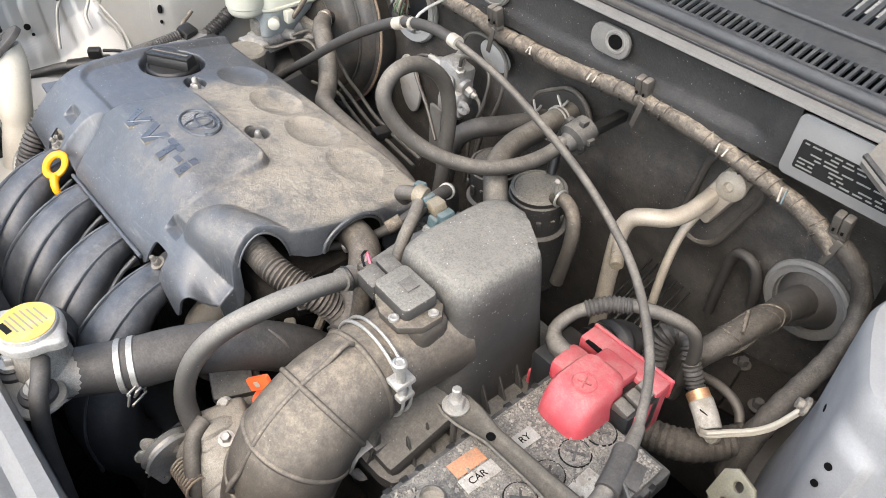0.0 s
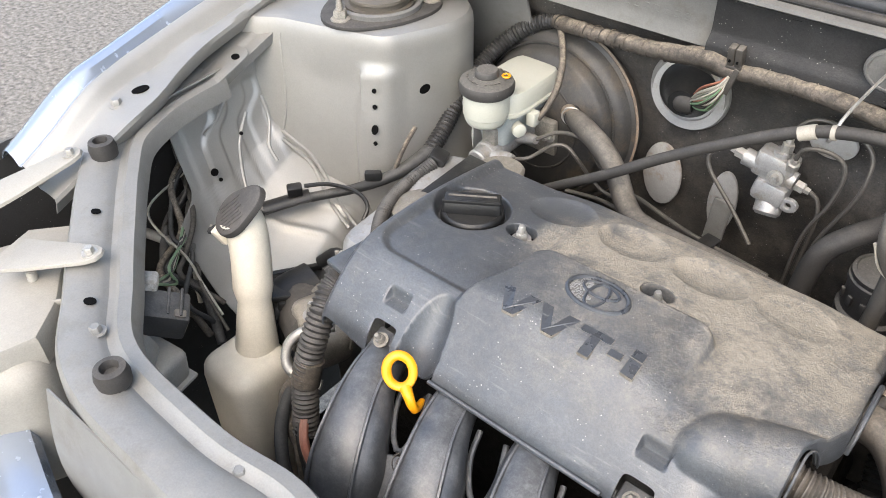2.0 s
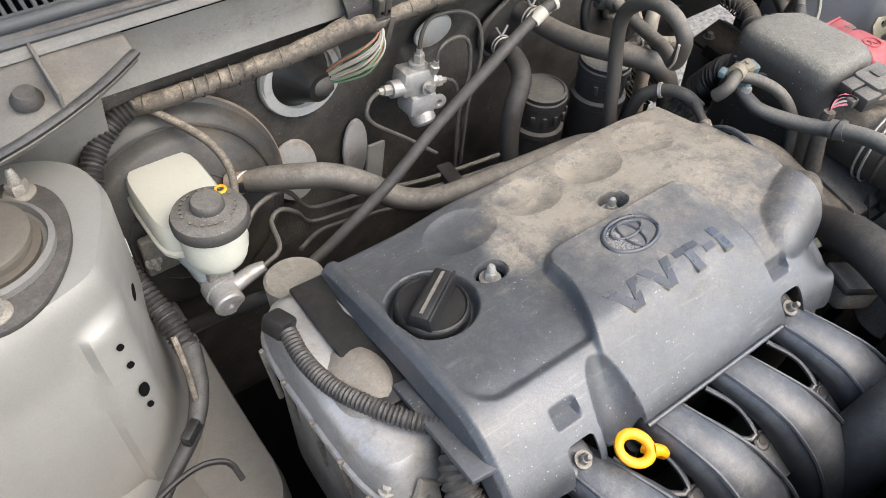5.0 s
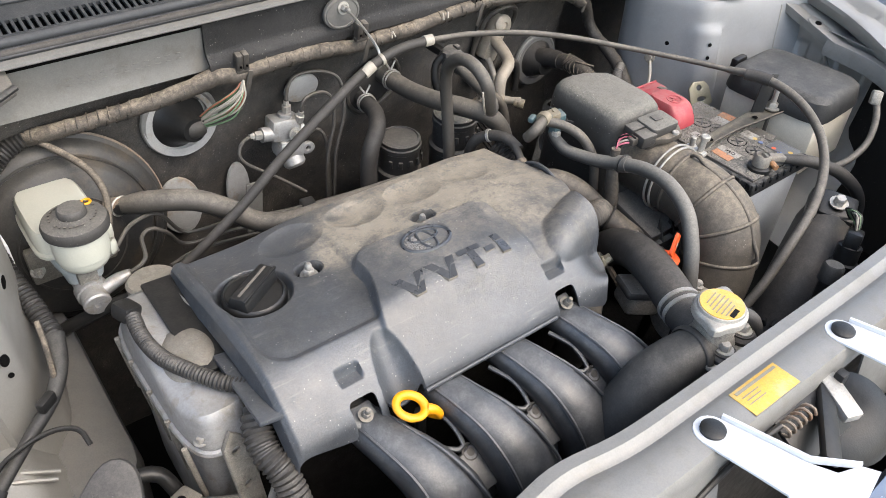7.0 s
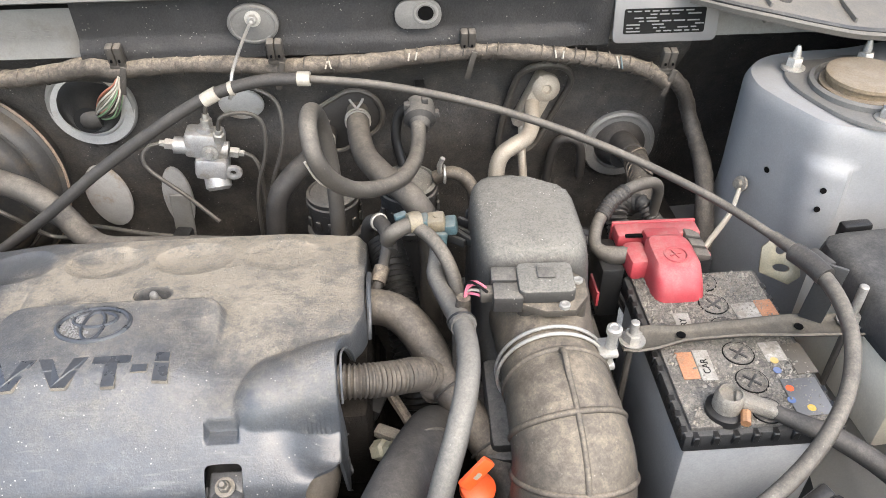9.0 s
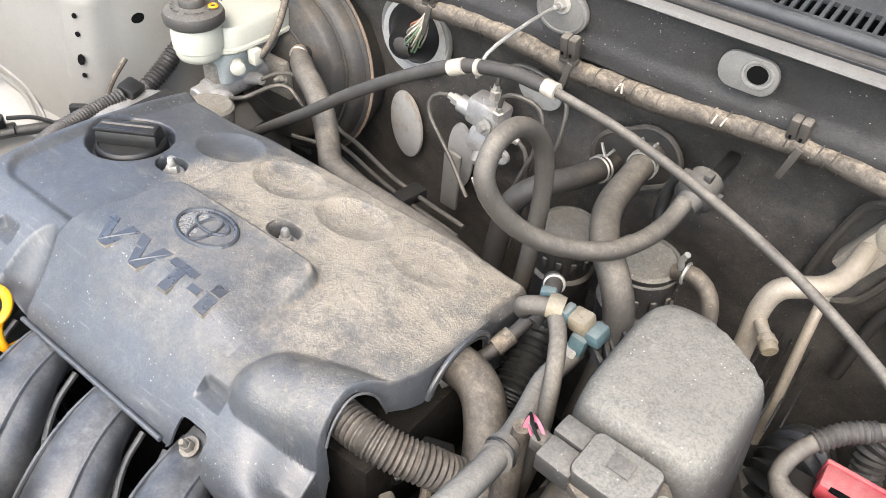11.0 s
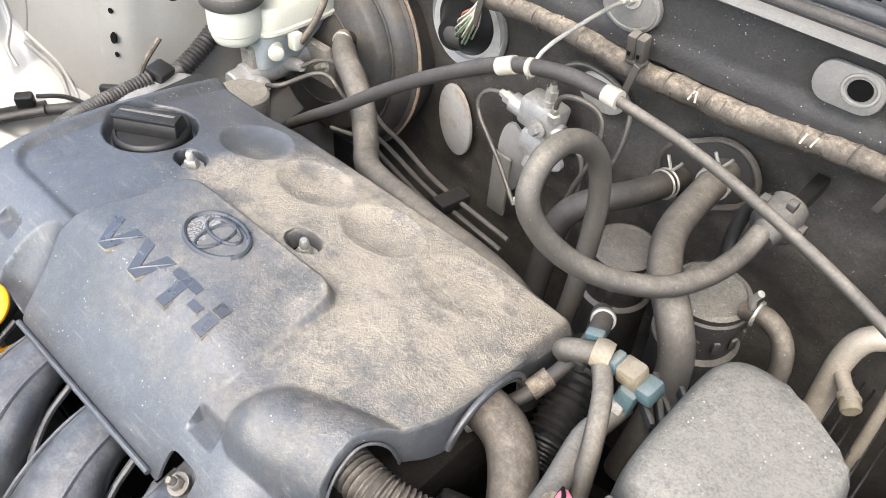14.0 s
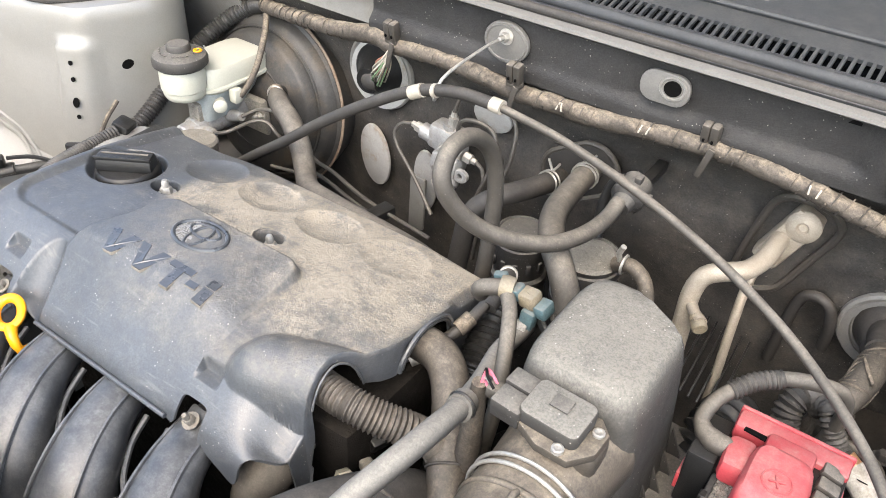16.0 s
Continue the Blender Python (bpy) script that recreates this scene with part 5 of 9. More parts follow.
# ---- air cleaner, intake duct ----
def lofted(rings_spec, n=40, power=5.0):
    """A closed body from rounded-rectangle rings: (z, cx, cy, half width, half depth)."""
    bm = bmesh.new()
    rings = []
    for z, cx, cy, hx, hy in rings_spec:
        ring = []
        for k in range(n):
            a = (k + 0.5) / n * math.tau
            c, q = math.cos(a), math.sin(a)
            f = 1 / (abs(c) ** power + abs(q) ** power) ** (1 / power)
            ring.append(bm.verts.new((cx + hx * f * c, cy + hy * f * q, z)))
        rings.append(ring)
    for one, two in zip(rings, rings[1:]):
        for k in range(n):
            bm.faces.new((one[k], one[(k + 1) % n], two[(k + 1) % n], two[k]))
    bm.faces.new(rings[0])
    bm.faces.new(rings[-1][::-1])
    return bm


air = thing("air_cleaner", (0.235, 0.03, 0.64), "dust-caked dark grey plastic air cleaner housing", "air cleaner")
lid = lofted([(0.9288, 0.230, 0.034, 0.022, 0.032), (0.928, 0.230, 0.034, 0.036, 0.050), (0.925, 0.230, 0.034, 0.042, 0.0575), (0.918, 0.230, 0.033, 0.0465, 0.0630), (0.903, 0.2305, 0.033, 0.0490, 0.066),
              (0.86, 0.232, 0.033, 0.0515, 0.069), (0.815, 0.233, 0.031, 0.0535, 0.074), (0.785, 0.234, 0.028, 0.055, 0.080)], 72)
# the back corner next to the firewall is cut off
for v in lid.verts:
    shrink = 0.004 * ramp(v.co.z, 0.91, 0.928) - 0.012 * ramp(0.90 - v.co.z, 0.0, 0.11)
    over = 0.523 * (v.co.x - 0.250) + 0.852 * (v.co.y - 0.0800 + shrink)
    if over > 0:
        v.co.x -= over * 0.523
        v.co.y -= over * 0.852
part("lid", lid, LID, air)
part("front_shelf", slab((0.112, 0.085, 0.020), (0.240, -0.078, 0.796), 0.006, (14, 0, 0)), BLACK_DUSTY, air)
part("ledge", lofted([(0.784, 0.240, -0.005, 0.066, 0.118), (0.782, 0.240, -0.005, 0.069, 0.121), (0.770, 0.240, -0.005, 0.069, 0.121), (0.768, 0.240, -0.005, 0.066, 0.118)], 48, 8), BLACK_DUSTY, air)
part("base", lofted([(0.769, 0.240, -0.002, 0.060, 0.112), (0.70, 0.240, 0, 0.056, 0.106), (0.645, 0.240, 0, 0.052, 0.10)], 48, 8), BLACK, air, "black lower box")
rib_me = finish("rib", prism([(0, 0), (0.014, 0), (0, 0.032)], 0.0022, pose(0, 0, 0, 90, 0, 0)), BLACK_DUSTY)
for k in range(9):
    rib = part("rib", rib_me, BLACK_DUSTY, air)
    rib.location = (0.287 - 0.002 * (k > 4), -0.095 + 0.022 * k, 0.782)
for k in range(4):
    rib = part("rib", rib_me, BLACK_DUSTY, air)
    rib.location, rib.rotation_euler = (0.205 + 0.022 * k, -0.112, 0.782), (0, 0, radians(-90))
for k in range(5):
    rib = part("rib", rib_me, BLACK_DUSTY, air)
    rib.location, rib.rotation_euler = (0.182, -0.05 + 0.03 * k, 0.782), (0, 0, radians(180))
part("clip", tube([(0.262, -0.119, 0.800), (0.262, -0.134, 0.797), (0.262, -0.141, 0.780), (0.262, -0.134, 0.762), (0.262, -0.126, 0.757)], 0.0075, 8, flat=0.16), STEEL, air, "bright spring clip")
part("clip_pad", slab((0.026, 0.016, 0.010), (0.262, -0.112, 0.795), 0.003), BLACK_DUSTY, air)
# outlet neck, flow sensor
part("neck", tube([(0.236, -0.015, 0.858), (0.235, -0.05, 0.856), (0.235, -0.088, 0.853)], [0.047, 0.043, 0.041], 36), DUCT, air)
part("neck_block", slab((0.058, 0.036, 0.050), (0.238, -0.050, 0.880), 0.010, segs=3), DUCT, air)
part("sensor_flange", prism([(-0.030, -0.016), (-0.010, -0.026), (0.014, -0.026), (0.027, -0.010), (0.028, 0.010), (0.018, 0.020), (-0.030, 0.020)], 0.007, pose(0.239, -0.054, 0.9035, 3, 0, 0), 0.002), DUCT, air)
maf = thing("air_flow_sensor", (0.235, -0.05, 0.905), "dusty grey air flow sensor with a wired plug", "sensor")
top = prism(roundrect(0.046, 0.035, 0.006, 4), 0.012, pose(0.2315, -0.0540, 0.9115, 4, 0, -2), 0.0025)
part("body", top, LID, maf)
part("stamp", slab((0.014, 0.012, 0.0008), (0.232, -0.0515, 0.9252), 0.0003, (4, 0, -2)), BLACK_DUSTY, maf)
for x, y in ((0.2600, -0.048), (0.2440, -0.0765)):
    part("screw", lathe([(0.0045, 0), (0.0045, 0.003), (0.003, 0.0035), (0, 0.002)], (x, y, 0.9095), seg=12), STEEL, maf)
part("plug", slab((0.022, 0.016, 0.013), (0.199, -0.045, 0.9150), 0.002, (4, 0, -4)), BLACK_DUSTY, maf)
part("plug", slab((0.024, 0.019, 0.017), (0.200, -0.063, 0.9105), 0.002, (4, 0, -4)), BLACK_DUSTY, maf)
part("plug_nose", slab((0.012, 0.012, 0.010), (0.184, -0.057, 0.910), 0.002), RUBBER_PALE, maf)
for k, (m, dz) in enumerate(((PINK, 0.0), (PINK, 0.004), (WIRE_WHITE, -0.003), (PINK, -0.006), (INK, 0.006))):
    part("wire", tube([(0.184, -0.053 - 0.002 * k, 0.911 + dz * 0.7), (0.176, -0.050 - 0.002 * k, 0.915 + dz), (0.169, -0.047, 0.908 + dz), (0.166, -0.049, 0.893)], 0.0012, 6), m, maf)
part("wire_sleeve", tube([(0.166, -0.049, 0.900), (0.165, -0.050, 0.87), (0.166, -0.056, 0.83), (0.165, -0.06, 0.78)], [0.006, 0.008, 0.010, 0.010], 10), TAPE, maf)

duct = thing("intake_duct", (0.236, -0.16, 0.70), "dusty brown-black rubber intake elbow with moulded ribs", "air duct")
DUCT_PATH = [(0.235, -0.086, 0.8535), (0.236, -0.112, 0.8535), (0.238, -0.142, 0.848), (0.240, -0.168, 0.832), (0.238, -0.184, 0.805), (0.230, -0.194, 0.768), (0.216, -0.200, 0.725), (0.204, -0.205, 0.68)]
DUCT_R = [0.0425, 0.043, 0.045, 0.0475, 0.048, 0.046, 0.043, 0.040]
part("hose_body", tube(DUCT_PATH, DUCT_R, 40, 0.004), DUCT, duct)
dense, at = spline(DUCT_PATH, 0.004)
for f in (0.9, 2.2, 3.3, 4.5):
    k = min(range(len(at)), key=lambda j: abs(at[j] - f))
    p, d = dense[k], (dense[min(k + 1, len(dense) - 1)] - dense[k - 1]).normalized()
    i = int(f)
    r = mix(DUCT_R[i], DUCT_R[i + 1], f - i)
    side = d.cross(Vector((1, 0, 0))).normalized()
    over = d.cross(side)
    part("ring_rib", tube([p + (side * math.cos(a / 24 * math.tau) + over * math.sin(a / 24 * math.tau)) * (r - 0.0008) for a in range(24)], 0.0028, 10, 0.005, closed=True), DUCT, duct)
spine = []
for k in range(0, len(dense) - 1, 5):
    d = (dense[k + 1] - dense[k]).normalized()
    out = Vector((1, 0, 0)).cross(d).normalized()
    i = min(int(at[k]), 6)
    spine.append(dense[k] + (out if out.z > -0.2 or out.y < 0 else -out) * (mix(DUCT_R[i], DUCT_R[i + 1], at[k] - i) - 0.0008))
part("spine_rib", tube(spine, 0.0026, 10), DUCT, duct)
# hose clamp with its screw
clamp = thing("duct_clamp", (0.235, -0.088, 0.81), "bright wire hose clamp round the intake duct", "hose clamp")
for y in (-0.087, -0.095):
    part("band", tube([(0.235 + 0.0452 * math.cos(a / 30 * math.tau), y, 0.8535 + 0.0452 * math.sin(a / 30 * math.tau)) for a in range(30)], 0.0016, 8, 0.005, closed=True), STEEL, clamp)
part("screw", tube([(0.2795, -0.095, 0.858), (0.2795, -0.097, 0.884), (0.2795, -0.0985, 0.905)], 0.0042, 12), STEEL, clamp)
part("screw_head", lathe([(0.0062, 0), (0.0062, 0.005), (0.004, 0.006), (0.002, 0.004), (0, 0.004)], (0.2795, -0.0985, 0.900), (0, -0.05, 1), 16), STEEL, clamp)
part("clamp_lug", slab((0.016, 0.020, 0.006), (0.277, -0.095, 0.879), 0.002), STEEL, clamp)
part("clamp_lug", slab((0.016, 0.016, 0.006), (0.277, -0.094, 0.862), 0.002), STEEL, clamp)

# ---- battery ----
bat = thing("battery", (0.393, -0.047, 0.62), "pale grey car battery with a grimy dark top and worn stickers", "battery")
part("case", slab((0.122, 0.183, 0.20), (0.394, -0.062, 0.727), 0.006, taper=(0.97, 0.985)), BATTERY_CASE, bat)
part("top", slab((0.130, 0.192, 0.020), (0.394, -0.062, 0.831), 0.003), BLACK_SOFT, bat, "black lid rim")
part("raised_top", slab((0.119, 0.181, 0.006), (0.394, -0.062, 0.8418), 0.0015), BATTERY_TOP, bat, "grimy grey top")
tooth = finish("tooth", slab((0.006, 0.008, 0.010), (0, 0, 0), 0.001, segs=1), BLACK)
for k in range(12):
    for s, x in ((-1, 0.3305), (1, 0.4575)):
        if k % 4 != 3:
            t = part("tooth", tooth, BLACK, bat)
            t.location = (x, -0.150 + 0.016 * k, 0.836)
for k in range(8):
    t = part("tooth", tooth, BLACK, bat)
    t.location = (0.338 + 0.016 * k, -0.1565, 0.836)
for k in range(6):
    y = 0.015 - 0.031 * k
    plug = part("vent_plug", lathe([(0.0125, 0), (0.0125, 0.0012), (0.0112, 0.0015), (0.0112, 0.0006), (0, 0.0006)], (0.400, y, 0.8446), seg=24), BATTERY_TOP, bat)
    part("groove", tube([(0.400 + 0.0130 * math.cos(a / 20 * math.tau), y + 0.0130 * math.sin(a / 20 * math.tau), 0.8449) for a in range(20)], 0.0007, 6, 0.004, closed=True), INK, plug)
    for a in (40, 128):
        part("slot", slab((0.0165, 0.0022, 0.0014), (0.400, y, 0.8455), 0.0004, (0, 0, a + 9 * math.sin(5 * k))), BLACK_SOFT, plug)
for x, y, w, h, m, turn in ((0.427, -0.033, 0.022, 0.032, PAPER, 3), (0.446, -0.030, 0.016, 0.031, RUST_PAPER, 3), (0.365, -0.036, 0.014, 0.020, PAPER, -3), (0.367, -0.089, 0.013, 0.034, PAPER, -2),
                            (0.352, -0.089, 0.014, 0.030, RUST_PAPER, -2), (0.430, -0.078, 0.018, 0.022, PAPER, 3), (0.4485, -0.088, 0.018, 0.034, CAP_RUBBER, 3), (0.4375, -0.129, 0.030, 0.038, LABEL, 0)):
    part("sticker", slab((w, h, 0.0008), (x, y, 0.8452 + 0.0004 * (m is not PAPER)), 0.0002, (0, 0, turn)), m, bat, "worn sticker")
for k in range(7):
    part("print_bar", slab((0.016, 0.0006, 0.0004), (0.4430, -0.117 - 0.004 * k, 0.8458), 0, (0, 0, 0)), STRAP, bat)
for x, y, m in ((0.425, -0.100, BLUE), (0.4235, -0.132, BLUE), (0.427, -0.120, ORANGE), (0.436, -0.141, YELLOW_LABEL), (0.427, -0.089, YELLOW_LABEL)):
    part("symbol", lathe([(0.0034, 0), (0.0034, 0.0005), (0, 0.0005)], (x, y, 0.8456), seg=16), m, bat)
for word, wx, wy in (("CAR", 0.367, -0.091), ("RY", 0.365, -0.038)):
    print_font = bpy.data.curves.new("print", "FONT")
    print_font.body, print_font.size, print_font.extrude, print_font.align_x, print_font.align_y = word, 0.0085, 0.0002, "CENTER", "CENTER"
    print_tmp = bpy.data.objects.new("print_tmp", print_font)
    scene.collection.objects.link(print_tmp)
    print_bm = bmesh.new()
    print_bm.from_mesh(bpy.data.meshes.new_from_object(print_tmp.evaluated_get(bpy.context.evaluated_depsgraph_get())))
    bpy.data.objects.remove(print_tmp)
    print_bm.transform(pose(wx, wy, 0.8459, 0, 0, 87))
    part("print", print_bm, INK, bat, "black printed word")
# coarse dirt lying on the battery
dirt = bmesh.new()
rng = random.Random(12)
for k in range(3600):
    x, y = 0.394 + 0.058 * rng.uniform(-1, 1), -0.062 + 0.089 * rng.uniform(-1, 1)
    if rng.random() > 0.25 + 0.75 * ramp(y, -0.05, 0.01) + 0.3 * (x > 0.43):
        continue
    w = rng.uniform(0.0007, 0.0015 + 0.0020 * rng.random() ** 3)
    a0 = rng.uniform(0, 6.28)
    ring_v = [dirt.verts.new((x + w * rng.uniform(0.6, 1.2) * math.cos(a0 + a), y + w * rng.uniform(0.6, 1.2) * math.sin(a0 + a), 0.8447)) for a in (0, 1.57, 3.14, 4.71)]
    tip_v = dirt.verts.new((x + 0.3 * w * rng.uniform(-1, 1), y + 0.3 * w * rng.uniform(-1, 1), 0.8452 + w * rng.uniform(0.5, 1.1)))
    for i in range(4):
        dirt.faces.new((ring_v[i], ring_v[(i + 1) % 4], tip_v))
solo("coarse_dirt", dirt, ALLOY_DULL, "coarse grey grit lying on the battery top", "dirt", "stuff")
# negative post, clamp and cable
neg = thing("battery_cable", (0.377, -0.128, 0.845), "grey battery clamp with a thick taped earth cable", "battery cable")
part("boot", lathe([(0.016, 0.842), (0.016, 0.849), (0.0125, 0.851)], (0.3665, -0.138, 0), seg=24), BLACK, neg)
part("post_clamp", lathe([(0.0115, 0.849), (0.0115, 0.864), (0.009, 0.867), (0.0085, 0.861), (0, 0.861)], (0.3665, -0.138, 0), seg=24), ALLOY_DULL, neg)
part("lug", slab((0.034, 0.013, 0.010), (0.3855, -0.144, 0.858), 0.003, (0, 8, -22)), ALLOY_DULL, neg)
part("clamp_bolt", tube([(0.374, -0.158, 0.853), (0.382, -0.136, 0.855)], 0.004, 8), COPPER, neg)
part("cable", tube([(0.398, -0.149, 0.855), (0.418, -0.158, 0.850), (0.45, -0.174, 0.842), (0.49, -0.20, 0.82), (0.53, -0.22, 0.77), (0.55, -0.22, 0.68)], [0.006, 0.0075, 0.0085, 0.009, 0.009, 0.009], 12), RUBBER, neg)
# hold-down strap
strap = thing("battery_strap", (0.40, -0.05, 0.85), "dusty steel battery hold-down strap with bolts", "battery strap")
def strap_fn(u, v):
    x = 0.300 + 0.215 * u
    y = -0.0645 + (v - 0.5) * curve_at([(0, 0.020), (0.05, 0.027), (0.12, 0.026), (0.25, 0.015), (0.5, 0.017), (0.7, 0.024), (1, 0.024)], u)
    z = 0.8505 + 0.006 * math.sin(math.pi * u) + 0.005 * (abs(v - 0.5) * 2) ** 6 + 0.004 * u
    return Vector((x, y, z))


part("band", sheet(strap_fn, 40, 10, 0.002), STRAP, strap)
for x, y, z, h in ((0.310, -0.0640, 0.853, 0.012), (0.503, -0.0600, 0.858, 0.030)):
    b = lathe([(0.0115, 0), (0.0115, 0.002), (0.008, 0.002)], (x, y, z), seg=18)
    lathe([(0.0078, 0.002), (0.0078, 0.009), (0.007, 0.010)], (x, y, z), seg=6, bm=b)
    lathe([(0.004, 0.010), (0.004, 0.010 + h), (0.003, 0.011 + h)], (x, y, z), seg=10, bm=b)
    part("bolt", b, STEEL, strap)
    part("rod", tube([(x, y, z), (x, y, 0.64)], 0.003, 8), LINE, strap)
for x in (0.352, 0.455):
    part("hole", lathe([(0.004, 0), (0.004, 0.0005), (0, 0.0005)], (x, -0.0645, 0.8575 if x < 0.4 else 0.8595), seg=12), SHADE_BLACK, strap)
# red terminal cover and the fuse block under it
red = thing("terminal_cover", (0.372, 0.045, 0.835), "dusty red plastic positive terminal cover with a raised plus mark", "terminal cover")
hood = lofted([(0.8765, 0.369, 0.026, 0.013, 0.022), (0.8760, 0.369, 0.025, 0.018, 0.026), (0.8725, 0.370, 0.024, 0.0215, 0.030), (0.862, 0.3705, 0.0225, 0.0235, 0.0315), (0.846, 0.3715, 0.021, 0.0250, 0.0325), (0.832, 0.372, 0.021, 0.0255, 0.0325)], 56, 4.5)
for v in hood.verts:
    # the front drops away in a slope
    v.co.z -= 0.010 * ramp(-v.co.y, -0.012, 0.008) * ramp(v.co.z, 0.85, 0.874)
part("hood", hood, RED, red)
part("neck_piece", slab((0.036, 0.030, 0.014), (0.371, 0.056, 0.8645), 0.004, (-4, 0, 0)), RED, red)
part("back_bar", slab((0.084, 0.021, 0.016), (0.3705, 0.0755, 0.8575), 0.003, (0, 1, 1)), RED, red)
part("back_lip", slab((0.086, 0.004, 0.022), (0.3705, 0.0875, 0.855), 0.0015, (0, 1, 1)), RED, red)
part("side_wall", slab((0.005, 0.050, 0.050), (0.4105, 0.062, 0.834), 0.002, (0, 0, 4)), RED, red)
part("slot", slab((0.018, 0.005, 0.002), (0.345, 0.0655, 0.8650), 0.0006, (0, 0, -4)), SHADE_BLACK, red)
part("cable_shroud", slab((0.022, 0.034, 0.024), (0.341, 0.040, 0.855), 0.006, (0, 0, 4)), RED, red)
part("plus_ring", tube([(0.3705 + 0.0105 * math.cos(a / 20 * math.tau), 0.0205 + 0.0105 * math.sin(a / 20 * math.tau), 0.8764) for a in range(20)], 0.0008, 6, 0.003, closed=True), RED, red)
for a in (0, 90):
    part("plus_bar", slab((0.012, 0.0016, 0.0012), (0.3705, 0.0205, 0.8766), 0.0003, (0, 0, a + 20)), RED, red)
fuse = thing("fuse_link_block", (0.355, 0.06, 0.80), "black fuse link block with a red side under the terminal cover", "fuse block")
part("block", slab((0.026, 0.045, 0.045), (0.400, 0.052, 0.838), 0.003), BLACK, fuse)
for k in range(3):
    part("fuse", slab((0.016, 0.012, 0.010), (0.402, 0.036 + 0.015 * k, 0.8605), 0.002, (0, 12, 0)), RUBBER_PALE, fuse)
part("side_block", slab((0.022, 0.05, 0.06), (0.318, 0.055, 0.822), 0.003), BLACK, fuse)
part("red_edge", slab((0.003, 0.030, 0.018), (0.3065, 0.045, 0.815), 0.001), RED, fuse)
plus = thing("positive_cable", (0.33, 0.06, 0.84), "dusty ribbed cable looping over into the red terminal cover", "cable")
part("loop", tube([(0.340, 0.046, 0.858), (0.320, 0.047, 0.857), (0.306, 0.058, 0.859), (0.312, 0.080, 0.873), (0.338, 0.106, 0.886), (0.368, 0.126, 0.884), (0.390, 0.143, 0.870), (0.396, 0.152, 0.84), (0.39, 0.158, 0.79)],
                  [0.0085, 0.009, 0.0065, 0.0062, 0.0062, 0.0062, 0.006, 0.006, 0.006], 12), RUBBER_PALE, plus)
part("ribbed_sleeve", tube([(0.316, 0.085, 0.876), (0.328, 0.098, 0.883), (0.345, 0.111, 0.8865)], 0.0075, 12, ribs=(0.004, 0.0008)), CONDUIT, plus)

# relay and fuse box beside the tower
box = thing("fuse_box", (0.555, -0.02, 0.76), "black lidded fuse box with dusty sides", "fuse box")
lid_bm = lofted([(0.892, 0.573, -0.047, 0.048, 0.064), (0.891, 0.573, -0.047, 0.056, 0.072), (0.885, 0.573, -0.047, 0.063, 0.079), (0.862, 0.573, -0.047, 0.067, 0.083), (0.856, 0.573, -0.047, 0.067, 0.083)], 40, 7)
lid_bm.transform(Matrix.Translation((0.573, -0.047, 0)) @ pose(0, 0, 0, 0, 0, 4) @ Matrix.Translation((-0.573, 0.047, 0)))
part("lid", lid_bm, BLACK_SOFT, box)
part("body", slab((0.124, 0.154, 0.09), (0.573, -0.047, 0.812), 0.006, (0, 0, 4)), NECK, box, "yellowed lower box")
part("latch", slab((0.03, 0.012, 0.02), (0.550, 0.040, 0.878), 0.003, (0, 0, 4)), BLACK, box)
solo("mounting_bracket", prism([(-0.016, -0.022), (0.014, -0.030), (0.024, -0.020), (0.018, 0.006), (0.010, 0.014), (-0.010, 0.014), (-0.018, 0.004)], 0.003, pose(0.500, 0.066, 0.832, 62, 0, -20), 0.001, holes=[ellipse(0.0045, 0.0045, 12, 0.0, 0.004), ellipse(0.008, 0.004, 12, 0.004, -0.014)]),
     OLIVE, "olive zinc plated bracket by the strut tower", "bracket")

# ---- arched control cable ----
cable = thing("control_cable", (0.1, 0.16, 0.90), "long black sheathed control cable arching over the engine", "cable")
LEFT = [(-0.345, 0.172, 0.782), (-0.300, 0.166, 0.816), (-0.245, 0.163, 0.856), (-0.186, 0.165, 0.901), (-0.121, 0.166, 0.945), (-0.062, 0.170, 0.978), (-0.012, 0.173, 0.991), (0.033, 0.171, 0.993)]
RIGHT = [(0.033, 0.171, 0.993), (0.104, 0.164, 0.987), (0.184, 0.150, 0.974), (0.262, 0.134, 0.954), (0.340, 0.103, 0.932), (0.402, 0.050, 0.920), (0.437, -0.005, 0.917), (0.452, -0.045, 0.918)]
DOWN = [(0.440, -0.010, 0.917), (0.454, -0.050, 0.919), (0.460, -0.085, 0.916), (0.457, -0.122, 0.908), (0.443, -0.157, 0.897), (0.420, -0.187, 0.885), (0.388, -0.213, 0.868), (0.345, -0.234, 0.848), (0.296, -0.246, 0.822), (0.25, -0.25, 0.775), (0.215, -0.245, 0.73)]
part("sleeve", tube(LEFT, 0.0062, 12), RUBBER, cable)
part("sheath", tube(RIGHT, 0.0040, 12), RUBBER_PALE, cable)
part("sleeve", tube(DOWN, [0.0050, 0.0066, 0.0064] + [0.0062] * 8, 12), RUBBER_PALE, cable)
for a, b in (((-0.066, 0.169, 0.975), (-0.052, 0.170, 0.982)), ((0.026, 0.1715, 0.993), (0.038, 0.1705, 0.993)), ((-0.040, 0.171, 0.985), (-0.036, 0.171, 0.986))):
    part("tape_band", tube([a, b], 0.0072, 14), WHITE_TAPE, cable, "white tape band")
part("clip_saddle", tube([(0.447, -0.034, 0.9185), (0.4535, -0.050, 0.9195), (0.459, -0.068, 0.9185)], 0.0088, 14), RUBBER, cable)
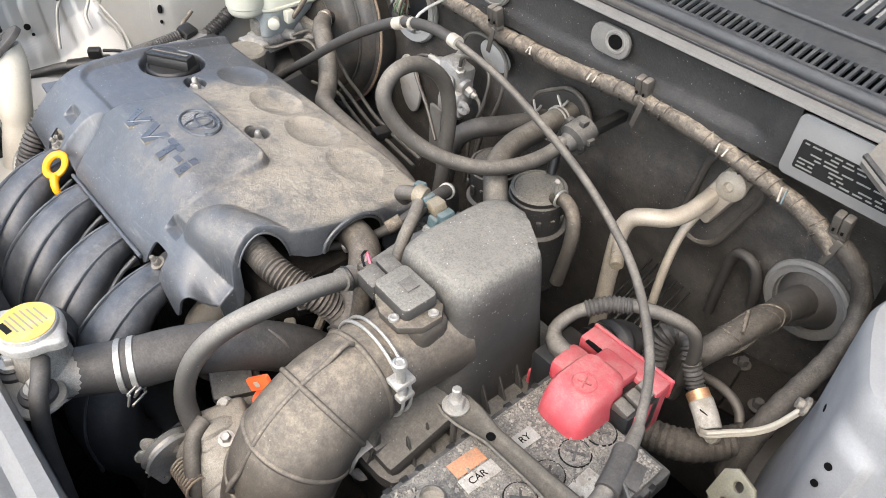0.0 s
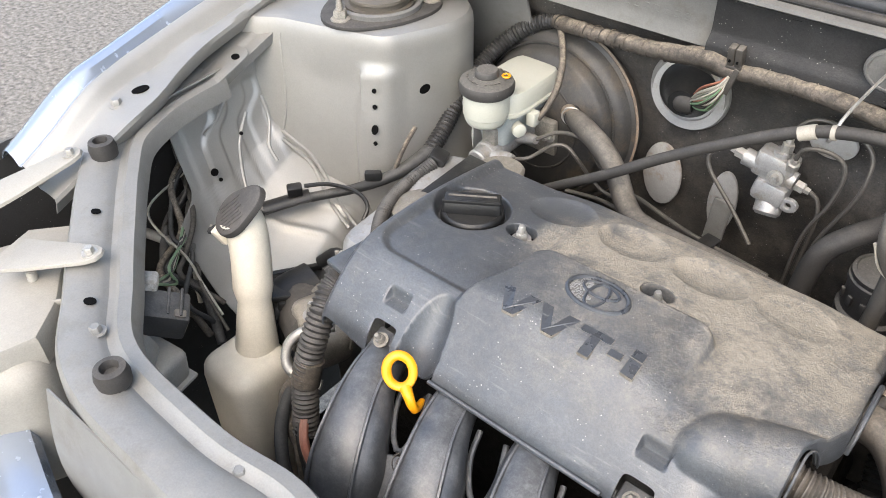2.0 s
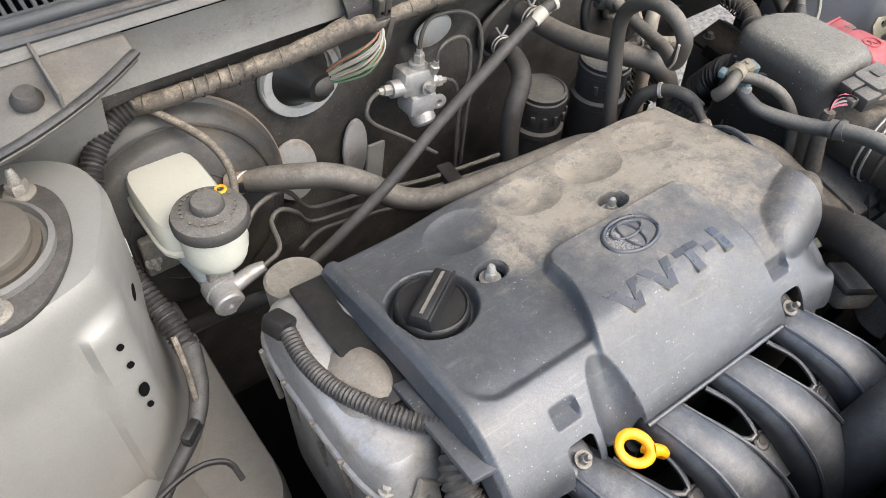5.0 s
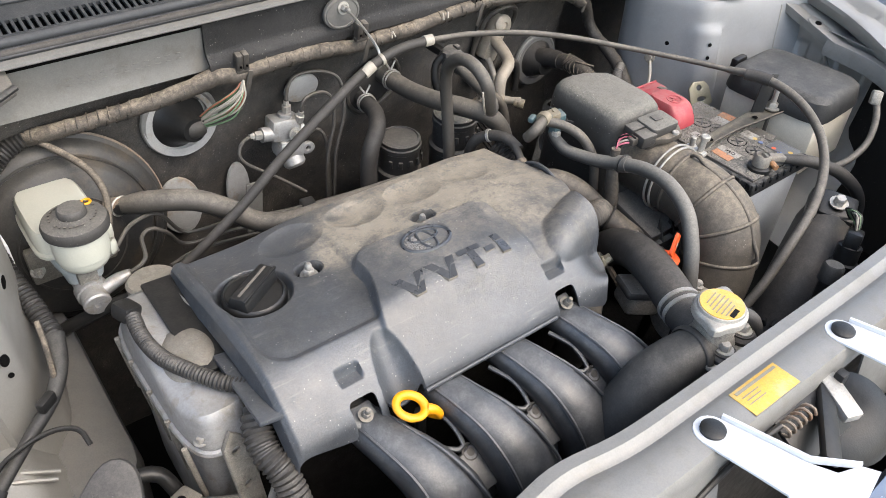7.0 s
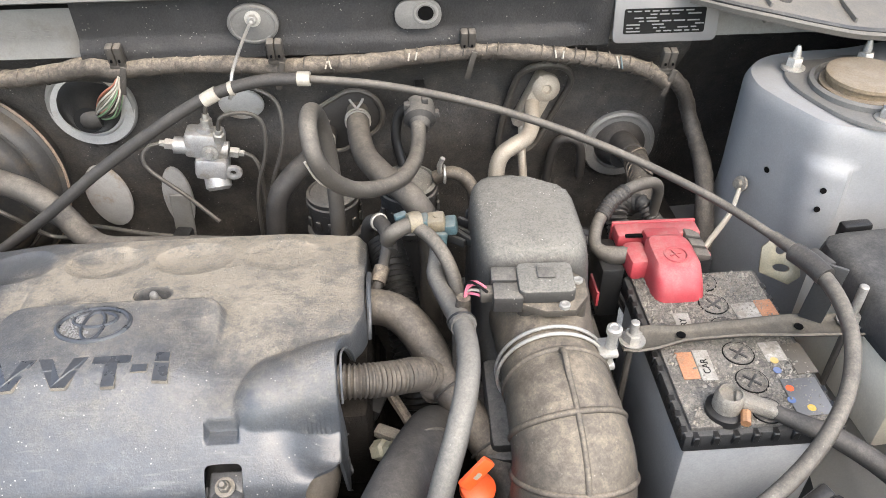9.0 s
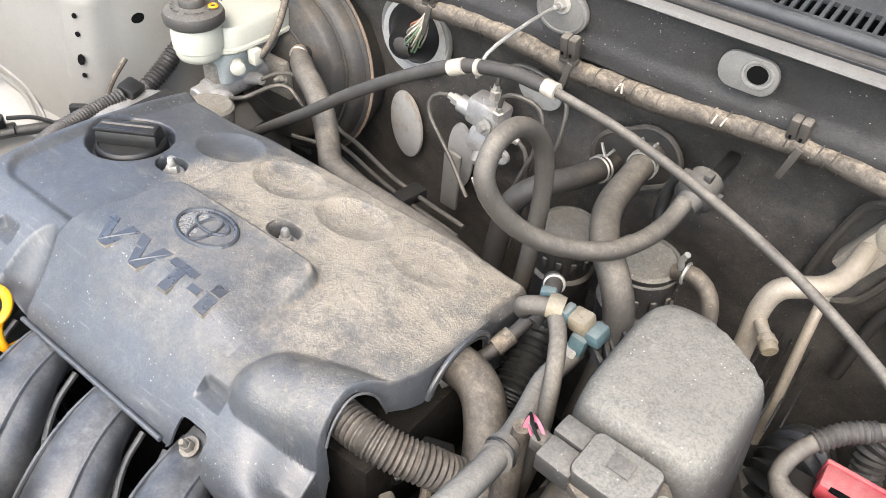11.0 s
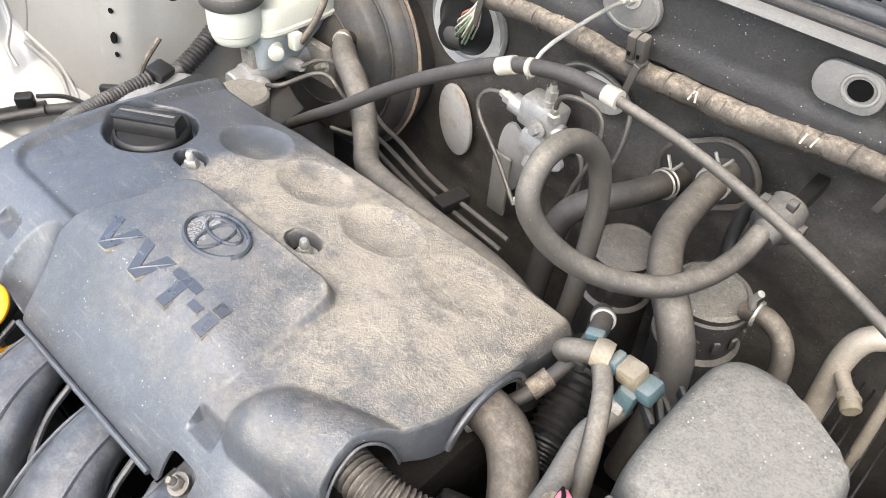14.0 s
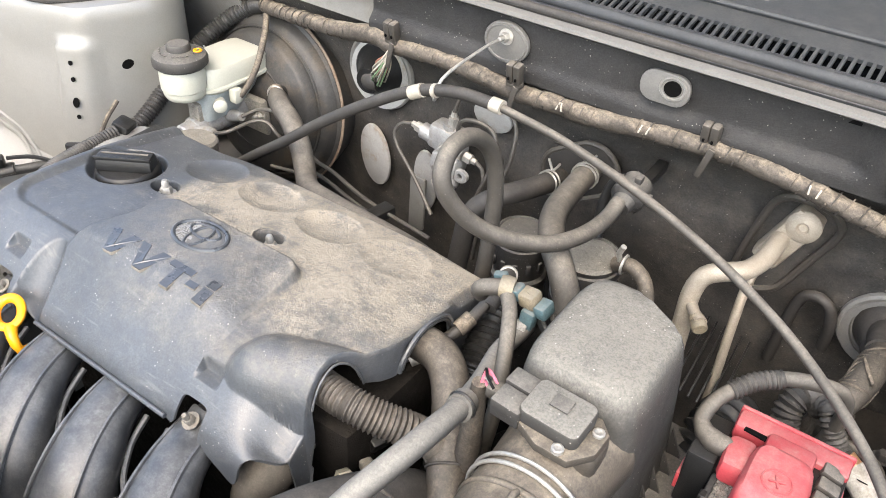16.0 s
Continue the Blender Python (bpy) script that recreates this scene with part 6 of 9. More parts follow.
part("clip_wing", slab((0.012, 0.022, 0.003), (0.464, -0.047, 0.922), 0.001, (0, 12, 20)), RUBBER, cable)
part("clip_leg", slab((0.020, 0.003, 0.062), (0.468, -0.060, 0.893), 0.001, (0, 4, -30)), BLACK_SOFT, cable)
hang = thing("support_wire", (-0.03, 0.22, 1.0), "thin bent steel support wire holding the cable from the cowl", "support wire")
part("wire", tube([(-0.026, 0.274, 1.012), (-0.030, 0.238, 1.009), (-0.036, 0.190, 0.999), (-0.038, 0.176, 0.990), (-0.040, 0.172, 0.976), (-0.043, 0.178, 0.972)], 0.0017, 8), STEEL, hang)
plate_m = pose(-0.027, 0.2835, 1.004, 92, 0, 0)
part("plate", prism(ellipse(0.027, 0.0225, 32), 0.005, plate_m, 0.002), PAINT_GRIMY, hang)
part("plate_rim", tube([plate_m @ Vector((0.0235 * math.cos(a / 28 * math.tau), 0.0190 * math.sin(a / 28 * math.tau), 0.005)) for a in range(28)], 0.0014, 6, 0.004, closed=True), PAINT_GRIMY, hang)
hexbolt("stud", (-0.026, 0.2780, 1.011), hang, 0.009, (0, -1, 0.1))

# ---- firewall harness ----
harness = thing("firewall_harness", (0.1, 0.285, 0.95), "tape-wrapped dusty wiring harness clipped along the firewall", "wiring harness")
HARN = [(-0.47, 0.345, 0.918), (-0.409, 0.312, 0.934), (-0.334, 0.300, 0.941), (-0.260, 0.288, 0.951), (-0.205, 0.284, 0.961), (-0.178, 0.282, 0.957), (-0.127, 0.282, 0.960), (-0.067, 0.282, 0.959), (-0.012, 0.281, 0.953), (0.033, 0.281, 0.954),
        (0.080, 0.280, 0.955), (0.125, 0.281, 0.959), (0.199, 0.281, 0.964), (0.262, 0.282, 0.961), (0.335, 0.282, 0.951), (0.400, 0.281, 0.937), (0.432, 0.278, 0.919)]
HARN_DROP = [(0.415, 0.281, 0.931), (0.440, 0.285, 0.921), (0.460, 0.291, 0.899), (0.471, 0.290, 0.872), (0.477, 0.276, 0.852), (0.478, 0.244, 0.836), (0.474, 0.205, 0.815), (0.468, 0.172, 0.775), (0.466, 0.155, 0.72)]
rng = random.Random(2)
body = tube(HARN, [0.0095, 0.0095, 0.0092, 0.0100, 0.0118, 0.0098, 0.0096, 0.0102, 0.0094, 0.0102, 0.0102, 0.0094, 0.0092, 0.0094, 0.0090, 0.0094, 0.0095], 16, 0.003)
for v in body.verts:
    v.co += Vector((0, 0, 1)) * 0.0016 * noise.noise(v.co * 90) + Vector((0, 1, 0)) * 0.0012 * noise.noise(v.co * 120 + Vector((5, 0, 0)))
part("harness_core", body, TAPE, harness)
drop = tube(HARN_DROP, [0.0095, 0.0095, 0.0092, 0.0092, 0.0095, 0.0100, 0.0105, 0.012, 0.012], 16, 0.003)
for v in drop.verts:
    v.co += v.normal * 0.0 + Vector((1, 0, 0)) * 0.0016 * noise.noise(v.co * 110) + Vector((0, 0, 1)) * 0.0012 * noise.noise(v.co * 150 + Vector((5, 0, 0)))
part("harness_drop", drop, TAPE_DARK, harness, "black taped run")
hd, ha = spline(HARN, 0.004)
for k in range(3, len(hd) - 4, 3):
    p, d = hd[k], (hd[k + 1] - hd[k - 1]).normalized()
    side = d.cross(Vector((0, 0, 1))).normalized()
    over = side.cross(d)
    turns = []
    for a in range(0, 13):
        b = a / 12 * math.tau
        turns.append(p + d * 0.008 * (a / 12 - 0.5) + (side * math.cos(b) + over * math.sin(b)) * (0.0094 + 0.0012 * rng.random()))
    if rng.random() < 0.60:
        part("tape_turn", tube(turns, 0.0008, 5, 0.008), TAPE_DARK if k % 2 else TAPE, harness)
for x in (0.045, 0.052, 0.137, 0.143, 0.300, 0.306, 0.372, 0.376):
    k = min(range(len(hd)), key=lambda j: abs(hd[j].x - x))
    part("mark", slab((0.0016, 0.004, 0.009 if x < 0.36 else 0.014), hd[k] + Vector((0, -0.0080, 0.004)), 0.0005, (-30, rng.uniform(-20, 20), 0)), WHITE_TAPE if x != 0.376 else TEAL, harness, "pale tape mark")
for x, z, y in ((-0.175, 0.974, 0.276), (-0.006, 0.977, 0.268), (0.201, 0.976, 0.279), (0.429, 0.946, 0.278)):
    clip = thing("harness_clip", (x, y, z), "dusty grey plastic harness clip on the firewall", "cable clip", group="harness clips")
    for dx in (-0.0042, 0.0042):
        part("lug", slab((0.0086, 0.012, 0.024), (x + dx, y, z + 0.003), 0.0026, (12, 0, 0)), RUBBER_PALE, clip)
        part("slot", slab((0.0022, 0.002, 0.0030), (x + dx, y - 0.0060, z - 0.002), 0.0005, (12, 0, 0)), SHADE_BLACK, clip)
    part("base", slab((0.018, 0.010, 0.006), (x, y + 0.002, z - 0.010), 0.002), RUBBER_PALE, clip)
    part("strap", slab((0.0065, 0.0022, 0.034), (x + 0.003, y - 0.0075, z - 0.024), 0.001, (4, 14, 0)), RUBBER_PALE, clip)
# grommets through the firewall
def grommet(name, c, r, label):
    g = thing(name, c, label, "grommet")
    y = firewall((c[0] + 0.64) / 1.28, (c[2] - 0.30) / 0.68).y - 0.008
    part("rim", tube([(c[0] + r * math.cos(a / 40 * math.tau), y + 0.002 - 0.25 * r * 0.0 * math.sin(a), c[2] + r * 1.0 * math.sin(a / 40 * math.tau)) for a in range(40)], 0.0048, 8, 0.008, closed=True, flat=1.0), PAINT_DUSTY, g, "pale ring")
    part("collar", lathe([(r * 1.06, 0.0), (r * 1.04, 0.006), (r * 0.80, 0.0075), (r * 0.78, 0.002)], (c[0], y + 0.004, c[2]), (0, -1, 0.05), 44), PAINT_GRIMY if c[0] > 0 else BARE, g, "flat pale collar")
    part("membrane", lathe([(r * 0.82, 0.004), (r * 0.76, 0.006), (r * 0.66, 0.010), (r * 0.5, 0.024), (r * 0.40, 0.034), (r * 0.34, 0.040)], (c[0], y + 0.006, c[2]), (0.15 if c[0] < 0 else -0.1, -1, 0.0), 40), BLACK if c[0] < 0 else RUBBER, g)
    return g, y


gl, gy = grommet("grommet", (-0.243, 0.352, 0.884), 0.048, "round rubber firewall grommet with a pale rim")
part("snout", tube([(-0.243, gy - 0.015, 0.884), (-0.236, gy - 0.025, 0.883), (-0.226, 0.316, 0.884)], [0.018, 0.015, 0.013], 14), RUBBER, gl)
wires = thing("wire_bundle", (-0.21, 0.30, 0.93), "fan of bare green red and white wires entering the grommet", "wires")
for k in range(34):
    f = k / 33 - 0.5
    m = (WIRE_GREEN, WIRE_WHITE, WIRE_RED, WIRE_WHITE, WIRE_GREEN, RUBBER_PALE)[k % 6]
    dz, dy = 0.019 * rng.uniform(-1, 1), 0.014 * rng.uniform(-1, 1)
    part("wire", tube([(-0.228 + 0.004 * f, 0.318 + dy * 0.4, 0.886 + dz * 0.3), (-0.212 + 0.010 * f, 0.298 + dy * 0.6, 0.902 + dz * 0.7), (-0.196 + 0.012 * f, 0.280 + dy * 0.6, 0.918 + dz * 0.8), (-0.182 + 0.006 * f, 0.274 + dy * 0.5, 0.936 + dz * 0.5), (-0.176, 0.276, 0.953 + dz * 0.3)], 0.0011, 6), m, wires)
gr, gy2 = grommet("grommet", (0.411, 0.345, 0.794), 0.0440, "round rubber firewall grommet with a thick taped harness")
part("snout", tube([(0.411, gy2 - 0.010, 0.800), (0.410, gy2 - 0.040, 0.812), (0.409, gy2 - 0.066, 0.818)], [0.020, 0.016, 0.015], 16), RUBBER, gr)
rh = thing("engine_harness", (0.39, 0.22, 0.79), "thick taped engine harness from the firewall grommet to the battery tray", "wiring harness")
part("harness_core", tube([(0.410, 0.290, 0.815), (0.408, 0.262, 0.823), (0.403, 0.225, 0.824), (0.394, 0.196, 0.815), (0.384, 0.182, 0.795), (0.376, 0.172, 0.75)], [0.0135, 0.0140, 0.0135, 0.0130, 0.0125, 0.012], 18), TAPE_DARK, rh)
for k in range(9):
    p = Vector((0.4085 - 0.0012 * k, 0.268 - 0.0075 * k, 0.8225 - 0.0004 * k))
    part("tape_turn", tube([p + Vector((0.0142 * math.cos(a / 12 * math.tau), 0.004 * math.sin(a / 6 * math.tau + k), 0.0144 * math.sin(a / 12 * math.tau))) for a in range(13)], 0.0012, 5), TAPE, rh)
for k in range(3):
    part("tie", slab((0.003, 0.020, 0.004), (0.400 + 0.003 * k, 0.232 - 0.006 * k, 0.8375), 0.001, (0, -25, 20)), TAPE, rh, "tan tape tie")
part("branch", tube([(0.378, 0.182, 0.812), (0.384, 0.166, 0.832), (0.394, 0.157, 0.822), (0.404, 0.154, 0.808), (0.413, 0.150, 0.799)], 0.0085, 14, ribs=(0.0045, 0.0012)), CONDUIT, rh)
part("tag_tape", tube([(0.411, 0.151, 0.8005), (0.420, 0.147, 0.7965)], 0.0110, 14), COPPER, rh, "peeling brown tape")
part("tag", tube([(0.419, 0.1475, 0.797), (0.430, 0.142, 0.792), (0.441, 0.135, 0.786)], 0.0116, 14), PAPER, rh, "white paper tag")
part("print_bar", slab((0.008, 0.004, 0.0008), (0.430, 0.1345, 0.8015), 0.0002, (-35, 20, 20)), INK, rh)
part("branch", tube([(0.376, 0.186, 0.815), (0.364, 0.172, 0.828), (0.358, 0.160, 0.818), (0.362, 0.150, 0.795), (0.366, 0.145, 0.76)], 0.0115, 14, ribs=(0.005, 0.0015)), CONDUIT, rh)
part("branch", tube([(0.462, 0.175, 0.760), (0.444, 0.146, 0.756), (0.424, 0.127, 0.752), (0.39, 0.115, 0.745), (0.36, 0.11, 0.73)], [0.015, 0.016, 0.016, 0.015, 0.014], 16, ribs=(0.007, 0.0008)), TAPE_DARK, rh)
for k in range(2):
    part("earth_wire", tube([(0.494, 0.166, 0.848 - 0.004 * k), (0.484, 0.152, 0.826 - 0.004 * k), (0.472, 0.143, 0.812 - 0.004 * k), (0.457, 0.129, 0.806 - 0.004 * k), (0.446, 0.118, 0.802 - 0.004 * k), (0.438, 0.122, 0.794 - 0.003 * k), (0.444, 0.134, 0.784)], 0.0026, 8), WIRE_WHITE, rh)
part("ring_terminal", lathe([(0.009, 0), (0.009, 0.003), (0.005, 0.004), (0.005, 0.009), (0, 0.009)], (0.496, 0.168, 0.849), (-0.9, -0.3, 0.2), 14), ALLOY_DULL, rh)
part("ring_terminal", lathe([(0.008, 0), (0.008, 0.004), (0, 0.004)], (0.446, 0.136, 0.782), (-0.3, -0.7, 0.6), 14), ALLOY_DULL, rh)
tray = thing("battery_tray_bracket", (0.42, 0.24, 0.70), "grimy steel bracket with bolts, near-black for the shade below the firewall grommet", "bracket")
part("plate", slab((0.085, 0.075, 0.006), (0.425, 0.245, 0.742), 0.002, (12, 0, 10)), MUD_SHADE, tray)
part("step", slab((0.04, 0.05, 0.020), (0.395, 0.225, 0.745), 0.004, (12, 0, 10)), MUD_SHADE, tray)
for x, y in ((0.405, 0.262), (0.446, 0.226)):
    hexbolt("bolt", (x, y, 0.750), tray, 0.010, material=RUBBER, dome=False)
part("pipe", tube([(0.385, 0.20, 0.765), (0.415, 0.196, 0.775), (0.440, 0.190, 0.772), (0.455, 0.178, 0.755)], 0.005, 10), LINE, tray)
part("ribbed_pipe", tube([(0.325, 0.20, 0.72), (0.318, 0.16, 0.775), (0.312, 0.12, 0.785), (0.308, 0.09, 0.74)], 0.024, 20, ribs=(0.008, 0.003)), BLACK, rh)


# ---- brake servo, master cylinder, reservoir ----
servo = thing("brake_servo", (-0.425, 0.30, 0.70), "large round grimy black brake servo on the firewall", "brake servo")
SERVO_AT, SERVO_AXIS = Vector((-0.420, 0.325, 0.795)), Vector((0, -1, 0.12))
part("drum", lathe([(0.092, -0.05), (0.111, -0.045), (0.121, -0.02), (0.124, 0.0), (0.128, 0.002), (0.128, 0.010), (0.123, 0.012), (0.119, 0.020), (0.113, 0.026), (0.104, 0.029), (0.100, 0.040), (0.095, 0.045), (0.064, 0.049), (0.050, 0.058), (0.0, 0.06)],
                   SERVO_AT, SERVO_AXIS, 72), SERVO, servo)
sx = (Vector((1, 0, 0)), Vector((0, 0.12, 1)).normalized())
for r, h, w, m in ((0.1270, 0.006, 0.0032, RUST), (0.1065, 0.029, 0.0022, SERVO), (0.062, 0.050, 0.0016, RUBBER)):
    c = SERVO_AT + SERVO_AXIS.normalized() * h
    part("ring", tube([c + sx[0] * r * math.cos(a / 48 * math.tau) + sx[1] * r * math.sin(a / 48 * math.tau) for a in range(48)], w, 6, 0.012, closed=True), m, servo)
part("flange", slab((0.10, 0.012, 0.055), (-0.428, 0.262, 0.800), 0.004, (8, 0, 0)), ALLOY_DULL, servo)
for dx in (-0.042, 0.042):
    hexbolt("nut", (-0.428 + dx, 0.257, 0.800 + 0.1 * dx), servo, 0.009, (0, -1, 0.12))
part("valve_elbow", tube([(-0.366, 0.292, 0.835), (-0.366, 0.272, 0.838), (-0.356, 0.258, 0.842)], 0.010, 12), BLACK, servo)
mc = thing("master_cylinder", (-0.43, 0.21, 0.78), "cast alloy brake master cylinder with pipe unions", "master cylinder")
part("barrel", tube([(-0.427, 0.262, 0.806), (-0.429, 0.215, 0.801), (-0.432, 0.166, 0.796)], [0.019, 0.0170, 0.0152], 20), ALLOY, mc)
part("collar", lathe([(0.0152, 0), (0.0185, 0.001), (0.0185, 0.014), (0.0152, 0.015)], (-0.4305, 0.192, 0.7985), (0, -1, -0.1), 24), ALLOY, mc)
part("end_cap", lathe([(0.0155, 0), (0.0155, 0.004), (0.0135, 0.006), (0.004, 0.006), (0.0032, 0.002), (0, 0.002)], (-0.432, 0.166, 0.796), (-0.02, -1, -0.13), 24), ALLOY, mc)
for x, y, z in ((-0.400, 0.178, 0.806), (-0.398, 0.225, 0.812)):
    part("union", tube([(-0.425, y, z - 0.008), (x, y, z), (x + 0.014, y - 0.003, z + 0.004)], [0.009, 0.008, 0.0055], 10), ALLOY, mc)
part("stand", slab((0.022, 0.030, 0.030), (-0.430, 0.195, 0.822), 0.004), ALLOY_DULL, mc)
tank = thing("brake_reservoir", (-0.43, 0.22, 0.83), "milky white brake fluid reservoir with a black cap", "fluid reservoir")
tank_bm = lofted([(0.886, -0.432, 0.243, 0.028, 0.046), (0.885, -0.432, 0.243, 0.033, 0.051), (0.880, -0.432, 0.243, 0.036, 0.054), (0.862, -0.432, 0.241, 0.0365, 0.055), (0.8605, -0.432, 0.241, 0.039, 0.058), (0.857, -0.432, 0.241, 0.039, 0.058),
                  (0.8555, -0.432, 0.241, 0.0365, 0.055), (0.850, -0.431, 0.238, 0.030, 0.048)], 40, 5)
part("body", tank_bm, TANK, tank)
sump = lofted([(0.853, -0.431, 0.236, 0.0300, 0.0480), (0.838, -0.431, 0.230, 0.0270, 0.0440), (0.826, -0.430, 0.222, 0.0230, 0.0360), (0.812, -0.430, 0.216, 0.0200, 0.0290)], 40, 6)
part("lower_body", sump, TANK_LOW, tank, "bluish translucent lower body")
part("hose_stub", lathe([(0.0075, 0), (0.0075, 0.010), (0.0090, 0.011), (0.0090, 0.016), (0.0055, 0.018), (0, 0.018)], (-0.405, 0.205, 0.838), (0.8, -0.6, 0.05), 18), TANK, tank)
part("neck", lathe([(0.010, 0.8485), (0.019, 0.8500), (0.0245, 0.8530), (0.0268, 0.8580), (0.0272, 0.8640), (0.0288, 0.8655), (0.0292, 0.878), (0.0286, 0.891), (0.026, 0.897), (0.024, 0.905)], (-0.428, 0.172, 0), seg=36), TANK, tank)
cap2 = part("cap", lathe([(0.0310, 0.895), (0.0340, 0.898), (0.0345, 0.905), (0.0325, 0.9095), (0.018, 0.9150), (0.0150, 0.9155), (0.0145, 0.9215), (0.0128, 0.9235), (0, 0.9237)], (-0.427, 0.171, 0), seg=44), BLACK_DUSTY, tank, "dusty black screw cap")
part("yellow_mark", tube([(-0.4085 + 0.0045 * math.cos(a / 12 * math.tau), 0.185 + 0.0045 * math.sin(a / 12 * math.tau), 0.9148) for a in range(12)], 0.0014, 6, 0.002, closed=True), YELLOW, cap2)
for k in range(26):
    a = k / 26 * math.tau
    if k % 7:
        part("print_bar", slab((0.0022, 0.0030, 0.0006), (-0.427 + 0.0235 * math.cos(a), 0.171 + 0.0235 * math.sin(a), 0.9150), 0, (0, 0, math.degrees(a))), RUBBER_PALE, cap2)
part("side_plug", slab((0.014, 0.014, 0.020), (-0.391, 0.222, 0.846), 0.003), TANK, tank)
sens = thing("level_sensor_cable", (-0.39, 0.25, 0.88), "thin taped sensor cable from the harness to the reservoir", "cable")
part("cable", tube([(-0.420, 0.315, 0.928), (-0.398, 0.290, 0.914), (-0.382, 0.266, 0.900), (-0.376, 0.248, 0.880), (-0.380, 0.234, 0.858), (-0.386, 0.225, 0.845)], [0.004, 0.0045, 0.0045, 0.0042, 0.004, 0.004], 10), TAPE, sens)
# brake pipes
pipes = thing("brake_pipes", (-0.34, 0.22, 0.78), "bent steel brake pipes running along the firewall", "brake pipe")
part("pipe", tube([(-0.388, 0.175, 0.810), (-0.366, 0.180, 0.818), (-0.356, 0.215, 0.822), (-0.340, 0.225, 0.822), (-0.322, 0.228, 0.806), (-0.296, 0.245, 0.765), (-0.24, 0.225, 0.775), (-0.16, 0.205, 0.775), (-0.06, 0.195, 0.77)], 0.0026, 8), LINE, pipes)
part("pipe", tube([(-0.384, 0.222, 0.817), (-0.362, 0.234, 0.830), (-0.335, 0.240, 0.832), (-0.318, 0.246, 0.818), (-0.290, 0.255, 0.775), (-0.235, 0.235, 0.783), (-0.16, 0.214, 0.782), (-0.06, 0.205, 0.777)], 0.0026, 8), LINE, pipes)

part("pipe", tube([(-0.33, 0.215, 0.765), (-0.29, 0.235, 0.757), (-0.24, 0.216, 0.767), (-0.16, 0.197, 0.768), (-0.06, 0.186, 0.763)], 0.0026, 8), LINE, pipes)
part("clip", slab((0.020, 0.036, 0.014), (-0.135, 0.206, 0.779), 0.003, (0, 0, -10)), BLACK, pipes)

# servo vacuum hose
vac = thing("vacuum_hose", (-0.28, 0.22, 0.82), "thick dusty brown rubber vacuum hose from the servo", "hose")
part("hose", tube([(-0.362, 0.266, 0.840), (-0.338, 0.246, 0.848), (-0.310, 0.226, 0.852), (-0.282, 0.212, 0.848), (-0.252, 0.196, 0.832), (-0.225, 0.175, 0.815), (-0.195, 0.150, 0.818), (-0.150, 0.135, 0.826), (-0.09, 0.128, 0.828), (-0.01, 0.125, 0.822), (0.05, 0.12, 0.80)],
                  [0.010, 0.0135, 0.0135, 0.0135, 0.0135, 0.0130, 0.0125, 0.012, 0.012, 0.012, 0.012], 18), RUBBER_PALE, vac)
part("clip", tube([(-0.360 + 0.0115 * math.cos(a / 16 * math.tau), 0.264 + 0.004 * math.cos(a / 16 * math.tau), 0.8405 + 0.0125 * math.sin(a / 16 * math.tau)) for a in range(16)], 0.0014, 6, 0.004, closed=True), STEEL, vac)
part("stem", tube([(-0.372, 0.275, 0.838), (-0.345, 0.252, 0.846)], 0.0105, 14), RUST, vac)

# proportioning valve with its pipes
pv = thing("brake_valve", (-0.108, 0.31, 0.81), "bright cast alloy brake proportioning valve on the firewall", "brake valve")
part("body", slab((0.046, 0.030, 0.034), (-0.112, 0.312, 0.846), 0.006, (0, 8, 0)), ALLOY, pv)
part("body", slab((0.040, 0.034, 0.030), (-0.108, 0.310, 0.815), 0.007, (0, 8, 0)), ALLOY, pv)
part("boss", tube([(-0.148, 0.308, 0.846), (-0.085, 0.308, 0.836)], 0.0105, 14), ALLOY, pv)
part("boss", tube([(-0.108, 0.310, 0.868), (-0.110, 0.310, 0.836)], 0.0100, 14), ALLOY, pv)
part("foot", lathe([(0.016, -0.006), (0.016, 0.018), (0.012, 0.022), (0, 0.022)], (-0.106, 0.310, 0.803), (0.1, -0.5, -0.8), 24), ALLOY, pv)
part("lug", prism(ellipse(0.011, 0.009, 16), 0.006, pose(-0.083, 0.303, 0.808, 90, 0, 0), 0.001, holes=[ellipse(0.004, 0.004, 10)]), ALLOY, pv)
for p, d in (((-0.152, 0.308, 0.847), (-1, 0, 0.2)), ((-0.080, 0.308, 0.832), (1, 0, -0.2)), ((-0.105, 0.310, 0.872), (0.05, 0, 1)), ((-0.092, 0.300, 0.858), (0.2, -0.3, 1))):
    b = lathe([(0.0070, -0.004), (0.0070, 0.006), (0.0045, 0.007), (0.0040, 0.013)], p, d, 6)
    part("union", b, STEEL, pv)
hexbolt("bolt", (-0.104, 0.292, 0.842), pv, 0.010, (0, -1, 0.1), dome=False)
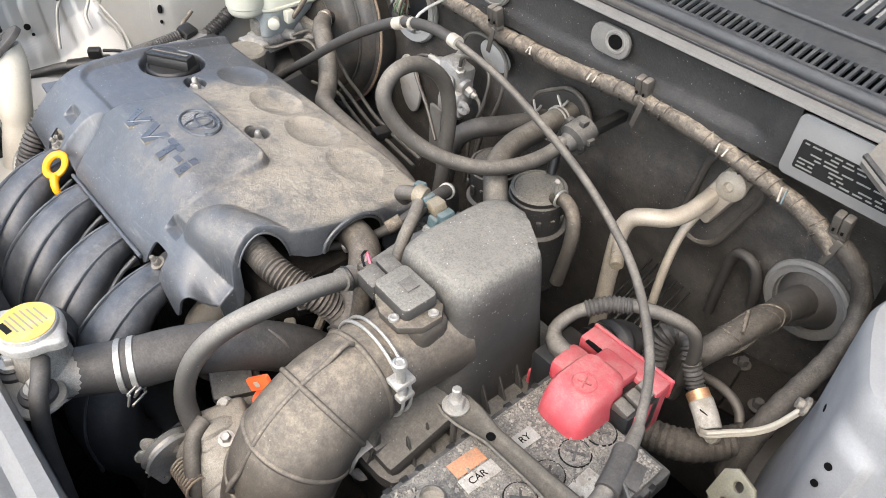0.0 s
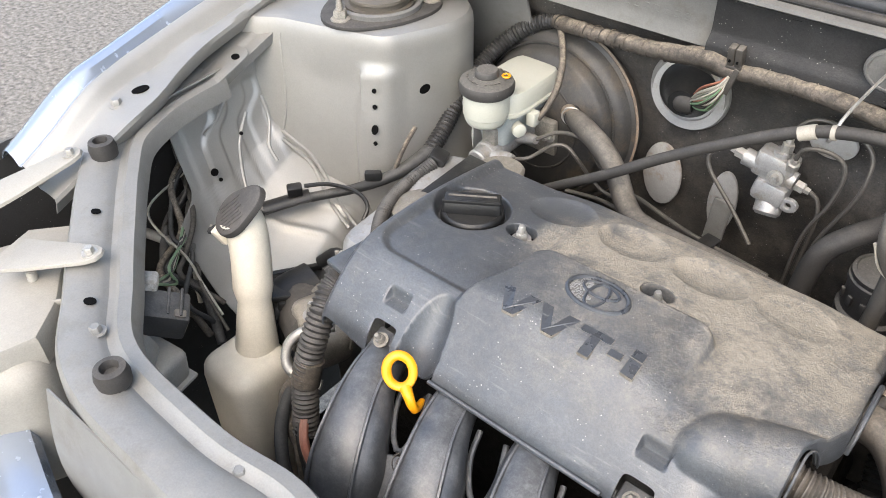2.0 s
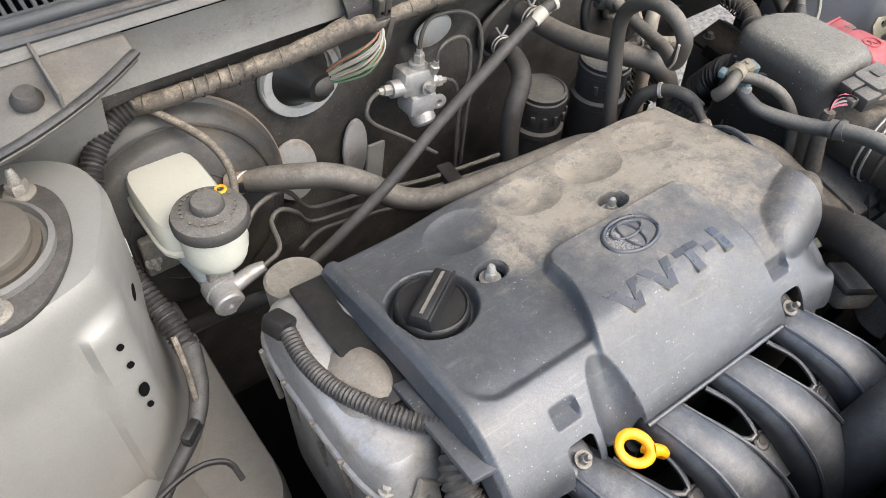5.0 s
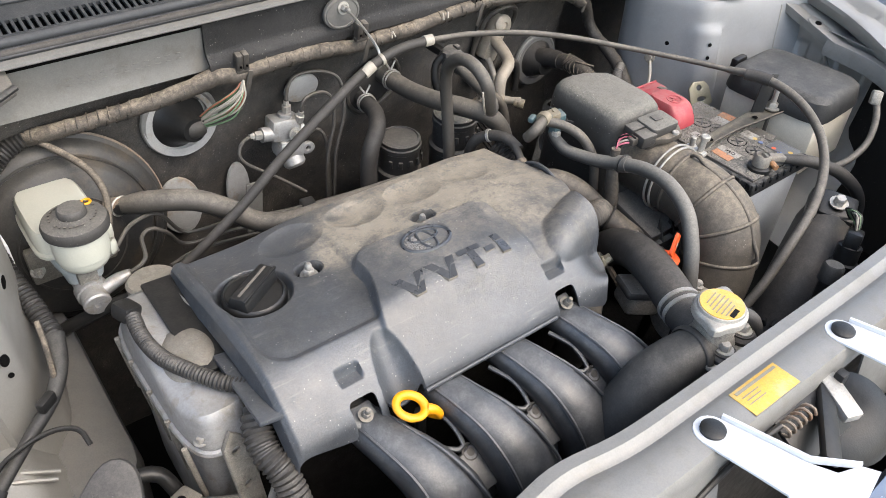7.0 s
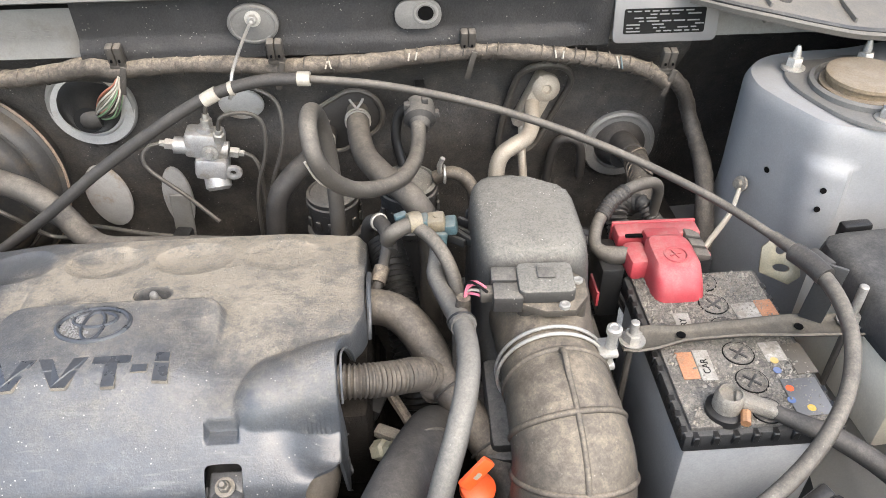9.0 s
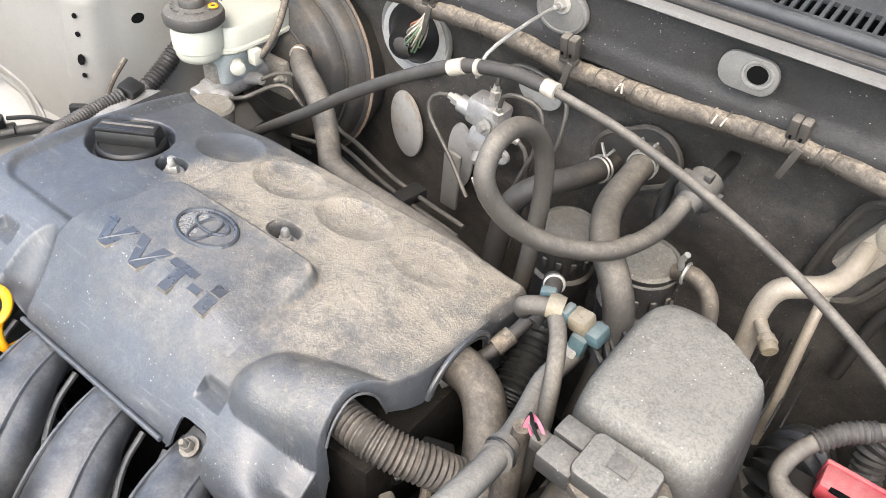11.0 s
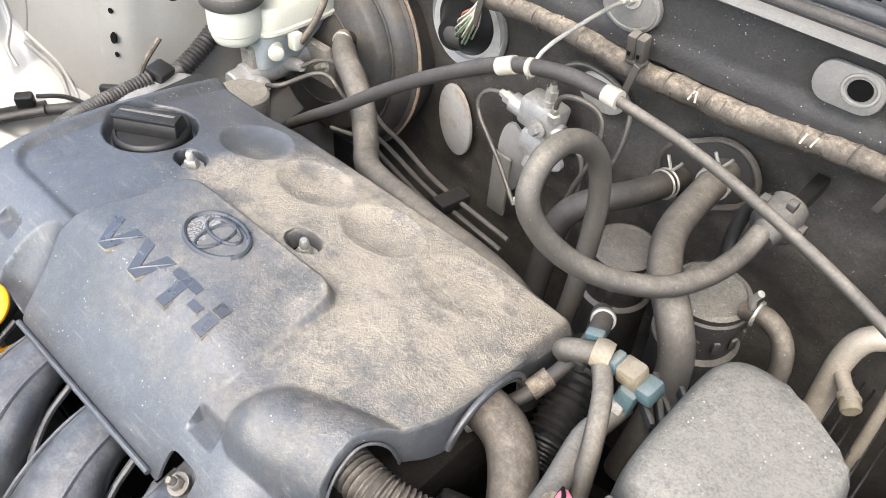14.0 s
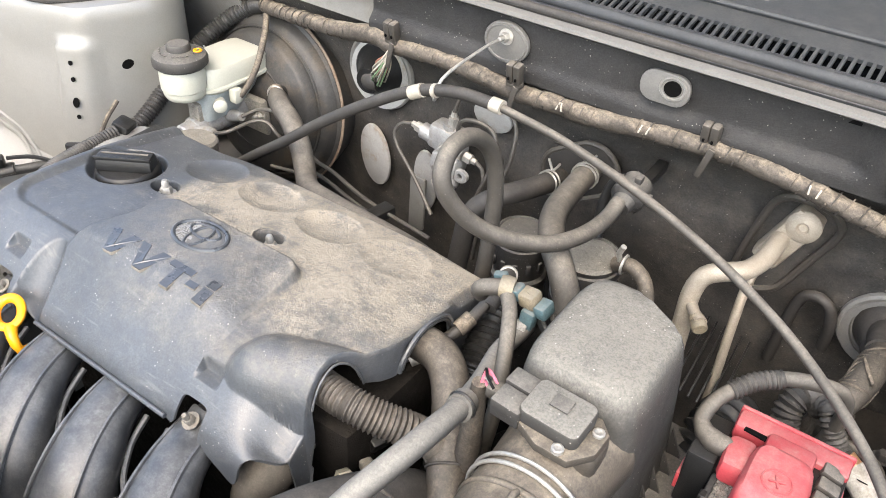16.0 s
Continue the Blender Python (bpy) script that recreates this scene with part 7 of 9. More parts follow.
for k, pts in enumerate(([(-0.160, 0.308, 0.849), (-0.176, 0.304, 0.848), (-0.186, 0.300, 0.836), (-0.180, 0.296, 0.818), (-0.140, 0.285, 0.785), (-0.105, 0.272, 0.755)],
                         [(-0.105, 0.310, 0.882), (-0.098, 0.312, 0.905), (-0.080, 0.318, 0.914), (-0.045, 0.318, 0.910), (-0.022, 0.312, 0.898), (-0.016, 0.305, 0.875), (-0.020, 0.30, 0.84), (-0.040, 0.295, 0.78), (-0.05, 0.29, 0.70)],
                         [(-0.090, 0.297, 0.868), (-0.086, 0.296, 0.884), (-0.072, 0.298, 0.890), (-0.050, 0.302, 0.886), (-0.038, 0.30, 0.872), (-0.040, 0.295, 0.835), (-0.056, 0.292, 0.78), (-0.06, 0.29, 0.70)],
                         [(-0.072, 0.308, 0.830), (-0.058, 0.306, 0.826), (-0.050, 0.302, 0.80), (-0.052, 0.296, 0.72)])):
    part("pipe", tube(pts, 0.0026, 8), LINE, pv)
# bare oval spots where the insulation leaves the painted metal open
for name, c, w, h, spin in (("oval", (-0.262, 0.361, 0.746), 0.030, 0.050, -8), ("oval", (-0.174, 0.345, 0.738), 0.019, 0.050, 4), ("oval", (-0.066, 0.352, 0.882), 0.027, 0.024, 0)):
    y = wall_y(c[2]) - 0.010
    solo("trim_bare_spot", prism(ellipse(w, h, 28), 0.004, pose(c[0], y, c[2], 90 + (4 if c[2] < 0.8 else 16), 0, spin), 0.002), BARE, "pale bare painted spot left open in the firewall pad", "panel", "structure")
solo("pipe_bracket", slab((0.026, 0.006, 0.090), (-0.165, 0.325, 0.72), 0.003, (4, 4, 0)), PAINT_DUSTY, "dusty pressed steel bracket below the brake valve", "bracket")

# ---- heater and vacuum hoses at the firewall ----
plate = thing("heater_plate", (0.055, 0.35, 0.85), "oval sealing plate round the heater pipes on the firewall", "sealing plate")
py = wall_y(0.85) - 0.014
part("plate", prism(roundrect(0.098, 0.066, 0.032, 6), 0.006, pose(0.056, py + 0.004, 0.852, 90 + 6, -32, 0), 0.002), RUBBER, plate)
part("rim", tube([(0.056 + 0.85 * (x * math.cos(0.55) - y * math.sin(0.55)) * 1.18, py - 0.003, 0.852 + 0.85 * (x * math.sin(0.55) + y * math.cos(0.55)) * 1.18) for x, y in roundrect(0.098, 0.066, 0.032, 6)], 0.0035, 8, closed=True), RUBBER_PALE, plate)
for pts, r, name in (([(0.034, 0.352, 0.836), (0.030, 0.318, 0.838), (0.020, 0.278, 0.842), (0.000, 0.243, 0.840), (-0.020, 0.230, 0.818), (-0.027, 0.226, 0.780), (-0.028, 0.215, 0.72), (-0.02, 0.19, 0.64)], 0.0125, "heater_hose"),
                     ([(0.072, 0.350, 0.866), (0.073, 0.315, 0.866), (0.076, 0.270, 0.866), (0.084, 0.222, 0.870), (0.104, 0.178, 0.872), (0.130, 0.152, 0.862), (0.147, 0.140, 0.835), (0.150, 0.13, 0.79), (0.146, 0.11, 0.72)], 0.0135, "heater_hose")):
    h = thing(name, pts[3], "thick dusty rubber heater hose with a wire clamp", "hose", group="heater hoses")
    part("hose", tube(pts, r, 18), RUBBER if r < 0.013 else RUBBER_PALE, h)
    q, d = Vector(pts[1]), (Vector(pts[2]) - Vector(pts[0])).normalized()
    s1 = d.cross(Vector((0, 0, 1))).normalized()
    o1 = s1.cross(d)
    for off in (0.0, 0.006):
        part("clamp_wire", tube([q + d * off + (s1 * math.cos(a / 18 * math.tau) + o1 * math.sin(a / 18 * math.tau)) * (r + 0.0012) for a in range(18)], 0.0012, 6, 0.004, closed=True), STEEL, h)
    for sgn in (-1, 1):
        part("clamp_ear", tube([q + o1 * (r + 0.001), q + o1 * (r + 0.010) + s1 * 0.006 * sgn, q + o1 * (r + 0.014) + s1 * 0.008 * sgn], 0.0016, 6), STEEL, h)
loop = thing("looped_hose", (0.06, 0.12, 0.90), "dusty grey rubber hose bent in a loop with faded print", "hose")
part("hose", tube([(0.143, 0.238, 0.899), (0.142, 0.215, 0.892), (0.136, 0.180, 0.890), (0.122, 0.142, 0.894), (0.098, 0.112, 0.903), (0.074, 0.090, 0.918), (0.056, 0.073, 0.942), (0.0455, 0.066, 0.968), (0.041, 0.080, 0.987), (0.0405, 0.105, 0.991), (0.0425, 0.130, 0.979),
                   (0.046, 0.148, 0.955), (0.050, 0.152, 0.920), (0.052, 0.148, 0.88), (0.052, 0.142, 0.83), (0.05, 0.13, 0.77)], 0.0082, 16), RUBBER_PALE, loop)
part("faded_print", tube([(0.0365, 0.0645, 0.966), (0.046, 0.0710, 0.9405), (0.064, 0.087, 0.917)], 0.0014, 6), WHITE_TAPE, loop, "row of faded white print")
valve2 = thing("vacuum_valve", (0.145, 0.26, 0.89), "dusty black vacuum valve with a clip on the firewall", "valve")
part("body", lathe([(0.016, -0.012), (0.018, 0.0), (0.018, 0.012), (0.012, 0.016), (0.010, 0.026)], (0.146, 0.262, 0.902), (-0.05, -0.9, -0.3), 18), BLACK_DUSTY, valve2)
for k in range(5):
    a = k / 5 * math.tau
    part("tooth", slab((0.007, 0.010, 0.007), (0.146 + 0.018 * math.cos(a), 0.258, 0.902 + 0.018 * math.sin(a)), 0.001), BLACK_DUSTY, valve2)
part("wire", tube([(0.136, 0.262, 0.912), (0.122, 0.268, 0.896), (0.118, 0.262, 0.868), (0.124, 0.25, 0.84)], 0.006, 10), BLACK, valve2)
part("arm", slab((0.012, 0.07, 0.012), (0.149, 0.300, 0.900), 0.002), BLACK, valve2)
# black canisters below
for c, r, m, lab_ in (((0.040, 0.243, 0.812), 0.030, BLACK_DUSTY, "round black plastic canister behind the engine"), ((0.129, 0.226, 0.834), 0.0325, BLACK_DUSTY, "dusty grey-black ribbed filter canister with a hose stub")):
    can = thing("vapour_canister", (c[0], c[1], 0.66), lab_, "canister", group="vapour canisters")
    part("drum", lathe([(r * 1.08, -0.14), (r * 1.08, -0.062), (r * 1.14, -0.060), (r * 1.14, -0.052), (r, -0.049), (r, -0.016), (r * 1.07, -0.014), (r * 1.07, -0.007), (r, -0.005)], c, (0, -0.05, 1), 36), m, can)
    part("lid", lathe([(r, -0.006), (r * 1.03, -0.004), (r * 1.02, 0.0), (r * 0.90, 0.002), (r * 0.86, 0.0), (r * 0.55, 0.001), (0, 0.0015)], c, (0, -0.05, 1), 36), m if c[0] < 0.1 else LID, can)
    for k in range(7):
        a = radians(-150 + 27 * k)
        part("clip_tab", slab((0.006, 0.003, 0.012), (c[0] + r * 1.08 * math.cos(a), c[1] + r * 1.08 * math.sin(a), c[2] - 0.030), 0.001, (0, 0, math.degrees(a) + 90)), m, can)
can2 = thing("canister_hose", (0.18, 0.20, 0.83), "short brown rubber hose with a spring clip", "hose")
part("hose", tube([(0.160, 0.218, 0.842), (0.178, 0.214, 0.850), (0.196, 0.208, 0.842), (0.205, 0.200, 0.815), (0.203, 0.19, 0.76)], 0.0080, 14), DUCT, can2)
part("clip", tube([(0.166, 0.214, 0.850), (0.164, 0.210, 0.862), (0.168, 0.207, 0.874)], 0.003, 8), STEEL, can2)
part("clip_band", tube([(0.170, 0.215 + 0.0095 * math.cos(a / 12 * math.tau), 0.848 + 0.0095 * math.sin(a / 12 * math.tau)) for a in range(12)], 0.0016, 6, 0.003, closed=True), STEEL, can2)
# solenoid valve with hoses
sol = thing("vapour_valve", (0.145, 0.055, 0.87), "pale blue and beige solenoid valve wrapped in tape", "valve")
part("coil", slab((0.017, 0.015, 0.015), (0.1500, 0.0500, 0.9050), 0.003, (10, -10, -8)), BEIGE, sol)
part("stud", lathe([(0.0034, 0), (0.0034, 0.0012), (0, 0.0014)], (0.1505, 0.0495, 0.9122), (0.1, -0.2, 1), 14), BEIGE, sol)
part("cap", slab((0.012, 0.016, 0.013), (0.1635, 0.0505, 0.9000), 0.0025, (10, -10, -8)), TEAL, sol)
part("collar", slab((0.007, 0.013, 0.012), (0.1395, 0.0490, 0.9070), 0.002, (10, -10, -8)), TEAL, sol)
part("cap", slab((0.012, 0.008, 0.008), (0.1180, 0.0560, 0.9080), 0.002, (0, -8, 18)), TEAL, sol)
part("tape_wrap", tube([(0.1350, 0.0480, 0.9080), (0.1300, 0.0465, 0.9085), (0.1245, 0.0450, 0.9085)], [0.0094, 0.0102, 0.0092], 14), BEIGE, sol, "yellowed tape")
part("body", slab((0.013, 0.013, 0.022), (0.1530, 0.0460, 0.8870), 0.003, (0, 6, 0)), TEAL, sol)
part("plug", slab((0.010, 0.010, 0.012), (0.1500, 0.0400, 0.8800), 0.002, (0, 10, 12)), PAPER, sol, "pale clear plug")
part("bracket", slab((0.004, 0.046, 0.010), (0.1700, 0.0560, 0.8860), 0.001, (0, 0, 38)), BLACK_SOFT, sol)
for k in range(4):
    part("rung", slab((0.026, 0.0035, 0.009), (0.166 + 0.0085 * k, 0.047 + 0.0105 * k, 0.8862), 0.001, (0, 0, -40)), BLACK_SOFT, sol)
thin = thing("breather_hose", (0.15, 0.03, 0.88), "thin dusty rubber hose curving off the solenoid valve", "hose")
part("hose", tube([(0.1270, 0.0450, 0.9075), (0.1180, 0.0410, 0.9065), (0.1105, 0.0390, 0.9030), (0.1060, 0.0420, 0.8960), (0.1050, 0.0480, 0.8880)], 0.0074, 14), RUBBER_PALE, thin)
part("hose", tube([(0.131, 0.044, 0.905), (0.144, 0.028, 0.904), (0.157, 0.004, 0.895), (0.165, -0.014, 0.872), (0.167, -0.022, 0.84), (0.164, -0.03, 0.79)], 0.0064, 12), RUBBER_PALE, thin)
stub = thing("purge_hose", (0.105, 0.12, 0.84), "short dark rubber hose with a bright clip behind the solenoid valve", "hose")
part("hose", tube([(0.106, 0.062, 0.862), (0.104, 0.085, 0.868), (0.096, 0.112, 0.862), (0.085, 0.130, 0.845), (0.080, 0.14, 0.80)], 0.0075, 14), RUBBER, stub)
part("clip_band", band((0.096, 0.112, 0.862), (-0.45, 0.85, -0.35), 0.0080, 0.004), STEEL, stub)
vent = thing("throttle_hose", (0.15, -0.10, 0.86), "long pale grey rubber hose sweeping over to the throttle body", "hose")
part("hose", tube([(0.152, 0.048, 0.879), (0.150, 0.038, 0.874), (0.148, 0.026, 0.872), (0.147, 0.012, 0.871), (0.156, -0.030, 0.876), (0.163, -0.070, 0.889), (0.164, -0.105, 0.898), (0.160, -0.141, 0.899), (0.149, -0.178, 0.887), (0.137, -0.202, 0.861), (0.130, -0.215, 0.831), (0.130, -0.221, 0.800), (0.140, -0.22, 0.765)],
                  [0.0080, 0.0080, 0.0080, 0.0082, 0.0085, 0.0088, 0.009, 0.0092, 0.0092, 0.0092, 0.0092, 0.0095, 0.0095], 18), HOSE_GREY, vent)
part("joint", tube([(0.1615, -0.060, 0.8855), (0.1640, -0.073, 0.8905)], 0.0110, 14), HOSE_GREY, vent)
part("tie", tube([(0.163 + 0.0105 * math.cos(a / 14 * math.tau), -0.066, 0.8880 + 0.0115 * math.sin(a / 14 * math.tau)) for a in range(14)], 0.0015, 6, 0.003, closed=True), BLACK, vent)

# ---- coolant hoses and radiator ----
cool = thing("coolant_hose", (0.14, -0.04, 0.80), "thick brown dusty coolant hose leaving the engine cover arch", "hose")
part("hose", tube([(0.045, 0.002, 0.842), (0.080, 0.001, 0.849), (0.107, -0.006, 0.849), (0.129, -0.026, 0.838), (0.147, -0.054, 0.816), (0.168, -0.085, 0.792), (0.192, -0.115, 0.767), (0.21, -0.15, 0.74)], 0.0165, 20), COOLANT, cool)
for q in ((0.155, -0.066, 0.808), (0.184, -0.105, 0.775)):
    d = Vector((0.5, -0.75, -0.4)).normalized()
    s1 = d.cross(Vector((0, 0, 1))).normalized()
    o1 = s1.cross(d)
    part("tape_ring", tube([Vector(q) + (s1 * math.cos(a / 18 * math.tau) + o1 * math.sin(a / 18 * math.tau)) * 0.0172 for a in range(18)], 0.0014, 6, 0.004, closed=True), RUBBER, cool)
corr = thing("breather_pipe", (0.10, -0.09, 0.82), "dusty corrugated breather pipe under the engine cover nose", "hose")
part("pipe", tube([(0.045, -0.094, 0.857), (0.078, -0.095, 0.857), (0.101, -0.088, 0.850), (0.123, -0.075, 0.839), (0.137, -0.060, 0.820), (0.142, -0.050, 0.79)], 0.0138, 20, ribs=(0.0040, 0.0012)), COOLANT, corr)
down = thing("intake_pipe", (0.05, -0.13, 0.78), "brown dusty pipe dropping below the engine cover", "pipe")
part("pipe", tube([(0.040, -0.120, 0.815), (0.038, -0.140, 0.795), (0.028, -0.155, 0.765), (0.02, -0.15, 0.70)], 0.021, 20), RUBBER_PALE, down)
top_h = thing("radiator_hose", (0.09, -0.2, 0.80), "thick black upper radiator hose with a bright spring clamp", "hose", group="radiator hoses")
part("hose", tube([(0.055, -0.298, 0.828), (0.068, -0.268, 0.827), (0.080, -0.242, 0.826), (0.095, -0.205, 0.828), (0.112, -0.165, 0.824), (0.128, -0.125, 0.808), (0.138, -0.09, 0.78), (0.14, -0.06, 0.73)], [0.021, 0.0225, 0.0235, 0.0235, 0.0235, 0.0235, 0.0235, 0.0235], 24), RUBBER, top_h)
for f in (-0.005, 0.005):
    q, d = Vector((0.079 + f * 0.4, -0.245 + f, 0.826)), Vector((0.42, 0.9, 0.02)).normalized()
    s1 = d.cross(Vector((0, 0, 1))).normalized()
    o1 = s1.cross(d)
    part("clamp_band", band(q, d, 0.0236, 0.0055), STEEL, top_h, "bright spring clamp")
for dx, w in ((0.0, 0.020), (0.012, 0.018)):
    part("clamp_ear", slab((0.0015, w, 0.004), (0.103 + dx * 0.3, -0.251, 0.822 - dx), 0.0004, (0, 20, 25)), STEEL, top_h)
for dy in (-0.009, 0.009):
    part("clamp_ear", slab((0.0018, 0.0025, 0.020), (0.104 - dy * 0.4, -0.251 + dy, 0.815), 0.0005, (0, 18, 25)), STEEL, top_h)
part("clamp_tongue", slab((0.0018, 0.007, 0.012), (0.106, -0.251, 0.818), 0.0005, (0, 25, 25)), STEEL, top_h)
part("seam", tube([(0.124 + 0.0238 * math.cos(a), -0.134 + 0.012 * math.cos(a), 0.812 + 0.0238 * math.sin(a)) for a in [radians(b) for b in range(-30, 200, 15)]], 0.0014, 6), RUBBER_PALE, top_h)
low_h = thing("radiator_hose", (-0.03, -0.285, 0.70), "fat ribbed black lower hose beside the intake runners", "hose", group="radiator hoses")
part("hose", tube([(0.040, -0.302, 0.838), (0.018, -0.298, 0.834), (-0.008, -0.292, 0.820), (-0.030, -0.288, 0.795), (-0.044, -0.284, 0.760), (-0.05, -0.28, 0.71), (-0.05, -0.27, 0.64)], [0.024, 0.026, 0.029, 0.031, 0.032, 0.032, 0.032], 36, 0.003), BLACK_SOFT, low_h)
part("clamp_band", tube([(0.024 + 0.004 * math.cos(a / 24 * math.tau), -0.299 + 0.027 * math.cos(a / 24 * math.tau), 0.8355 + 0.027 * math.sin(a / 24 * math.tau)) for a in range(24)], 0.004, 8, 0.005, closed=True, flat=0.5), RUBBER, low_h)
neck = thing("filler_neck", (0.048, -0.302, 0.81), "alloy radiator filler neck with a chrome, yellow-labelled cap", "filler neck")
part("neck", lathe([(0.024, -0.045), (0.025, -0.01), (0.021, 0.0), (0.021, 0.020), (0.0265, 0.022), (0.0265, 0.026)], (0.048, -0.302, 0.856), seg=32), ALLOY_DULL, neck)
part("cross_pipe", tube([(0.030, -0.302, 0.838), (0.056, -0.300, 0.832), (0.066, -0.275, 0.828)], 0.020, 20), ALLOY_DULL, neck)
part("bracket", prism(roundrect(0.085, 0.042, 0.018, 5), 0.004, pose(0.058, -0.322, 0.838, 0, 0, 8), 0.001), ALLOY_DULL, neck)
for x, y in ((0.040, -0.324), (0.079, -0.318)):
    g = lathe([(0.0155, 0), (0.0155, 0.005), (0.012, 0.008), (0.012, 0.010)], (x, y, 0.841), seg=24)
    part("rubber_mount", g, RUBBER, neck)
    hexbolt("bolt", (x, y, 0.851), neck, 0.010, dome=False)
part("overflow_hose", tube([(0.070, -0.306, 0.868), (0.085, -0.312, 0.866), (0.096, -0.322, 0.850), (0.10, -0.33, 0.80), (0.105, -0.335, 0.70)], 0.0075, 14), RUBBER, neck)
ears = []
for k in range(48):
    a = k / 48 * math.tau
    r = 0.0275 + 0.0085 * max(0, math.cos(2 * a)) ** 6
    ears.append((r * math.cos(a + 0.5), r * math.sin(a + 0.5)))
rc = part("cap", prism(ears, 0.010, pose(0.048, -0.302, 0.8795), 0.004, segs=3), STEEL, neck, "chrome pressure cap")
part("crown", lathe([(0.0245, 0.889), (0.0235, 0.8925), (0.022, 0.893), (0, 0.893)], (0.048, -0.302, 0), seg=36), STEEL, rc)
part("label", lathe([(0.0222, 0.893), (0.0222, 0.8937), (0, 0.8937)], (0.048, -0.302, 0), seg=36), YELLOW_LABEL, rc, "round yellow label")
for k in range(6):
    part("print_bar", slab((0.030 - 0.004 * abs(k - 2.5), 0.0015, 0.0004), (0.046, -0.290 - 0.0046 * k, 0.8939), 0, (0, 0, 12)), OLIVE, rc)
part("print_bar", slab((0.014, 0.005, 0.0005), (0.046, -0.318, 0.8939), 0, (0, 0, 12)), INK, rc)
rad = thing("radiator", (0.0, -0.345, 0.40), "black radiator with fan shroud behind the support", "radiator")
part("core", slab((0.62, 0.035, 0.40), (0.0, -0.365, 0.62), 0.004), BLACK, rad)
part("top_tank", tube([(-0.30, -0.355, 0.812), (0, -0.355, 0.815), (0.30, -0.355, 0.812)], 0.020, 16), BLACK, rad)
fan = thing("radiator_fan", (-0.2, -0.31, 0.55), "black plastic radiator fan shroud in the shade", "fan")
part("shroud", lathe([(0.15, 0.0), (0.16, 0.02), (0.155, 0.04), (0.145, 0.04), (0.14, 0.01)], (-0.20, -0.335, 0.62), (0, 1, 0), 40), BLACK, fan)
part("hub", lathe([(0.04, 0), (0.04, 0.03), (0.03, 0.036), (0, 0.036)], (-0.20, -0.33, 0.62), (0, 1, 0), 24), BLACK, fan)
for k in range(7):
    part("blade", slab((0.10, 0.006, 0.035), (-0.20 + 0.09 * math.cos(k / 7 * math.tau), -0.315, 0.62 + 0.09 * math.sin(k / 7 * math.tau)), 0.002, (25, -math.degrees(k / 7 * math.tau), 0)), BLACK, fan)
# bonnet latch in the gap before the support
lat = thing("bonnet_latch", (0.04, -0.42, 0.80), "black greasy bonnet latch with a rusty spring", "latch")
part("plate", slab((0.08, 0.05, 0.006), (0.045, -0.425, 0.835), 0.002, (30, 0, 0)), BLACK, lat)
part("lever", slab((0.11, 0.018, 0.010), (0.055, -0.432, 0.846), 0.003, (20, 0, 35)), BLACK, lat)
part("hook", slab((0.020, 0.050, 0.012), (0.085, -0.425, 0.846), 0.003, (10, 0, -20)), STEEL, lat)
part("spring", tube([(0.000 + 0.0016 * k, -0.418 + 0.007 * math.cos(k * 1.2), 0.848 + 0.007 * math.sin(k * 1.2)) for k in range(30)], 0.0016, 6), RUST, lat)
part("horn", lathe([(0.045, 0), (0.048, 0.006), (0.048, 0.014), (0.04, 0.02), (0.02, 0.024), (0, 0.024)], (0.12, -0.43, 0.79), (-0.3, -0.5, 0.8), 32), BLACK, lat)
part("latch_cable", tube([(0.0, -0.415, 0.855), (-0.06, -0.412, 0.848), (-0.14, -0.414, 0.83), (-0.25, -0.41, 0.81)], 0.003, 8), BLACK, lat)
for x in (-0.03, 0.10):
    part("guide", slab((0.012, 0.010, 0.02), (x, -0.415, 0.852), 0.002), BLACK, lat)
# gearbox dipstick
gd = thing("gearbox_dipstick", (0.162, -0.165, 0.78), "orange-red gearbox dipstick handle beside the intake duct", "dipstick")
part("knob", lathe([(0.0, 0.005), (0.012, 0.005), (0.0145, 0.003), (0.0145, -0.003), (0.011, -0.006), (0.007, -0.014)], (0.168, -0.160, 0.795), (0.1, -0.1, 1), 24), ORANGE, gd)
part("tab", prism(roundrect(0.030, 0.013, 0.002, 3, 0.006, 0), 0.0035, pose(0.161, -0.1655, 0.818, 78, -38, 25), 0.0008), ORANGE, gd)
part("tag", slab((0.006, 0.0009, 0.005), (0.1665, -0.1680, 0.8225), 0, (0, -38, 25)), WHITE_TAPE, gd)
part("guide_tube", tube([(0.163, -0.168, 0.79), (0.165, -0.165, 0.74), (0.17, -0.15, 0.65)], 0.007, 10), MUD_SHADE, gd)

# ---- air conditioning pipes on the firewall ----
ac = thing("air_conditioning_pipe", (0.27, 0.30, 0.80), "dusty aluminium air conditioning pipes bolted to the firewall block", "pipe")
ay = wall_y(0.89)
part("block", slab((0.030, 0.024, 0.075), (0.291, ay - 0.012, 0.872), 0.005, (0, 24, 0)), PIPE, ac)
part("bolt", lathe([(0.017, 0), (0.017, 0.005), (0.013, 0.009), (0.006, 0.010), (0.004, 0.007), (0, 0.007)], (0.302, ay - 0.018, 0.893), (0, -1, 0.15), 24), PIPE, ac)
part("pipe", tube([(0.286, 0.325, 0.872), (0.282, 0.295, 0.862), (0.272, 0.272, 0.857), (0.255, 0.258, 0.855), (0.240, 0.252, 0.846), (0.234, 0.247, 0.825), (0.235, 0.243, 0.78), (0.238, 0.24, 0.68)], 0.0098, 16), PIPE, ac)
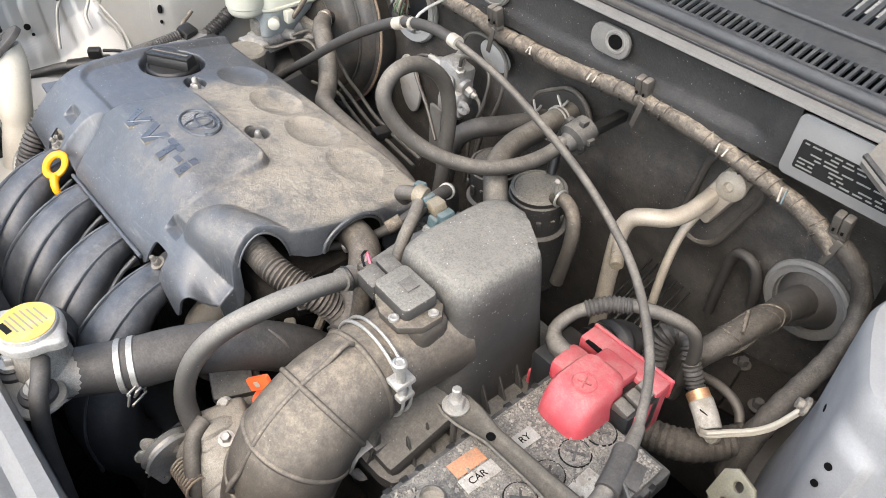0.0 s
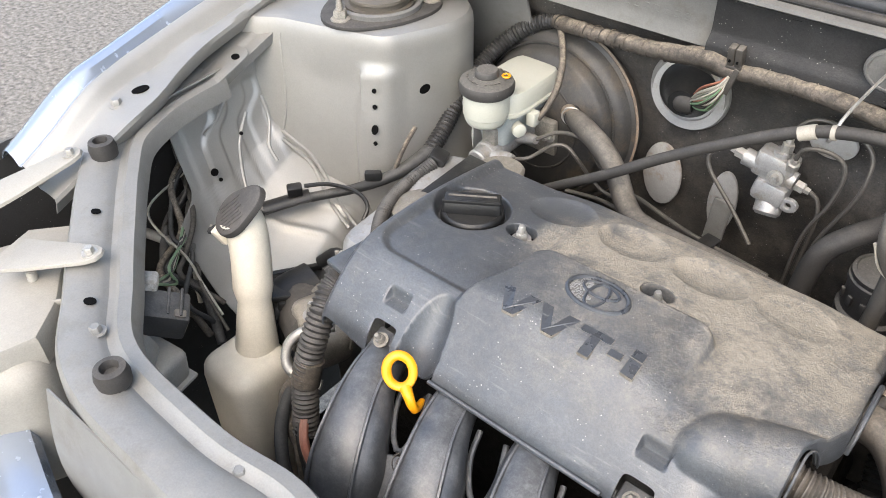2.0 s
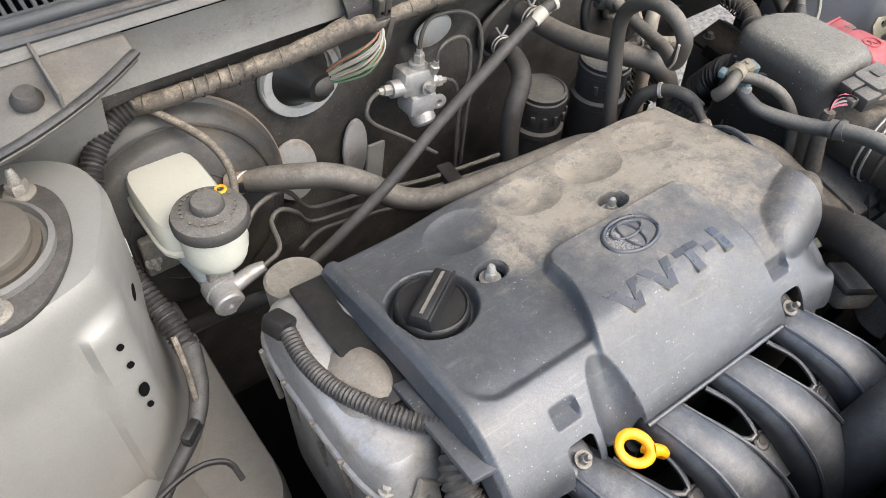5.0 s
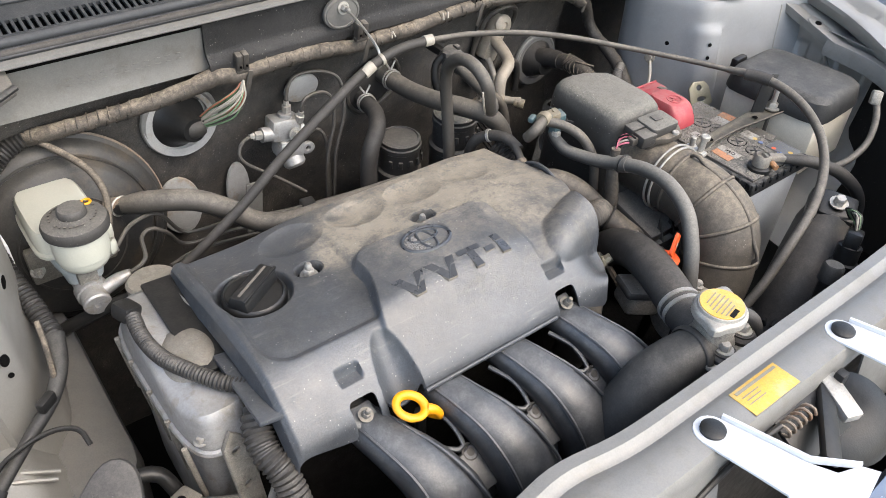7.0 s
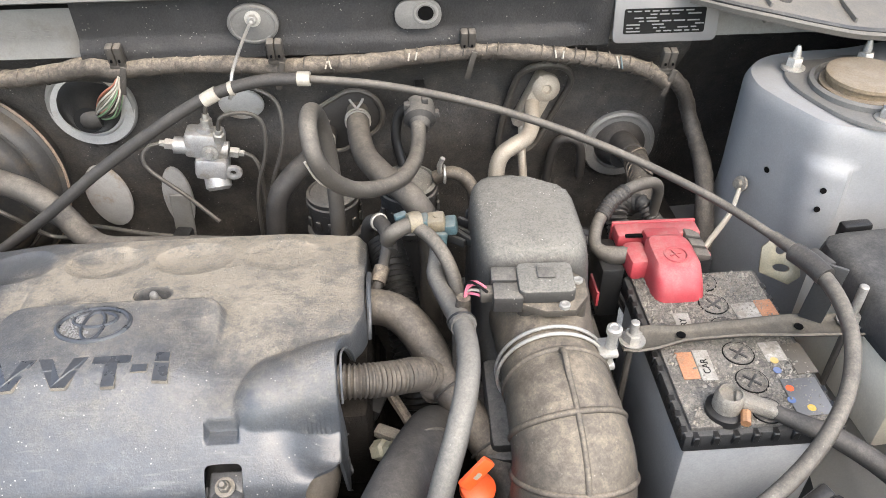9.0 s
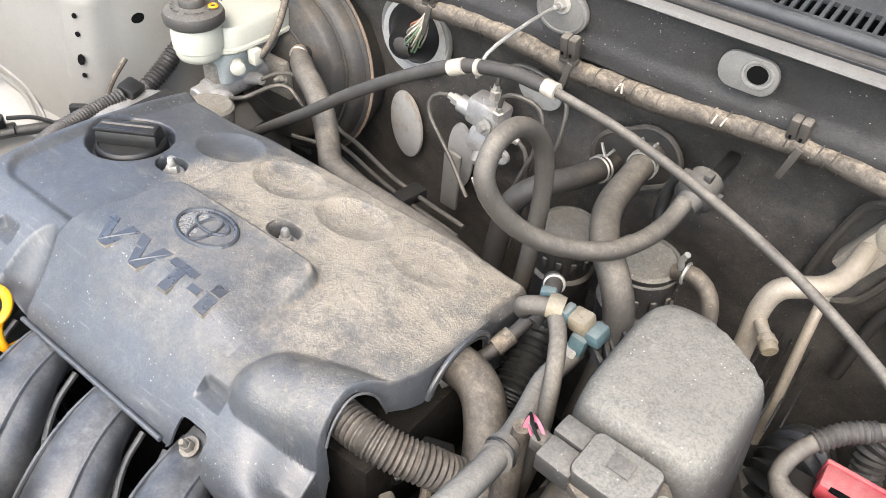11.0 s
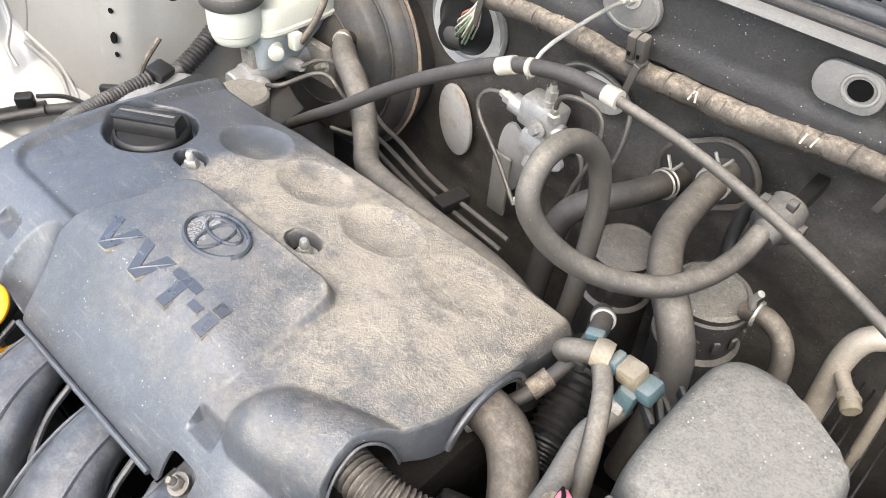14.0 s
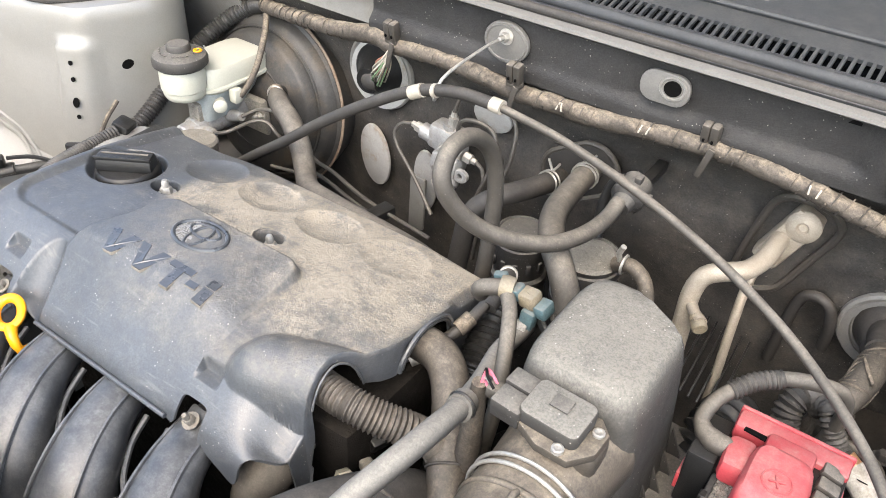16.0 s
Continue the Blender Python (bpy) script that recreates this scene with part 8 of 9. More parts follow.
part("service_port", tube([(0.236, 0.245, 0.815), (0.246, 0.230, 0.816), (0.256, 0.219, 0.816)], [0.0065, 0.0055, 0.0070], 12), PIPE, ac)
part("port_cap", lathe([(0.0060, -0.010), (0.0078, -0.009), (0.0078, -0.005), (0.0070, -0.004), (0.0078, -0.003), (0.0078, 0.005), (0.0066, 0.0065), (0, 0.0065)], (0.255, 0.219, 0.813), (0.55, -0.75, -0.15), 18), BEIGE, ac, "beige cap")
part("thin_pipe", tube([(0.277, 0.330, 0.845), (0.274, 0.306, 0.818), (0.276, 0.288, 0.775), (0.280, 0.275, 0.70), (0.28, 0.27, 0.64)], 0.0052, 12), PIPE, ac)
tear = []
for x, z in ((0.270, 0.909), (0.284, 0.924), (0.306, 0.926), (0.324, 0.918), (0.334, 0.900), (0.330, 0.880), (0.316, 0.845), (0.302, 0.810), (0.290, 0.795), (0.272, 0.788), (0.256, 0.794), (0.250, 0.806), (0.252, 0.830), (0.258, 0.865), (0.264, 0.893)):
    tear.append((x, wall_y(z) - 0.012, z))
gask = tube(tear, 0.0042, 8, closed=True)
solo("trim_pipe_recess", prism([(x, z) for x, y, z in tear[::-1]], 0.003, pose(0, wall_y(0.86) - 0.004, 0, 90, 0, 0)), PAD, "dark recess behind the pipe block", "panel", "structure")
solo("pipe_gasket", gask, RUBBER_PALE, "dusty rubber gasket frame round the pipe block", "gasket")
# ribbed dark panel and shackle low on the firewall
sh = thing("cable_guide", (0.36, 0.33, 0.76), "black bent wire guide low on the firewall", "bracket")
part("loop", tube([(0.316, 0.352, 0.70), (0.322, 0.345, 0.79), (0.334, 0.340, 0.812), (0.352, 0.338, 0.808), (0.360, 0.34, 0.785), (0.362, 0.345, 0.75)], 0.006, 10), RUBBER, sh)
for k in range(7):
    solo("vent_slat", slab((0.0025, 0.10, 0.004), (0.235 + 0.010 * k, 0.285, 0.722 - 0.002 * k), 0.001, (20, 0, 0)), BLACK, "black ribbed slat behind the air cleaner", "slat", group="ribbed slats")

# ---- body number, maker's plate, cowl details ----
vin = thing("stamped_number", (-0.30, 0.272, 1.0), "row of stamped marks in the cowl panel", "stamping")
for k in range(11):
    for dz in (-0.0034, 0.0034):
        part("mark", slab((0.0060, 0.0008, 0.0010), (-0.370 + 0.0125 * k, 0.2945, 0.995 + dz), 0.0002), PAINT_DUSTY, vin)
mp = thing("maker_plate", (0.42, 0.27, 0.99), "silver maker's plate with a black printed field", "plate")
mm = pose(0.417, 0.2770, 1.0005, 90 - 9, 0, 0)
part("plate", prism(roundrect(0.116, 0.058, 0.007, 4), 0.0025, mm, 0.0008), LABEL, mp)
part("black_field", prism(roundrect(0.090, 0.027, 0.002, 2, -0.002, -0.0055), 0.0006, mm @ pose(0, 0, 0.0026)), INK, mp, "black printed field")
for r_ in range(7):
    x = -0.040
    while x < 0.044:
        w = rng.uniform(0.004, 0.016)
        if x + w < 0.046 and rng.random() < 0.8:
            part("print_bar", prism([(x, -0.0007), (x + w, -0.0007), (x + w, 0.0007), (x, 0.0007)], 0.0004, mm @ pose(-0.004, 0.0053 - 0.0036 * r_, 0.0033)), LABEL, mp)
        x += w + 0.003
hole = thing("cowl_bracket", (0.155, 0.264, 1.01), "pale pressed bracket with a round hole on the cowl", "bracket")
hm = pose(0.1475, 0.2835, 1.0080, 90 - 4, 0, 0)
part("plate", prism(roundrect(0.050, 0.031, 0.014, 5, 0.0, 0), 0.004, hm, 0.0015), PAINT_GRIMY, hole)
part("ring", tube([hm @ Vector((0.008 + 0.012 * math.cos(a / 20 * math.tau), 0.002 + 0.0105 * math.sin(a / 20 * math.tau), 0.004)) for a in range(20)], 0.0016, 6, 0.004, closed=True), PAINT_DUSTY, hole)
# the bracket's hole is a near-black disc, its shade painted on
part("hole_shade", prism(ellipse(0.0085, 0.0075, 20, 0.008, 0.002), 0.0012, hm @ pose(0, 0, 0.0042)), SHADE_BLACK, hole)
for s in (-1, 1):
    end = thing("cowl_end_piece", (s * 0.60, 0.30, 1.0), "dusty black plastic cowl end piece with a tan inner ledge", "cowl trim", group="cowl end pieces")
    lip = [(0.720, 0.262, 0.962), (0.700, 0.236, 0.972), (0.648, 0.210, 0.991), (0.595, 0.206, 0.998), (0.550, 0.203, 1.008), (0.510, 0.208, 1.016), (0.467, 0.226, 1.021), (0.43, 0.250, 1.024)]
    run_in = [Vector((s * x, y, z + (0.008 if s > 0 else 0.0))) for x, y, z in lip]

    def end_ledge(u, v):
        path = spline(run_in, 0.01)[0]
        p = path[round(u * (len(path) - 1))]
        back, up_ = [(0.0, -0.006), (-0.003, -0.002), (0.003, 0.002), (0.040, 0.008), (0.075, 0.016), (0.105, 0.030)][round(v * 5)]
        return p + Vector((0, back * (1 - 0.3 * u), up_))

    steps = len(spline(run_in, 0.01)[0]) - 1
    part("ledge", sheet(end_ledge, steps, 5, 0.003), COWL_END, end)
    part("front_lip", tube([p + Vector((0, 0.003, 0.0005)) for p in run_in], 0.0062, 10, flat=0.6), BLACK_SOFT, end)
    for x, y, z in ((0.593, 0.238, 1.012), (0.500, 0.240, 1.030)):
        part("rib", slab((0.003, 0.070, 0.024), (s * x, y + 0.01, z), 0.001, (10, 0, 0)), COWL_END, end)
    part("stud", lathe([(0.010, 0), (0.010, 0.003), (0.005, 0.006), (0, 0.006)], (s * 0.631, 0.226, 1.000), (0, -0.2, 1), seg=16), BLACK, end)
    part("stud", lathe([(0.012, 0), (0.012, 0.004), (0.008, 0.010), (0, 0.011)], (s * 0.520, 0.235, 1.024), (0, -0.2, 1), seg=16), RUBBER, end)

# ---- passenger side: harness, washer filler, engine mount ----
solo("trim_gusset", prism([(-0.030, -0.075), (0.026, -0.075), (0.030, 0.020), (0.012, 0.062), (-0.022, 0.050)], 0.003, pose(-0.4955, 0.252, 0.812, 90, 0, 96), 0.001), PAINT_WHITE, "pale painted gusset between strut tower and firewall", "panel", "structure")
lh = thing("side_harness", (-0.50, 0.15, 0.75), "long black corrugated conduit down the strut tower", "wiring harness")
part("conduit", tube([(-0.425, 0.322, 0.932), (-0.455, 0.318, 0.922), (-0.486, 0.300, 0.900), (-0.504, 0.262, 0.872), (-0.502, 0.215, 0.845), (-0.492, 0.165, 0.818), (-0.487, 0.130, 0.802)], [0.0095, 0.0102, 0.0105, 0.0105, 0.0105, 0.0105, 0.0105], 18, ribs=(0.0050, 0.0012)), CONDUIT_BLACK, lh)
part("taped_run", tube([(-0.487, 0.132, 0.803), (-0.496, 0.095, 0.792), (-0.516, 0.066, 0.780), (-0.548, 0.046, 0.763), (-0.576, 0.022, 0.755), (-0.601, -0.006, 0.750), (-0.628, -0.052, 0.745), (-0.648, -0.098, 0.738), (-0.663, -0.140, 0.735), (-0.672, -0.165, 0.70)],
                       [0.011, 0.009, 0.0075, 0.0065, 0.0065, 0.0065, 0.008, 0.0065, 0.006, 0.006], 14), BLACK_SOFT, lh)
part("junction", tube([(-0.590, 0.008, 0.756), (-0.606, -0.018, 0.753), (-0.622, -0.046, 0.750)], 0.0115, 12, flat=0.6), BLACK, lh)
part("clip", lathe([(0.008, 0), (0.008, 0.005), (0.006, 0.007), (0, 0.007)], (-0.660, -0.108, 0.741), (0.3, -0.4, 0.8), 16), NECK, lh)
part("plug", slab((0.014, 0.020, 0.016), (-0.600, -0.008, 0.768), 0.003, (0, 10, -35)), BLACK, lh)
part("strand", tube([(-0.594, 0.004, 0.771), (-0.57, 0.026, 0.772), (-0.53, 0.036, 0.772), (-0.505, 0.030, 0.765), (-0.50, 0.015, 0.752)], 0.0028, 8), BLACK, lh)
part("clip", slab((0.022, 0.010, 0.014), (-0.520, 0.058, 0.790), 0.003, (0, 0, 40)), BLACK, lh)
part("strand", tube([(-0.498, 0.118, 0.842), (-0.500, 0.098, 0.822), (-0.503, 0.085, 0.80), (-0.505, 0.08, 0.785)], 0.003, 8), TAPE, lh)
ws = thing("washer_filler", (-0.505, -0.155, 0.62), "yellowed plastic washer filler neck with a dusty black cap", "washer bottle")
part("neck", tube([(-0.513, -0.148, 0.854), (-0.508, -0.146, 0.836), (-0.500, -0.153, 0.805), (-0.493, -0.163, 0.772), (-0.490, -0.167, 0.756), (-0.487, -0.175, 0.72), (-0.486, -0.185, 0.66)], [0.0225, 0.0225, 0.0220, 0.0222, 0.0185, 0.0225, 0.028], 28), NECK, ws)
part("bottle", slab((0.085, 0.085, 0.24), (-0.484, -0.198, 0.580), 0.022, segs=4), NECK, ws)
capo = []
for k in range(40):
    a = k / 40 * math.tau
    r = 0.027 + 0.016 * max(0, math.cos(a)) ** 5
    capo.append((r * math.cos(a), r * math.sin(a)))
lid_x = Vector((0.041, 0.045, 0.047)).normalized()
lid_z = Vector((-0.15, -0.5, 0.85))
lid_z = (lid_z - lid_x * lid_z.dot(lid_x)).normalized()
lid_y = lid_z.cross(lid_x)
wm = Matrix.Translation((-0.514, -0.149, 0.854)) @ Matrix((lid_x, lid_y, lid_z)).transposed().to_4x4()
wc = part("cap", prism(capo, 0.008, wm, 0.003), RUBBER, ws, "dusty black lid")
for k in range(7):
    part("print_bar", prism([(-0.016, -0.0008), (0.014 - 0.002 * (k % 3), -0.0008), (0.014 - 0.002 * (k % 3), 0.0008), (-0.016, 0.0008)], 0.0008, wm @ pose(0, -0.015 + 0.005 * k, 0.0078)), RUBBER, wc)
part("tab", slab((0.010, 0.012, 0.022), (-0.530, -0.164, 0.828), 0.002, (20, -20, 0)), NECK, ws)
mt = thing("engine_mount", (-0.47, -0.10, 0.62), "black pressed steel engine mount with a rubber core", "engine mount")
part("bracket", slab((0.060, 0.085, 0.008), (-0.495, -0.105, 0.732), 0.003, (-14, -10, -25)), BLACK, mt)
part("bracket_leg", tube([(-0.487, -0.085, 0.738), (-0.497, -0.125, 0.733), (-0.503, -0.150, 0.712), (-0.503, -0.158, 0.66), (-0.50, -0.155, 0.58)], 0.024, 18, flat=0.45), BLACK, mt)
part("bracket_side", slab((0.008, 0.075, 0.075), (-0.468, -0.115, 0.698), 0.003, (-8, 0, -25)), BLACK, mt)
part("bracket_side", slab((0.008, 0.075, 0.075), (-0.520, -0.095, 0.698), 0.003, (-8, 0, -25)), BLACK, mt)
part("rubber", lathe([(0.034, -0.03), (0.034, 0.03), (0.028, 0.036), (0.014, 0.036)], (-0.462, -0.120, 0.712), (0.9, -0.4, 0), 28), RUBBER, mt)
part("alloy_arm", slab((0.080, 0.050, 0.050), (-0.425, -0.130, 0.722), 0.014, (0, 12, -20), 3), ALLOY_DULL, mt)
hexbolt("bolt", (-0.428, -0.137, 0.748), mt, 0.012)
part("ear", slab((0.034, 0.030, 0.012), (-0.452, -0.093, 0.738), 0.005, (-10, 0, 20)), ALLOY_DULL, mt)
part("ear_hole", lathe([(0.005, 0), (0.005, 0.001), (0, 0.001)], (-0.452, -0.093, 0.7442), (0, -0.15, 1), 12), SHADE_BLACK, mt)
part("rubber_arch", tube([(-0.500, -0.060, 0.735), (-0.480, -0.050, 0.752), (-0.458, -0.056, 0.748), (-0.448, -0.070, 0.725)], 0.008, 12), BLACK, mt)
mark = bpy.data.curves.new("mark", "FONT")
mark.body, mark.size, mark.extrude, mark.offset, mark.align_x, mark.align_y = "A5", 0.014, 0.0003, 0.0003, "CENTER", "CENTER"
mark_tmp = bpy.data.objects.new("mark_tmp", mark)
scene.collection.objects.link(mark_tmp)
mark_bm = bmesh.new()
mark_bm.from_mesh(bpy.data.meshes.new_from_object(mark_tmp.evaluated_get(bpy.context.evaluated_depsgraph_get())))
bpy.data.objects.remove(mark_tmp)
mark_bm.transform(pose(-0.495, -0.105, 0.732, -14, -10, -25) @ pose(-0.008, 0.016, 0.0046, 0, 0, 38))
part("mark", mark_bm, PAPER, mt, "white painted mark")
c2 = thing("sensor_conduit", (-0.40, -0.02, 0.84), "black corrugated conduit from the cam sensor along the timing cover", "conduit")
part("plug", slab((0.022, 0.024, 0.018), (-0.421, 0.072, 0.850), 0.004, (0, 20, 20)), BLACK, c2)
part("conduit", tube([(-0.419, 0.060, 0.850), (-0.421, 0.030, 0.846), (-0.416, -0.005, 0.846), (-0.402, -0.040, 0.849), (-0.384, -0.068, 0.848), (-0.364, -0.088, 0.846), (-0.345, -0.10, 0.843)], 0.0075, 14, ribs=(0.0038, 0.0009)), CONDUIT, c2)
lamp_back = thing("lamp_bulb_cover", (-0.585, -0.335, 0.76), "cream plastic bulb cover on the back of the headlamp", "headlamp part")
part("bowl", lathe([(0.058, -0.030), (0.058, 0.010), (0.054, 0.016), (0.040, 0.020), (0.040, 0.042), (0.036, 0.047), (0, 0.047)], (-0.585, -0.320, 0.765), (0.15, 1, 0.1), 36), LAMP_BACK, lamp_back)
part("plug_box", slab((0.060, 0.042, 0.044), (-0.500, -0.292, 0.752), 0.008, (0, 8, 12), 3), LAMP_BACK, lamp_back)
part("plug_lip", slab((0.066, 0.048, 0.006), (-0.500, -0.292, 0.733), 0.003, (0, 8, 12)), LAMP_BACK, lamp_back)
lamp_run = thing("lamp_cables", (-0.68, -0.16, 0.74), "bundle of dusty cables behind the headlamp", "cable")
lamp_rng = random.Random(21)
for m, r, high in ((TAPE, 0.0046, 0.0), (BLACK_SOFT, 0.0062, -0.02), (TAPE_DARK, 0.0034, 0.01), (WIRE_WHITE, 0.0016, 0.02), (TAPE_DARK, 0.0022, 0.0), (BLACK_SOFT, 0.0030, 0.015)):
    way = [(-0.730, -0.060, 0.800), (-0.705, -0.105, 0.782), (-0.672, -0.145, 0.756), (-0.630, -0.172, 0.738), (-0.590, -0.185, 0.722), (-0.555, -0.180, 0.680)]
    part("cable", tube([(x + lamp_rng.uniform(-0.022, 0.022), y + lamp_rng.uniform(-0.022, 0.022), z + high + lamp_rng.uniform(-0.012, 0.012)) for x, y, z in way], r, 10), m, lamp_run)
c1 = thing("engine_conduit", (-0.38, -0.16, 0.75), "thick black corrugated conduit dropping beside the intake manifold", "conduit")
part("conduit", tube([(-0.352, -0.100, 0.838), (-0.374, -0.118, 0.835), (-0.380, -0.142, 0.822), (-0.374, -0.165, 0.805), (-0.372, -0.186, 0.775), (-0.372, -0.200, 0.74), (-0.36, -0.22, 0.68)], 0.0135, 18, ribs=(0.0055, 0.0014)), CONDUIT, c1)
for k in range(4):
    part("wire", tube([(-0.372, -0.202, 0.715), (-0.370 + 0.008 * k, -0.222 - 0.004 * k, 0.69), (-0.352 + 0.010 * k, -0.24, 0.64), (-0.33 + 0.008 * k, -0.25, 0.56)], 0.005, 8), (TAPE, BLACK, RUBBER, WIRE_RED)[k], c1)
part("tape", tube([(-0.372, -0.190, 0.762), (-0.372, -0.201, 0.735)], 0.0155, 14), TAPE, c1)
part("taped_branch", tube([(-0.384, -0.200, 0.735), (-0.392, -0.216, 0.705), (-0.362, -0.228, 0.665), (-0.305, -0.230, 0.622), (-0.25, -0.235, 0.58)], [0.008, 0.0085, 0.008, 0.0075, 0.007], 12), TAPE, c1)
part("taped_branch", tube([(-0.388, -0.202, 0.730), (-0.382, -0.232, 0.695), (-0.358, -0.256, 0.660), (-0.340, -0.254, 0.620), (-0.322, -0.23, 0.57)], [0.007, 0.0075, 0.007, 0.006, 0.006], 12), BLACK_SOFT, c1)
part("band", lathe([(0.0095, 0), (0.0100, 0.002), (0.0100, 0.010), (0.0095, 0.012)], (-0.318, -0.2295, 0.632), (0.75, 0, -0.6), 18), NECK, c1)
pipe_l = thing("oil_pipe", (-0.40, -0.18, 0.70), "bent zinc oil pipe beside the engine", "pipe")
part("pipe", tube([(-0.375, -0.150, 0.775), (-0.395, -0.172, 0.775), (-0.405, -0.190, 0.762), (-0.398, -0.202, 0.745), (-0.38, -0.20, 0.735), (-0.36, -0.19, 0.73)], 0.0055, 12), STEEL, pipe_l)
rb = thing("lamp_connector", (-0.50, -0.25, 0.76), "black lamp plug with loose green wires", "connector")
part("plug", slab((0.046, 0.036, 0.034), (-0.492, -0.269, 0.812), 0.004, (10, 25, 55)), BLACK_SOFT, rb)
for k in range(4):
    part("rib", slab((0.003, 0.034, 0.006), (-0.505 + 0.008 * k, -0.2785 + 0.0085 * k, 0.8325 - 0.0035 * k), 0.001, (10, 25, 55)), BLACK_SOFT, rb)
part("latch", slab((0.012, 0.010, 0.008), (-0.472, -0.262, 0.818), 0.002, (10, 25, 55)), RUBBER_PALE, rb)
part("white_plug", slab((0.024, 0.022, 0.018), (-0.516, -0.266, 0.838), 0.004, (0, 15, 50)), PAPER, rb, "dirty white plug")
part("socket", lathe([(0.030, -0.03), (0.034, -0.018), (0.030, 0.0)], (-0.515, -0.300, 0.785), (-0.4, 0.8, 0.2), 28), LAMP_BACK, rb)
for k in range(6):
    part("wire", tube([(-0.508, -0.262, 0.838), (-0.535 - 0.003 * k, -0.240 + 0.004 * k, 0.815 - 0.006 * k), (-0.575 + 0.006 * k, -0.205 - 0.004 * k, 0.785 + 0.006 * k), (-0.612, -0.165, 0.797 - 0.003 * k)], 0.0017, 6), (WIRE_GREEN, BLACK, WIRE_WHITE, BLACK, RUBBER, WIRE_GREEN)[k], rb)
brace = thing("lamp_brace", (-0.65, -0.15, 0.70), "pale dusty brace bar and thin pipes below the wing edge", "brace")
part("bar", tube([(-0.720, -0.172, 0.744), (-0.665, -0.160, 0.746), (-0.632, -0.150, 0.746)], 0.0065, 12), PAINT_DUSTY, brace)
part("pipe", tube([(-0.735, -0.050, 0.815), (-0.712, -0.085, 0.775), (-0.700, -0.115, 0.72), (-0.695, -0.13, 0.60)], 0.0040, 8), LAMP_BACK, brace)
part("pipe", tube([(-0.720, -0.045, 0.815), (-0.704, -0.080, 0.785), (-0.700, -0.100, 0.74), (-0.715, -0.12, 0.60)], 0.0035, 8), LAMP_BACK, brace)

part("cam_plug", lathe([(0.028, -0.03), (0.029, 0.0), (0.026, 0.003), (0, 0.003)], (-0.375, 0.135, 0.822), (0, 0.1, 1), 28), ALLOY_DULL, block, "stained round alloy plug")
low_hose = thing("bypass_hose", (-0.43, 0.17, 0.76), "black rubber hose running from the plug to the servo side", "hose")
part("hose", tube([(-0.365, 0.130, 0.803), (-0.40, 0.150, 0.796), (-0.44, 0.180, 0.768), (-0.475, 0.205, 0.74), (-0.50, 0.23, 0.70)], 0.008, 12), BLACK, low_hose)

# clutter in the gap between engine and air cleaner
gap = thing("breather_duct", (0.11, 0.03, 0.76), "black corrugated breather hose in the gap beside the engine", "hose")
part("duct", tube([(0.100, 0.105, 0.840), (0.108, 0.070, 0.828), (0.116, 0.030, 0.808), (0.124, -0.010, 0.780), (0.13, -0.04, 0.73)], 0.0175, 20, ribs=(0.006, 0.0016)), BLACK, gap)
spur = thing("water_pipe", (0.09, 0.03, 0.83), "grimy bent steel water pipe with a taped joint", "pipe")
part("pipe", tube([(0.104, 0.070, 0.868), (0.100, 0.054, 0.858), (0.092, 0.030, 0.846), (0.080, 0.010, 0.836), (0.062, -0.01, 0.826), (0.05, -0.04, 0.81)], 0.0055, 12), RUBBER, spur)
part("joint", tube([(0.098, 0.048, 0.855), (0.093, 0.034, 0.848)], 0.0078, 12), TAPE, spur)
part("band", tube([(0.075, 0.000, 0.833), (0.070, -0.006, 0.830)], 0.0085, 12), STEEL, spur)
plugs = thing("injector_plug", (0.09, -0.04, 0.79), "black wired connector below the engine cover nose", "connector")
part("housing", slab((0.026, 0.020, 0.022), (0.100, -0.046, 0.800), 0.004, (10, 15, 30)), BLACK, plugs)
part("housing", slab((0.018, 0.030, 0.016), (0.086, -0.062, 0.792), 0.003, (0, 20, -20)), BLACK, plugs)
part("red_lock", slab((0.008, 0.010, 0.006), (0.108, 0.020, 0.806), 0.002, (0, 20, 10)), WIRE_RED, plugs)
part("fitting", lathe([(0.009, 0), (0.009, 0.010), (0.006, 0.012), (0.006, 0.020)], (0.088, -0.115, 0.792), (0.6, -0.3, 0.5), 6), OLIVE, plugs)
part("bar", slab((0.075, 0.012, 0.010), (0.120, -0.105, 0.785), 0.003, (0, 0, -28)), ALLOY_DULL, plugs)
part("wire", tube([(0.100, -0.05, 0.79), (0.115, -0.075, 0.780), (0.13, -0.10, 0.76), (0.14, -0.13, 0.72)], 0.005, 8), TAPE, plugs)

# front corner by the battery: intake resonator, bracket, sensors
res = thing("intake_resonator", (0.37, -0.24, 0.60), "fat dark grey plastic intake resonator before the battery", "resonator")
part("barrel", tube([(0.300, -0.262, 0.655), (0.345, -0.250, 0.715), (0.392, -0.238, 0.755), (0.425, -0.228, 0.775), (0.445, -0.222, 0.785)], [0.036, 0.040, 0.041, 0.040, 0.034], 30), RUBBER, res)
part("clamp_block", slab((0.046, 0.050, 0.030), (0.430, -0.230, 0.802), 0.006, (8, -18, 25)), BLACK, res)
part("clamp_ear", slab((0.052, 0.014, 0.022), (0.412, -0.206, 0.805), 0.004, (8, -18, 25)), BLACK, res)
hexbolt("bolt", (0.424, -0.233, 0.819), res, 0.013, (-0.2, -0.15, 1), dome=False)
sen = thing("pressure_sensor", (0.385, -0.290, 0.72), "black pressure sensor plug with loose wires", "sensor")
